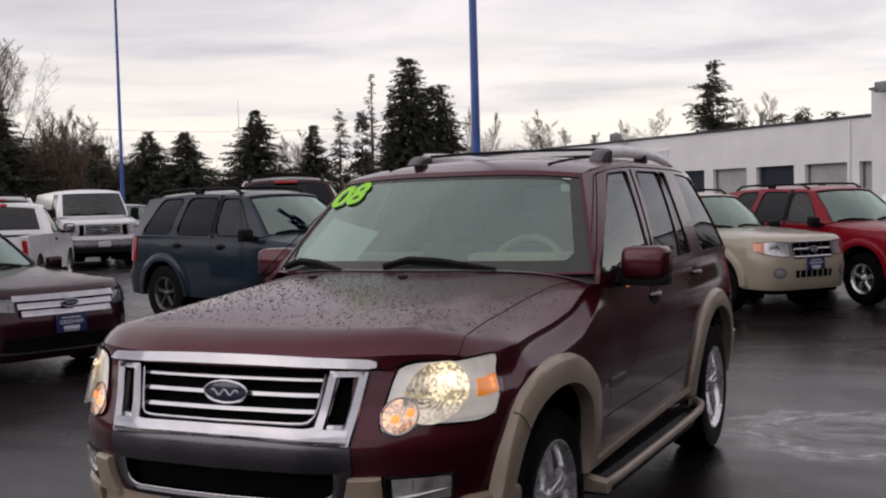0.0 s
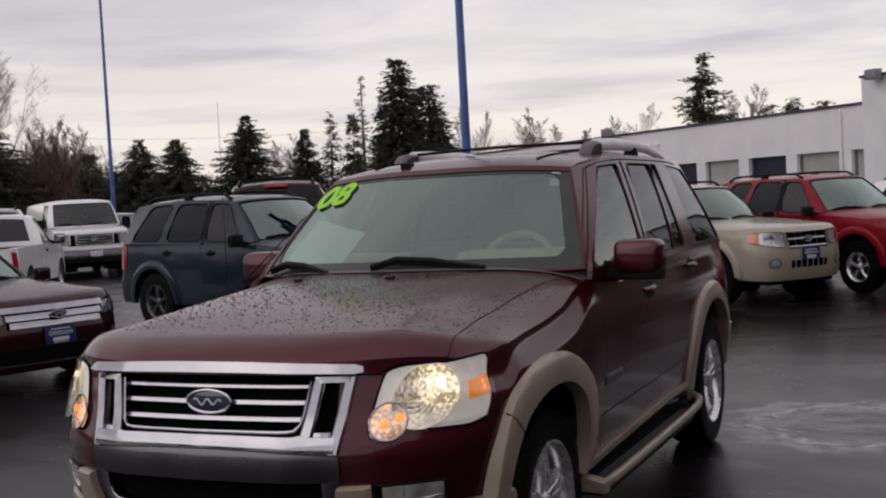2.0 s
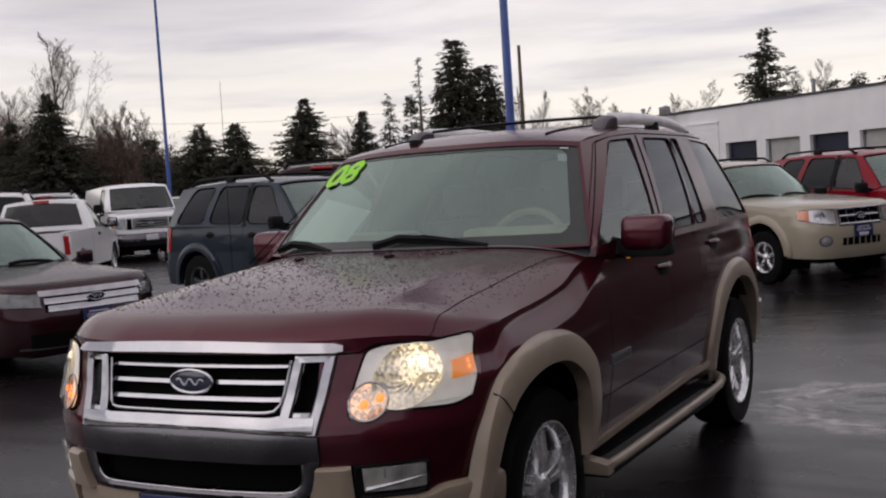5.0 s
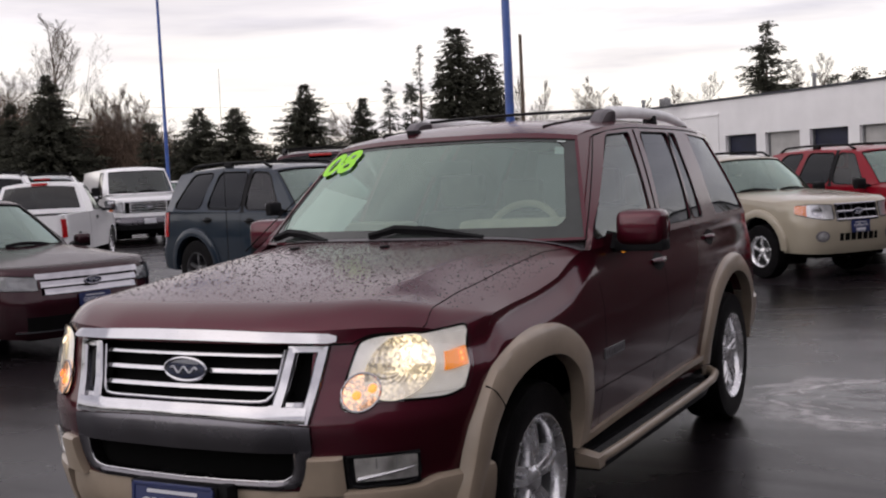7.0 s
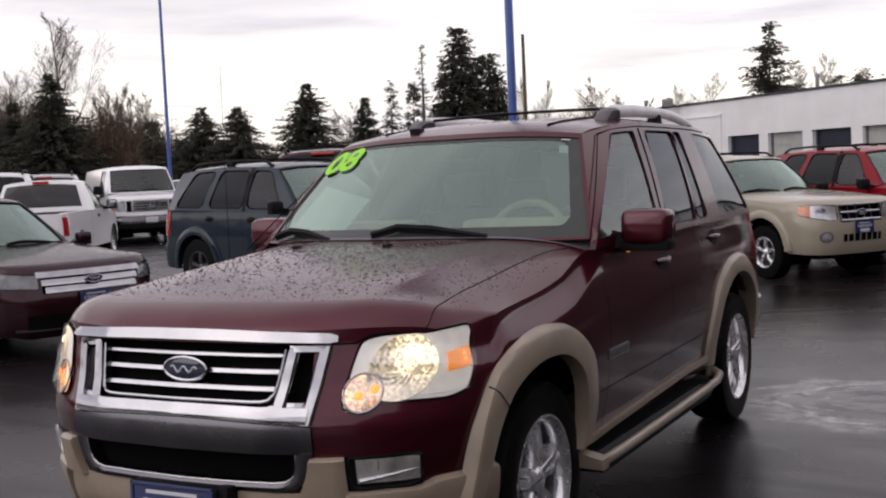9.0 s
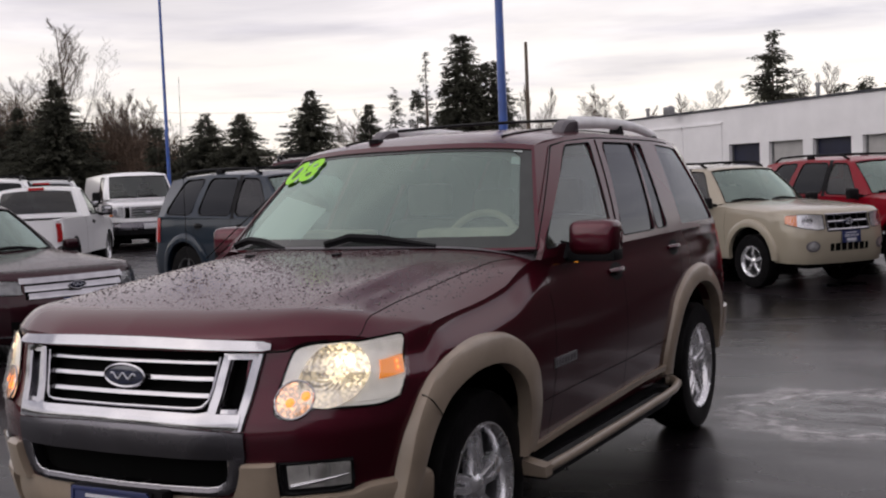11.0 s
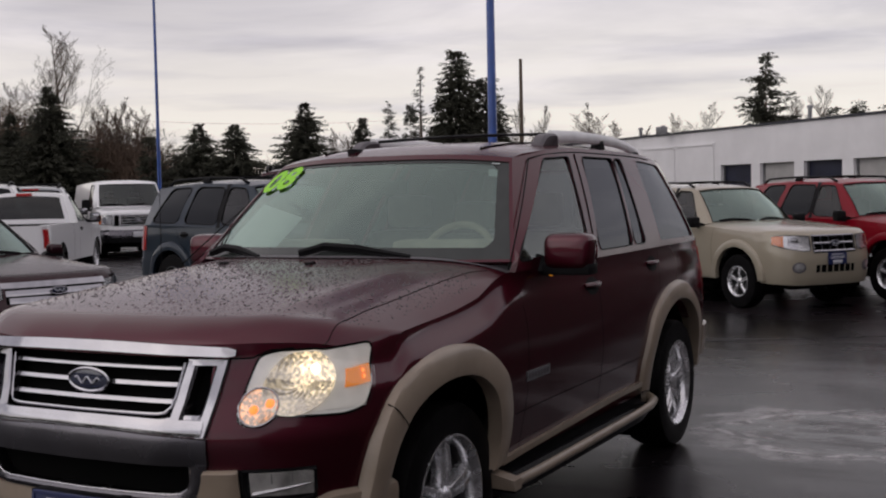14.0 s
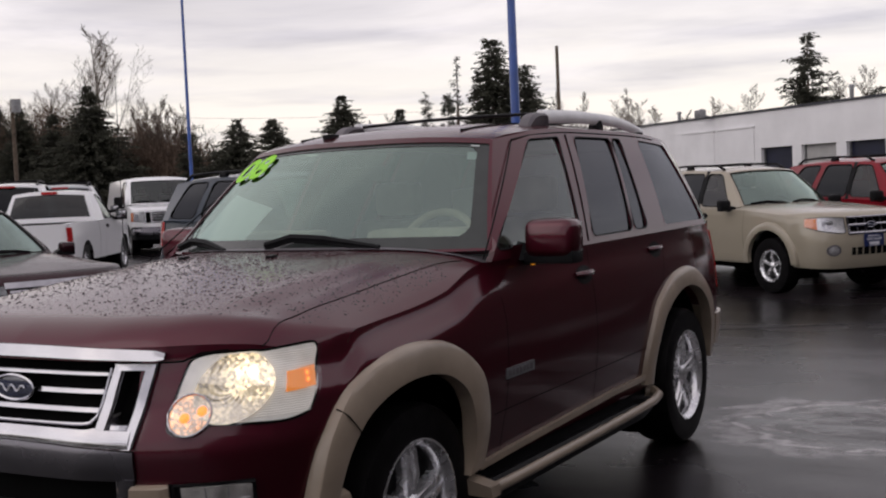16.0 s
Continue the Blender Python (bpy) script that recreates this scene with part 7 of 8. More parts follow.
def build_van():
    car = thing("cargo_van", "white cargo van with a chrome grille", "van", parked(-19.55, 20.1, 53.0))
    S, paint_ = van_shape, M["white"]
    S.shell([
        (None, None, lambda y, z, x: y < -0.6 and x < 0.66 and 0.86 < z < 1.16, ""),
        ("front_bumper", M["chrome_dull"], lambda y, z, x: y < -0.35 and 0.55 < z < 0.74, "chrome bumper"),
        ("front_valance", M["plastic"], lambda y, z, x: y < -0.35 and z <= 0.55, ""),
        ("front_door", paint_, lambda y, z, x: 0.45 < y < 1.45, "", 1), ("front_door", paint_, lambda y, z, x: 0.45 < y < 1.45, "", -1),
        ("body_side", paint_, lambda y, z, x: True, ""),
    ], car, nz=24)
    bm = bmesh.new()
    S.bonnet(bm, n=18, m_=14)
    part("hood", bm, paint_, car)
    C = Cabin(
        base_front=lambda s: (s * 0.90, -0.02 + 0.22 * s * s, 1.36),
        base_side=lambda y: (0.99, S.belt(y)),
        base_rear=lambda s: (s * 0.96, 4.78 - 0.05 * s * s, 1.33),
        roof_front=lambda s: 0.62 + 0.14 * s * s,
        roof_side=smooth_table([(0.6, 0.78), (1.2, 0.84), (4.7, 0.84)]),
        roof_rear=lambda s: 4.70,
        roof_z=[(0.6, 2.02), (0.9, 2.09), (2, 2.12), (4.7, 2.08)], roof_drop=0.06, trim=0.010)
    C.build(
        [("f", 0, 0), ("f", 0.94, 0.94), ("f", 1, 1), ("s", 0.55, 0.92), ("s", 1.38, 1.34), ("r", 1, 1), ("r", 0, 0)],
        [("windscreen", M["side"], 0.04, 0.93), None, None, ("door_window", M["car_side"], 0.05, 0.90), None, None],
        car, paint_, M["plastic"], paint_)
    for y in (0, 3.5):
        well(car, S, int(y > 1))
        for side in (1, -1):
            wheel(car, side * 0.84, y, 0.37, 0.37, 0.24, 0.21, 6, M["metal"], side=side)
    bm = bmesh.new()
    S.across(bm, -0.66, 0.66, 0.86, 1.16, -0.03, 0.01)
    grille = part("grille", bm, M["seam"], car, "dark grille with chrome bars")
    for z in (0.885, 0.955, 1.025, 1.095):
        bm = bmesh.new()
        S.across(bm, -0.50, 0.50, z - 0.015, z + 0.015, 0.008, 0.02, rows=3)
        part("grille_bar", bm, M["chrome"], grille)
    bm = bmesh.new()
    for sx in (1, -1):
        for a, b in ((0.46, 0.50), (0.62, 0.66)):
            rows = [[(sx * a, z), (sx * b, z)] for z in (0.86, 1.0, 1.16)]
            S.face(bm, rows if sx > 0 else [r[::-1] for r in rows], 0.012, 0.03)
    S.across(bm, -0.66, 0.66, 1.14, 1.17, 0.012, 0.03)
    part("grille_surround", bm, M["chrome"], grille)
    oval_badge(grille, S, 0, 1.01, 0.10, 0.042, 0.02)
    for side in (1, -1):
        lamp_unit(car, S, S.ux(0.67), S.uy(-0.44), smooth_table([(0, 0.88), (1, 0.90)]), smooth_table([(0, 1.14), (1, 1.14)]), side, amber=0.3)
        mirror(car, M["plastic"], 1.04, 1.26, 0.50, 0.62, 1.28, 1.58, side, (0.95, 0.56, 1.38))
        door_gap(car, S, [(0.45, 1.32), (0.45, 0.45)], side=side)
        door_gap(car, S, [(1.45, 1.32), (1.45, 0.45)], side=side)
        handle(car, S, 1.30, 1.10, M["plastic"], side)
    wiper(car, C, [(-0.10, 0.06), (0.1, 0.10), (0.35, 0.08), (0.6, 0.04)])
    wiper(car, C, [(-0.85, 0.06), (-0.6, 0.10), (-0.35, 0.08), (-0.2, 0.04)])
    underbody(car, -0.7, 4.7, 0.27, 0.66)
    simple_inside(car, S, 0.40, 2.2, 1.36, (0.42, 0.75, 1.30), M["darkcabin"], width=0.8)
    bm = bmesh.new()
    box(bm, -0.16, 0.16, -0.945, -0.93, 0.56, 0.70, bevel=0.004)
    part("number_plate", bm, M["letters"], car, "pale number plate")


build_van()

pickup_shape = Shape(
    front=[(0, -0.85), (0.5, -0.82), (0.7, -0.74), (0.80, -0.60), (0.85, -0.42)],
    width=[(-0.42, 0.85), (0, 0.87), (2.0, 0.88), (3.8, 0.87), (4.0, 0.86)],
    rear=[(0, 4.08), (0.7, 4.07), (0.82, 4.04), (0.86, 3.98)],
    crown=[(-0.85, 1.00), (-0.6, 1.04), (0, 1.08), (0.6, 1.12)],
    drop=[(-0.85, 0.0), (-0.5, 0.04), (0.6, 0.05)],
    belt=[(0.4, 1.08), (2.0, 1.09), (4.1, 1.09)],
    o_side=[(0.3, 0.0), (0.6, 0.015), (0.85, 0.02), (1.08, 0.0)],
    o_front=[(0.3, 0.06), (0.62, 0.08), (0.72, 0.02), (1.0, 0.0)],
    o_rear=[(0.3, 0.10), (0.55, 0.12), (0.62, 0.0), (1.1, 0.0)],
    bottom=[(-0.9, 0.38), (0, 0.42), (4.0, 0.44)],
    cowl=0.50, bow=0.2, wheelbase=3.0, arch=0.42, hub=0.36, power=7.0, roll=0.05)


def build_pickup():
    car = thing("pickup_truck", "white pickup truck with a dark rear window", "pickup", parked(-14.75, 12.7, 213.7))
    S, paint_ = pickup_shape, M["white"]
    S.shell([
        ("rear_bumper", M["chrome_dull"], lambda y, z, x: y > 3.95 and z < 0.62, ""),
        ("tailgate", paint_, lambda y, z, x: y > 4.0 and x < 0.74, ""),
        ("door", paint_, lambda y, z, x: 0.55 < y < 1.62, "", 1), ("door", paint_, lambda y, z, x: 0.55 < y < 1.62, "", -1),
        ("front_fender", paint_, lambda y, z, x: y <= 0.55, ""),
        ("cargo_bed", paint_, lambda y, z, x: True, ""),
    ], car, nz=20)
    bm = bmesh.new()
    S.bonnet(bm, n=16, m_=12)
    part("hood", bm, paint_, car)
    C = Cabin(
        base_front=lambda s: (s * 0.76, 0.46 + 0.22 * s * s, 1.10),
        base_side=lambda y: (0.86, S.belt(y)),
        base_rear=lambda s: (s * 0.82, 2.06 - 0.04 * s * s, 1.09),
        roof_front=lambda s: 1.10 + 0.08 * s * s,
        roof_side=smooth_table([(1.1, 0.62), (1.5, 0.66), (2.0, 0.66)]),
        roof_rear=lambda s: 1.92 - 0.04 * s * s,
        roof_z=[(1.1, 1.61), (1.4, 1.67), (1.95, 1.65)], roof_drop=0.05, trim=0.009)
    C.build(
        [("f", 0, 0), ("f", 0.94, 0.94), ("f", 1, 1), ("s", 0.86, 1.26), ("s", 1.55, 1.52), ("r", 1, 1), ("r", 0.9, 0.9), ("r", 0, 0)],
        [("windscreen", M["ws"], 0.03, 0.94), None, None, ("door_window", M["side"], 0.06, 0.90), None, None, ("rear_window", M["dark_glass"], 0.14, 0.88)],
        car, paint_, M["plastic"], paint_)
    bm = bmesh.new()
    box(bm, -0.14, 0.14, 1.90, 1.965, 1.59, 1.645, bevel=0.01)
    part("brake_lamp", bm, M["redlens"], car, "red high brake lamp")
    bm = bmesh.new()
    box(bm, -0.76, 0.76, 2.12, 4.0, 0.60, 0.66)
    part("bed_floor", bm, M["plastic"], car, smooth=False)
    for side in (1, -1):
        bm = bmesh.new()
        box(bm, side * 0.76, side * 0.865, 2.10, 4.04, 1.055, 1.098, bevel=0.012)
        part("bed_rail", bm, paint_, car)
        bm = bmesh.new()
        S.patch(bm, [[(S.uy(3.93) + 0.14 * k, z) for k in np.linspace(0, 1, 5)] for z in (0.72, 0.88, 1.03)], 0.010, 0.014, side)
        part("tail_lamp", bm, M["redlens"], car, "red tail lamp")
        mirror(car, M["plastic"], 0.92, 1.12, 0.76, 0.86, 1.10, 1.26, side, (0.84, 0.82, 1.12))
        handle(car, S, 1.45, 0.98, M["plastic"], side)
        door_gap(car, S, [(0.55, 1.08), (0.55, 0.44)], side=side)
        door_gap(car, S, [(1.62, 1.08), (1.62, 0.44)], side=side)
        door_gap(car, S, [(2.08, 1.08), (2.08, 0.46)], w=0.012, side=side)
    for y in (0, 3.0):
        well(car, S, int(y > 1))
        for side in (1, -1):
            wheel(car, side * 0.75, y, 0.36, 0.36, 0.22, 0.20, 5, M["alloy"], side=side)
    underbody(car, -0.7, 3.95, 0.30)
    simple_inside(car, S, 0.8, 2.0, 1.10, (0.34, 1.05, 1.04), M["darkcabin"], seat_back=0.62)


build_pickup()

# ---- workshop ----
WALL = pose(-8.82, 47.99, 0, 0, 0, -41.0)      # x runs along the wall towards the camera's side, y into the building
DOOR_H, STEP_ = 2.60, 3.0


def build_workshop():
    shop = thing("workshop", "long low white workshop with roll-up bay doors", "building", WALL)
    openings = [(-15.2, -12.9, 3.3)] + [(k * STEP_, k * STEP_ + 2.35, DOOR_H) for k in range(-1, 4)]
    openings[-1] = (9.0, 9.9, DOOR_H)
    h, x0, x1 = 4.25, -30.0, 9.9
    bm = bmesh.new()
    x = x0
    for a, b, top in openings:
        box(bm, x, a, 0, 0.35, 0, h)
        box(bm, a, b, 0, 0.35, top, h)
        x = b
    bmesh.ops.remove_doubles(bm, verts=bm.verts, dist=0.0005)
    part("wall", bm, M["stucco"], shop, smooth=False)
    for n, (a, b, top) in enumerate(openings):
        mat = M["navy"] if n in (1, 3) else M["shutter"]
        bm = bmesh.new()
        box(bm, a, b, 0.24, 0.27, 0, top)
        door = part("bay_door", bm, mat, shop, "navy roll-up bay door" if mat is M["navy"] else "pale roll-up bay door", smooth=False)
        for k in range(1, 5):
            bm = bmesh.new()
            box(bm, a + 0.03, b - 0.03, 0.22, 0.245, k * top / 5 - 0.025, k * top / 5 + 0.025)
            part("door_rib", bm, mat, door, smooth=False)
        for c in (a, b - 0.07):
            bm = bmesh.new()
            box(bm, c, c + 0.07, 0.16, 0.24, 0, top)
            part("door_track", bm, M["metal"], door, smooth=False)
    for a, b in ((-9.9, -6.9), (-6.5, -3.5)):
        bm = bmesh.new()
        box(bm, a, b, -0.05, 0.0, 0.0, 3.58)
        box(bm, a - 0.06, b + 0.06, -0.09, 0.0, 3.58, 3.66)
        part("closed_bay", bm, M["stucco"], shop, "walled-up bay, painted white", smooth=False)
    bm = bmesh.new()
    box(bm, x0, x1, -0.06, 14.0, h, h + 0.10)
    part("roof", bm, M["fascia"], shop, "dark flat roof edge", smooth=False)
    for a, b, c, d in ((x0, x0 + 0.3, 0.35, 14.0), (x0, x1 + 14, 13.7, 14.0)):
        bm = bmesh.new()
        box(bm, a, b, c, d, 0, h)
        part("end_wall", bm, M["stucco"], shop, smooth=False)
    # taller wing
    bm = bmesh.new()
    box(bm, 9.9, 24, -0.25, 13.0, 0, 5.2)
    wing = part("tall_wing", bm, M["stucco"], shop, "taller white wing", smooth=False)
    bm = bmesh.new()
    box(bm, 9.84, 24.06, -0.32, 13.1, 5.2, 5.28)
    part("parapet_cap", bm, M["fascia"], wing, smooth=False)
    for a, b, c, d in ((10.9, 13.4, 3.3, 4.1), (10.9, 13.4, 2.2, 3.15), (13.8, 16.3, 3.3, 4.1), (13.8, 16.3, 2.2, 3.15)):
        bm = bmesh.new()
        box(bm, a, b, -0.30, -0.25, c, d, bevel=0.01)
        part("wall_panel", bm, M["stucco"], wing, smooth=False)
    bm = bmesh.new()
    tube(bm, [(8.55, -0.06, 0.2), (8.55, -0.06, 4.0), (8.5, -0.02, 4.15)], 0.05, n=8)
    part("downpipe", bm, M["stucco"], shop, "white downpipe")
    for x, z, out in ((-7.0, 4.40, 0.5), (11.0, 5.15, 0.5)):
        bm = bmesh.new()
        tube(bm, [(x, 0.05, z - 0.15), (x, -out * 0.6, z - 0.05), (x - 0.1, -out, z)], 0.035, n=6)
        flood = part("floodlight", bm, M["metal"], shop, "grey floodlight on an arm")
        bm = bmesh.new()
        box(bm, x - 0.42, x + 0.12, -out - 0.28, -out + 0.08, z - 0.12, z + 0.26, bevel=0.04)
        part("lamp_head", bm, M["metal"], flood)
    for x, y, hh in ((-12.2, 1.2, 0.45), (-11.2, 2.0, 0.5), (1.9, 1.2, 0.55)):
        bm = bmesh.new()
        cyl(bm, (x, y, h + 0.1), (x, y, h + 0.1 + hh), 0.09, n=12)
        vent = part("roof_vent", bm, M["metal"], shop, "metal roof vent")
        bm = bmesh.new()
        cyl(bm, (x, y, h + 0.1 + hh), (x, y, h + 0.22 + hh), 0.15, 0.11, n=12)
        part("vent_cap", bm, M["metal"], vent)


build_workshop()


# ---- light poles ----
def light_pole(x, y, height, r, heads):
    pole = thing("light_pole", "tall blue light pole with box floodlights", "light pole", pose(x, y, 0), "blue light poles in the lot")
    bm = bmesh.new()
    cyl(bm, (0, 0, 0.6), (0, 0, height), r, r * 0.62, n=12)
    part("mast", bm, M["pole"], pole)
    bm = bmesh.new()
    cyl(bm, (0, 0, 0), (0, 0, 0.65), 0.30, 0.28, n=20)
    part("footing", bm, M["concrete"], pole, "round concrete footing")
    for k, a in enumerate(heads):
        c, s = math.cos(radians(a)), math.sin(radians(a))
        bm = bmesh.new()
        box(bm, 0.26, 0.98, -0.33, 0.33, height - 0.22, height + 0.26, bevel=0.03)
        box(bm, 0.0, 0.3, -0.06, 0.06, height - 0.02, height + 0.1)
        bm.transform(Matrix.Rotation(radians(a), 4, "Z"))
        part("floodlight", bm, M["pole"], pole, "blue box floodlight")


light_pole(-20.7, 22.5, 8.60, 0.060, (20, 110, 200, 290))
light_pole(-4.69, 12.0, 8.60, 0.074, (20, 110, 200, 290))


# ---- trees and distance ----
def tufts(bm, at, way, size, rng, n=3, flat=0.5):
    """A few thin blades of foliage about a place."""
    for _ in range(n):
        d = (way + Vector((rng.uniform(-0.7, 0.7), rng.uniform(-0.7, 0.7), rng.uniform(-0.45, 0.45)))).normalized()
        s = d.cross(Vector((rng.uniform(-1, 1), rng.uniform(-1, 1), rng.uniform(-1, 1)))).normalized() * size * rng.uniform(0.10, 0.26)
        a = at + Vector((rng.uniform(-1, 1), rng.uniform(-1, 1), rng.uniform(-1, 1))) * size * 0.35
        tip = a + d * size * rng.uniform(0.7, 1.3)
        bm.faces.new([bm.verts.new(p) for p in (a - s, a + s, tip)])


def conifer(x, y, height, radius, seed, mat, label, dense=1.0, start=0.06, column=0.0, ragged=0.3, droop=0.25, blade=0.55, lean=0.0):
    rng = random.Random(seed)
    tree = thing("conifer", label, "tree", pose(x, y, 0, 0, 0, rng.uniform(0, 360)), "trees behind the lot")
    bm = bmesh.new()
    tube(bm, [(0.05 * math.sin(k * 1.7) * height * 0.02, 0, height * k / 6) for k in range(7)], [0.02 * height * (1.05 - k / 6) + 0.01 for k in range(7)], n=7)
    part("trunk", bm, M["bark"], tree)
    bm = bmesh.new()
    levels = int(height * 3.2 * dense ** 0.5)
    for i in range(levels):
        v = min(0.99, start + (1 - start) * (i + rng.random() * 1.5) / levels)
        reach = radius * ((1 - v) ** (0.88 - 0.5 * column)) * (1.0 if column < 0.5 else min(1, 0.55 + v * 3))
        reach = max(reach, 0.06 * radius)
        for k in range(int(5 + 4 * dense)):
            a = rng.uniform(0, math.tau)
            v = min(0.995, max(start, v + rng.uniform(-1.3, 1.3) / levels))
            ln = reach * rng.uniform(1 - ragged * 1.6, 1 + ragged * 0.6)
            out = Vector((math.cos(a), math.sin(a), 0))
            lift = rng.uniform(-0.22, 0.22)
            n_t = max(2, int(ln / (blade * 0.42)))
            for q in range(1, n_t + 1):
                r = q / n_t
                p = out * ln * r + Vector((0, 0, v * height + ln * ((0.16 + lift) * r - droop * r * r)))
                tufts(bm, p, (out * 0.8 + Vector((0, 0, -0.15))).normalized(), blade * (1.1 - 0.4 * r) * (0.6 + 0.4 * (1 - v)), rng, n=4)
    part("crown", bm, mat, tree, smooth=False)
    return tree


def bare_tree(x, y, height, radius, seed, label, depth=4, stems=1, spread=0.7, fine=0.006, clear=0.2, ovoid=False):
    """Leaders that fork low, each with limbs along its length, each limb with branches, each branch with twigs that turn up."""
    rng = random.Random(seed)
    tree = thing("bare_tree", label, "tree", pose(x, y, 0), "trees behind the lot")
    trunk, twigs = bmesh.new(), bmesh.new()

    def grow(bm, p, d, ln, r, left, bare):
        line, way = [p], d
        n = 5 if left > 1 else 2
        for k in range(n):
            way = (way + Vector((rng.uniform(-1, 1), rng.uniform(-1, 1), rng.uniform(-0.3, 0.8))) * (0.05 if left == depth else 0.11) + Vector((0, 0, 0.05))).normalized()
            line.append(line[-1] + way * ln / n)
        tube(bm, line, [max(fine, r * (1 - 0.8 * k / n)) for k in range(n + 1)], n=5 if left > 2 else 3)
        if left == 0:
            return
        count = {4: 22, 3: 10, 2: 6, 1: 3}[left] if depth > 3 else {3: 16, 2: 12, 1: 9}[left]
        for k in range(count):
            f = bare + (1 - bare) * (k + rng.random()) / count
            at = f * n
            i = min(n - 1, int(at))
            start = line[i].lerp(line[i + 1], at - i)
            a = rng.uniform(0, math.tau)
            side = Vector((math.cos(a), math.sin(a), 0))
            nd = (d * (0.9 if ovoid and left > 2 else 0.75) + side * spread * rng.uniform(0.7, 1.2) + Vector((0, 0, 0.35))).normalized()
            grow(twigs, start, nd, ln * rng.uniform(0.34, 0.52) * ((1.35 - 1.25 * f if ovoid else 1.25 - 1.05 * f) if left == depth else (1.15 - 0.6 * f)), max(fine, r * 0.34 * (1.1 - 0.5 * f)), left - 1, 0.15)
    for s in range(stems):
        a = s * math.tau / stems + rng.uniform(-0.4, 0.4)
        lean = Vector((math.cos(a), math.sin(a), 0)) * (rng.uniform(0.12, 0.26) if stems > 1 else 0.03)
        grow(trunk, Vector((0.15 * math.cos(a), 0.15 * math.sin(a), 0)), (Vector((0, 0, 1)) + lean).normalized(), height * rng.uniform(0.72, 0.95), 0.0055 * height + 0.02, depth, clear)
    top = max(v.co.z for v in twigs.verts)
    wide = sorted(math.hypot(v.co.x, v.co.y) for v in twigs.verts)[int(len(twigs.verts) * 0.97)]
    m = Matrix.Diagonal((radius / wide, radius / wide, height / top, 1))
    trunk.transform(m); twigs.transform(m)
    part("trunk", trunk, M["bark"], tree)
    part("crown", twigs, M["twig"], tree, smooth=False)


FIR = "dark green fir tree, ragged in outline"
for n, (x, y, h, r) in enumerate(((-52.0, 75, 9.2, 2.5), (-59.0, 70, 7.6, 2.9), (-55.3, 70, 7.4, 2.6), (-49.5, 80, 8.1, 1.5), (-73.7, 68, 11.5, 3.2), (-80.6, 70, 9.6, 2.0), (-85.0, 70, 10.4, 2.2), (-90.5, 72, 11.0, 2.6))):
    conifer(x, y, h, r * 1.9, 20 + n, M["needle"], FIR, dense=2.9, ragged=0.34, blade=0.46, droop=0.20)
conifer(-62.4, 68, 7.0, 1.5, 41, M["needle"], "dark columnar cypress behind the lot", dense=1.3, column=0.8, ragged=0.15)
conifer(-45.9, 82, 9.3, 1.3, 42, M["needle"], "dark columnar cypress behind the lot", dense=1.2, column=0.6, ragged=0.15)
conifer(-48.1, 82, 9.6, 1.5, 43, M["needle2"], "thin grey-green pine behind the lot", dense=0.55, column=0.5, ragged=0.45, blade=0.5)
conifer(-43.8, 80, 12.1, 1.8, 44, M["needle2"], "thin see-through larch behind the lot", dense=0.35, ragged=0.5, blade=0.42, droop=0.1)
conifer(-43.3, 82.5, 11.0, 1.3, 45, M["needle2"], "thin see-through larch behind the lot", dense=0.32, ragged=0.5, blade=0.42, droop=0.1)
conifer(-37.9, 75, 12.4, 3.0, 46, M["needle"], "tall dense dark redwood", dense=2.0, column=0.75, ragged=0.15, blade=0.6)
conifer(-36.5, 77, 10.4, 3.2, 47, M["needle"], "dense dark rounded conifer", dense=1.9, column=0.9, ragged=0.18, blade=0.6)
conifer(-39.8, 76, 7.0, 1.8, 48, M["needle"], "dense dark rounded conifer", dense=1.5, column=0.9, ragged=0.2)
conifer(-16.7, 85, 11.6, 3.6, 49, M["needle"], "open ragged fir behind the workshop", dense=0.8, start=0.35, column=0.35, ragged=0.5, blade=0.6, droop=0.15)
for n, (x, h) in enumerate(((-13.4, 7.9), (-11.6, 8.6), (-9.4, 8.0), (-5.6, 7.5))):
    conifer(x, 95 + n, h, 1.9, 60 + n, M["needle"], "dark pine crown above the workshop roof", dense=0.8, start=0.4, column=0.9, ragged=0.4)

BARE = "bare winter tree with fine twigs"
bare_tree(-79.7, 75.5, 18.1, 4.3, 3, "tall bare poplar with upright twigs", stems=1, spread=0.8, clear=0.28, ovoid=True)
bare_tree(-73.4, 75, 10.5, 2.6, 5, BARE, stems=2, spread=0.9, clear=0.12, fine=0.009)
bare_tree(-71.0, 75, 10.1, 2.8, 15, BARE, stems=2, spread=1.0, clear=0.12, fine=0.009)
bare_tree(-76.0, 77, 11.2, 2.6, 6, BARE, depth=3, stems=3, spread=0.8)
bare_tree(-54.1, 85, 8.3, 2.0, 7, BARE, depth=3, stems=2, spread=0.7)
bare_tree(-38.1, 90, 9.7, 1.9, 8, BARE, depth=3, stems=2, spread=0.7)
bare_tree(-33.9, 95, 9.4, 3.4, 9, BARE, depth=3, stems=3, spread=0.9, clear=0.1)
bare_tree(-24.9, 95, 9.0, 2.6, 10, BARE, depth=3, stems=2, spread=1.0, clear=0.15)
bare_tree(-14.2, 88, 9.3, 2.4, 11, BARE, depth=3, stems=2, spread=0.8)
bare_tree(-28.5, 98, 7.4, 2.5, 12, BARE, depth=3, stems=2, spread=0.9)
bare_tree(-88.5, 76, 13.2, 4.5, 13, BARE, depth=3, stems=3, spread=0.8)


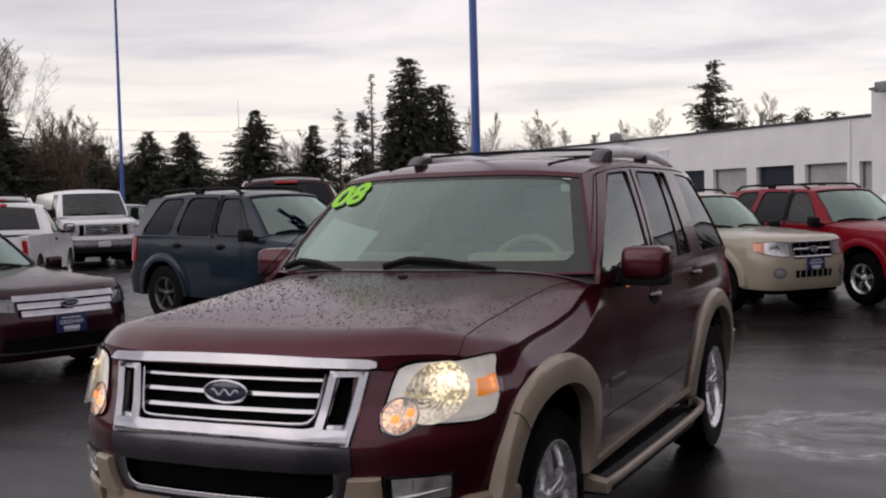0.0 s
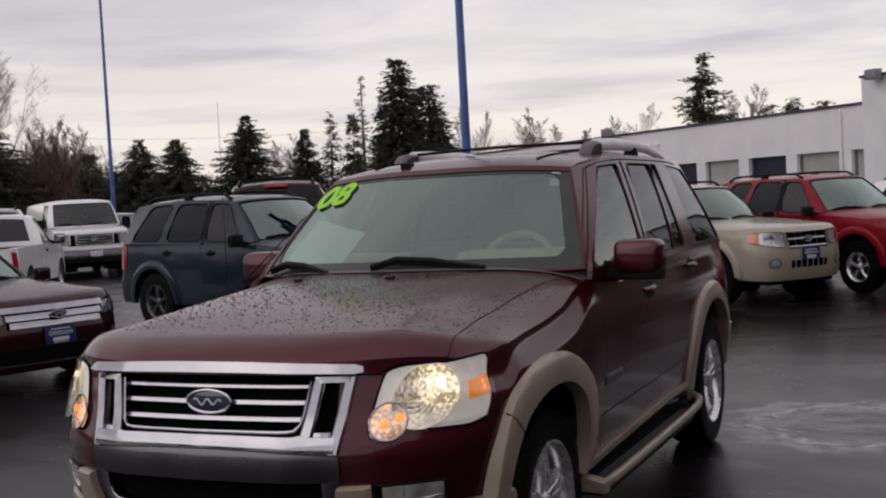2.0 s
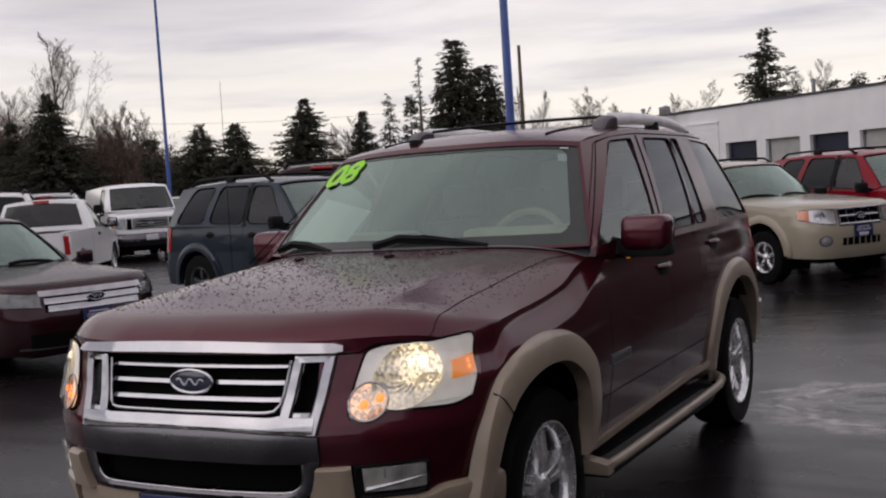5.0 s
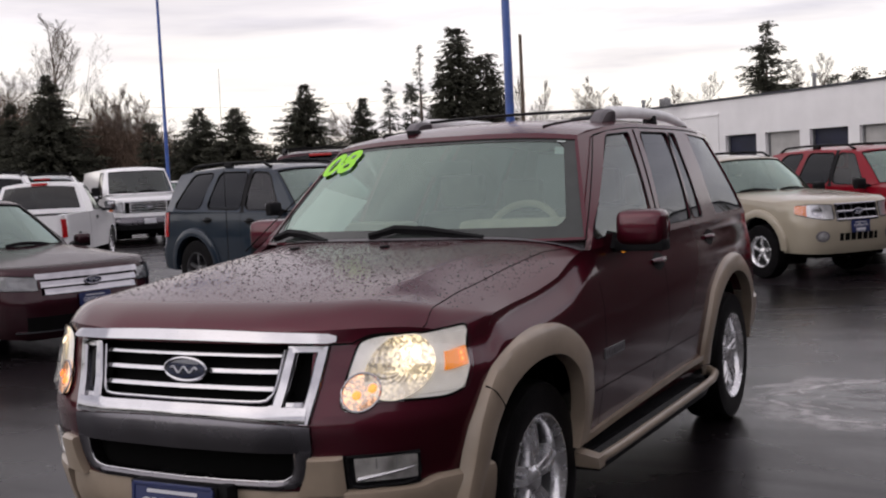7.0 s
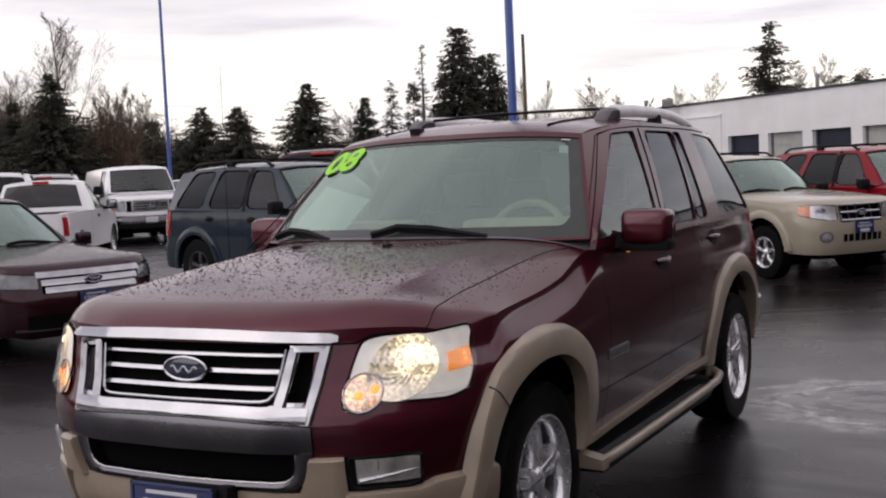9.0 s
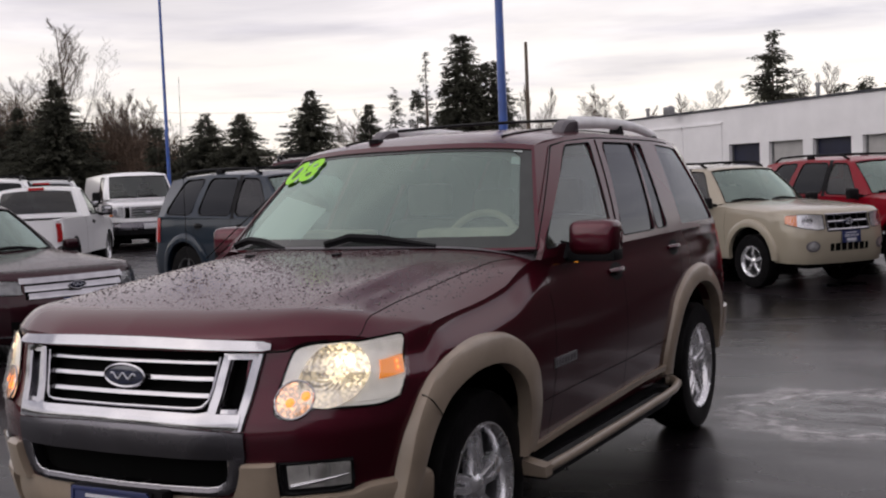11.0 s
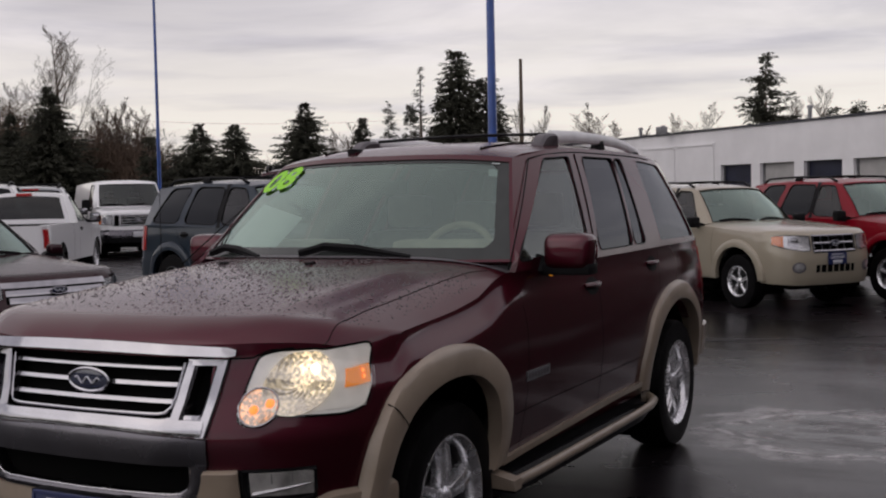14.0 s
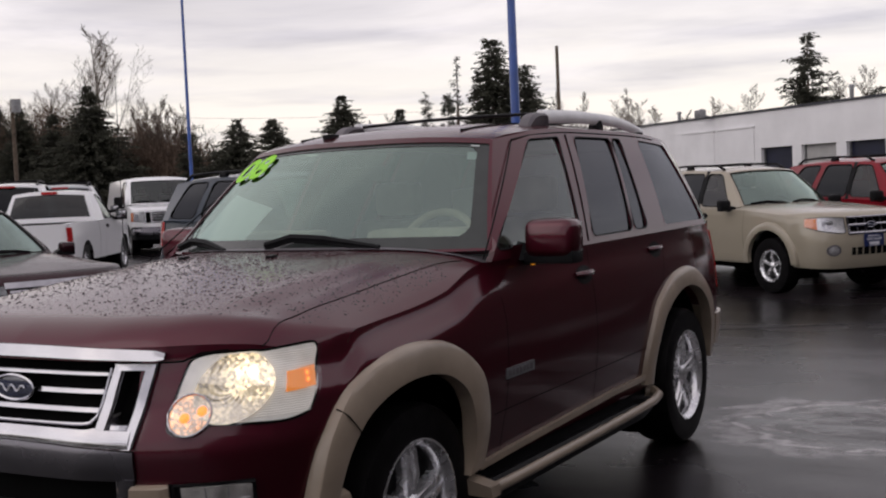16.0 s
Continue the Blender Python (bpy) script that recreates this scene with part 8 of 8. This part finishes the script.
def woods(name, label, path, height, seed, count, depth=6.0, mat="scrub", blade=0.9, thin=1.0):
    """A belt of winter scrub along a line: thin blades, thick at the foot and open at the top."""
    rng = np.random.default_rng(seed)
    pts = np.array(path, float)
    legs = np.hypot(*np.diff(pts[:, :2], axis=0).T)
    far = np.r_[0, np.cumsum(legs)]
    d = rng.uniform(0, far[-1], count)
    x = np.interp(d, far, pts[:, 0]) + rng.uniform(-depth, depth, count)
    y = np.interp(d, far, pts[:, 1]) + rng.uniform(0, depth, count)
    # crowns stand at uneven steps along the belt
    waves = sum(a * np.sin(d * f + seed * (k + 1.3)) for k, (a, f) in enumerate(((0.16, 0.21), (0.13, 0.55), (0.10, 1.13), (0.05, 2.7))))
    h = height * (0.72 + waves)
    z = h * rng.random(count) ** 1.25
    w = blade * rng.uniform(0.08, 0.3, count) * (1.25 - 0.9 * z / np.maximum(h, 0.1)) * thin
    ln = blade * rng.uniform(0.5, 1.6, count)
    o = np.stack([x, y, z], 1)
    lean = np.stack([rng.normal(0, 0.75, count), rng.normal(0, 0.75, count), np.ones(count)], 1)
    lean /= np.linalg.norm(lean, axis=1)[:, None]
    s = np.stack([rng.uniform(-1, 1, count), rng.uniform(-1, 1, count), rng.uniform(-0.2, 0.2, count)], 1)
    s *= (w / np.linalg.norm(s, axis=1))[:, None]
    vs = np.stack([o - s, o + s, o + lean * ln[:, None]], 1).reshape(-1, 3)
    me = bpy.data.meshes.new(name)
    me.from_pydata(vs.tolist(), [], np.arange(3 * count).reshape(-1, 3).tolist())
    me.materials.append(M[mat])
    return tagged(new(name, me), label, "woodland", kind="stuff")


woods("woodland", "brown winter scrub along the edge of the lot", [(-120, 66, 0), (-82, 72, 0), (-72, 72, 0)], 10.0, 1, 330000, 6.0, "scrub", 0.7, 0.42)
woods("woodland", "brown winter scrub and hedges behind the lot", [(-64, 76, 0), (-48, 84, 0), (-34, 88, 0), (-16, 96, 0)], 5.8, 2, 90000, 5.0, "scrub", 0.6, 0.35)
woods("woodland", "dark evergreen thicket at the edge of the lot", [(-125, 74, 0), (-90, 78, 0), (-68, 80, 0)], 8.0, 3, 60000, 4.0, "needle", 0.6, 0.7)
# this belt is out of view, added to darken what paint and ground mirror
woods("woodland", "unseen dark evergreen belt added to darken reflections", [(4, 34, 0), (18, 30, 0), (30, 16, 0), (32, -10, 0)], 4.2, 5, 50000, 1.5, "needle", 0.9, 1.5)
# the trees are carried on round the unseen sides, added as dark reflections
woods("woodland", "dark trees added round the unseen sides for reflections", [(34, 60, 0), (34, 30, 0), (36, 0, 0), (44, -40, 0), (30, -66, 0), (-20, -74, 0), (-70, -60, 0), (-104, -10, 0), (-112, 40, 0), (-122, 68, 0)], 9.0, 4, 16000, 5.0, "needle", 2.4)

# hill far off
bm = bmesh.new()
sheet(bm, [[Vector((-760 + 26 * i, 400 + 16 * j, 36 * max(0, 1 - ((i - 8) / 9.5) ** 2) * math.sin(math.pi * j / 5) * (1 + 0.08 * math.sin(i * 2.1)) - 1)) for i in range(18)] for j in range(6)])
tagged(link("hill", bm, M["needle"]), "dark wooded hill in the distance", "hill", kind="structure")


def utility_pole(x, y, height, box_at=None):
    pole = thing("utility_pole", "weathered wooden utility pole", "pole", pose(x, y, 0), "utility poles")
    bm = bmesh.new()
    cyl(bm, (0, 0, 0), (0, 0, height), 0.16, 0.11, n=10)
    part("mast", bm, M["wood"], pole)
    if box_at:
        bm = bmesh.new()
        cyl(bm, (0.35, 0, box_at - 0.45), (0.35, 0, box_at + 0.35), 0.30, n=14)
        part("transformer", bm, M["metal"], pole, "grey pole transformer")


utility_pole(-30.2, 70, 10.8)
utility_pole(-55.6, 45, 7.9, 7.6)
for a, b in (((-55.6, 45, 7.4), (-30.2, 70, 7.3)), ((-90, 20, 8), (-55.6, 45, 7.4))):
    a, b = Vector(a), Vector(b)
    bm = bmesh.new()
    tube(bm, [a.lerp(b, k / 12) - Vector((0, 0, 1.0 * 4 * (k / 12) * (1 - k / 12))) for k in range(13)], 0.008, n=4)
    tagged(link("overhead_wire", bm, M["plastic"]), "thin dark overhead wire between poles", "cable")
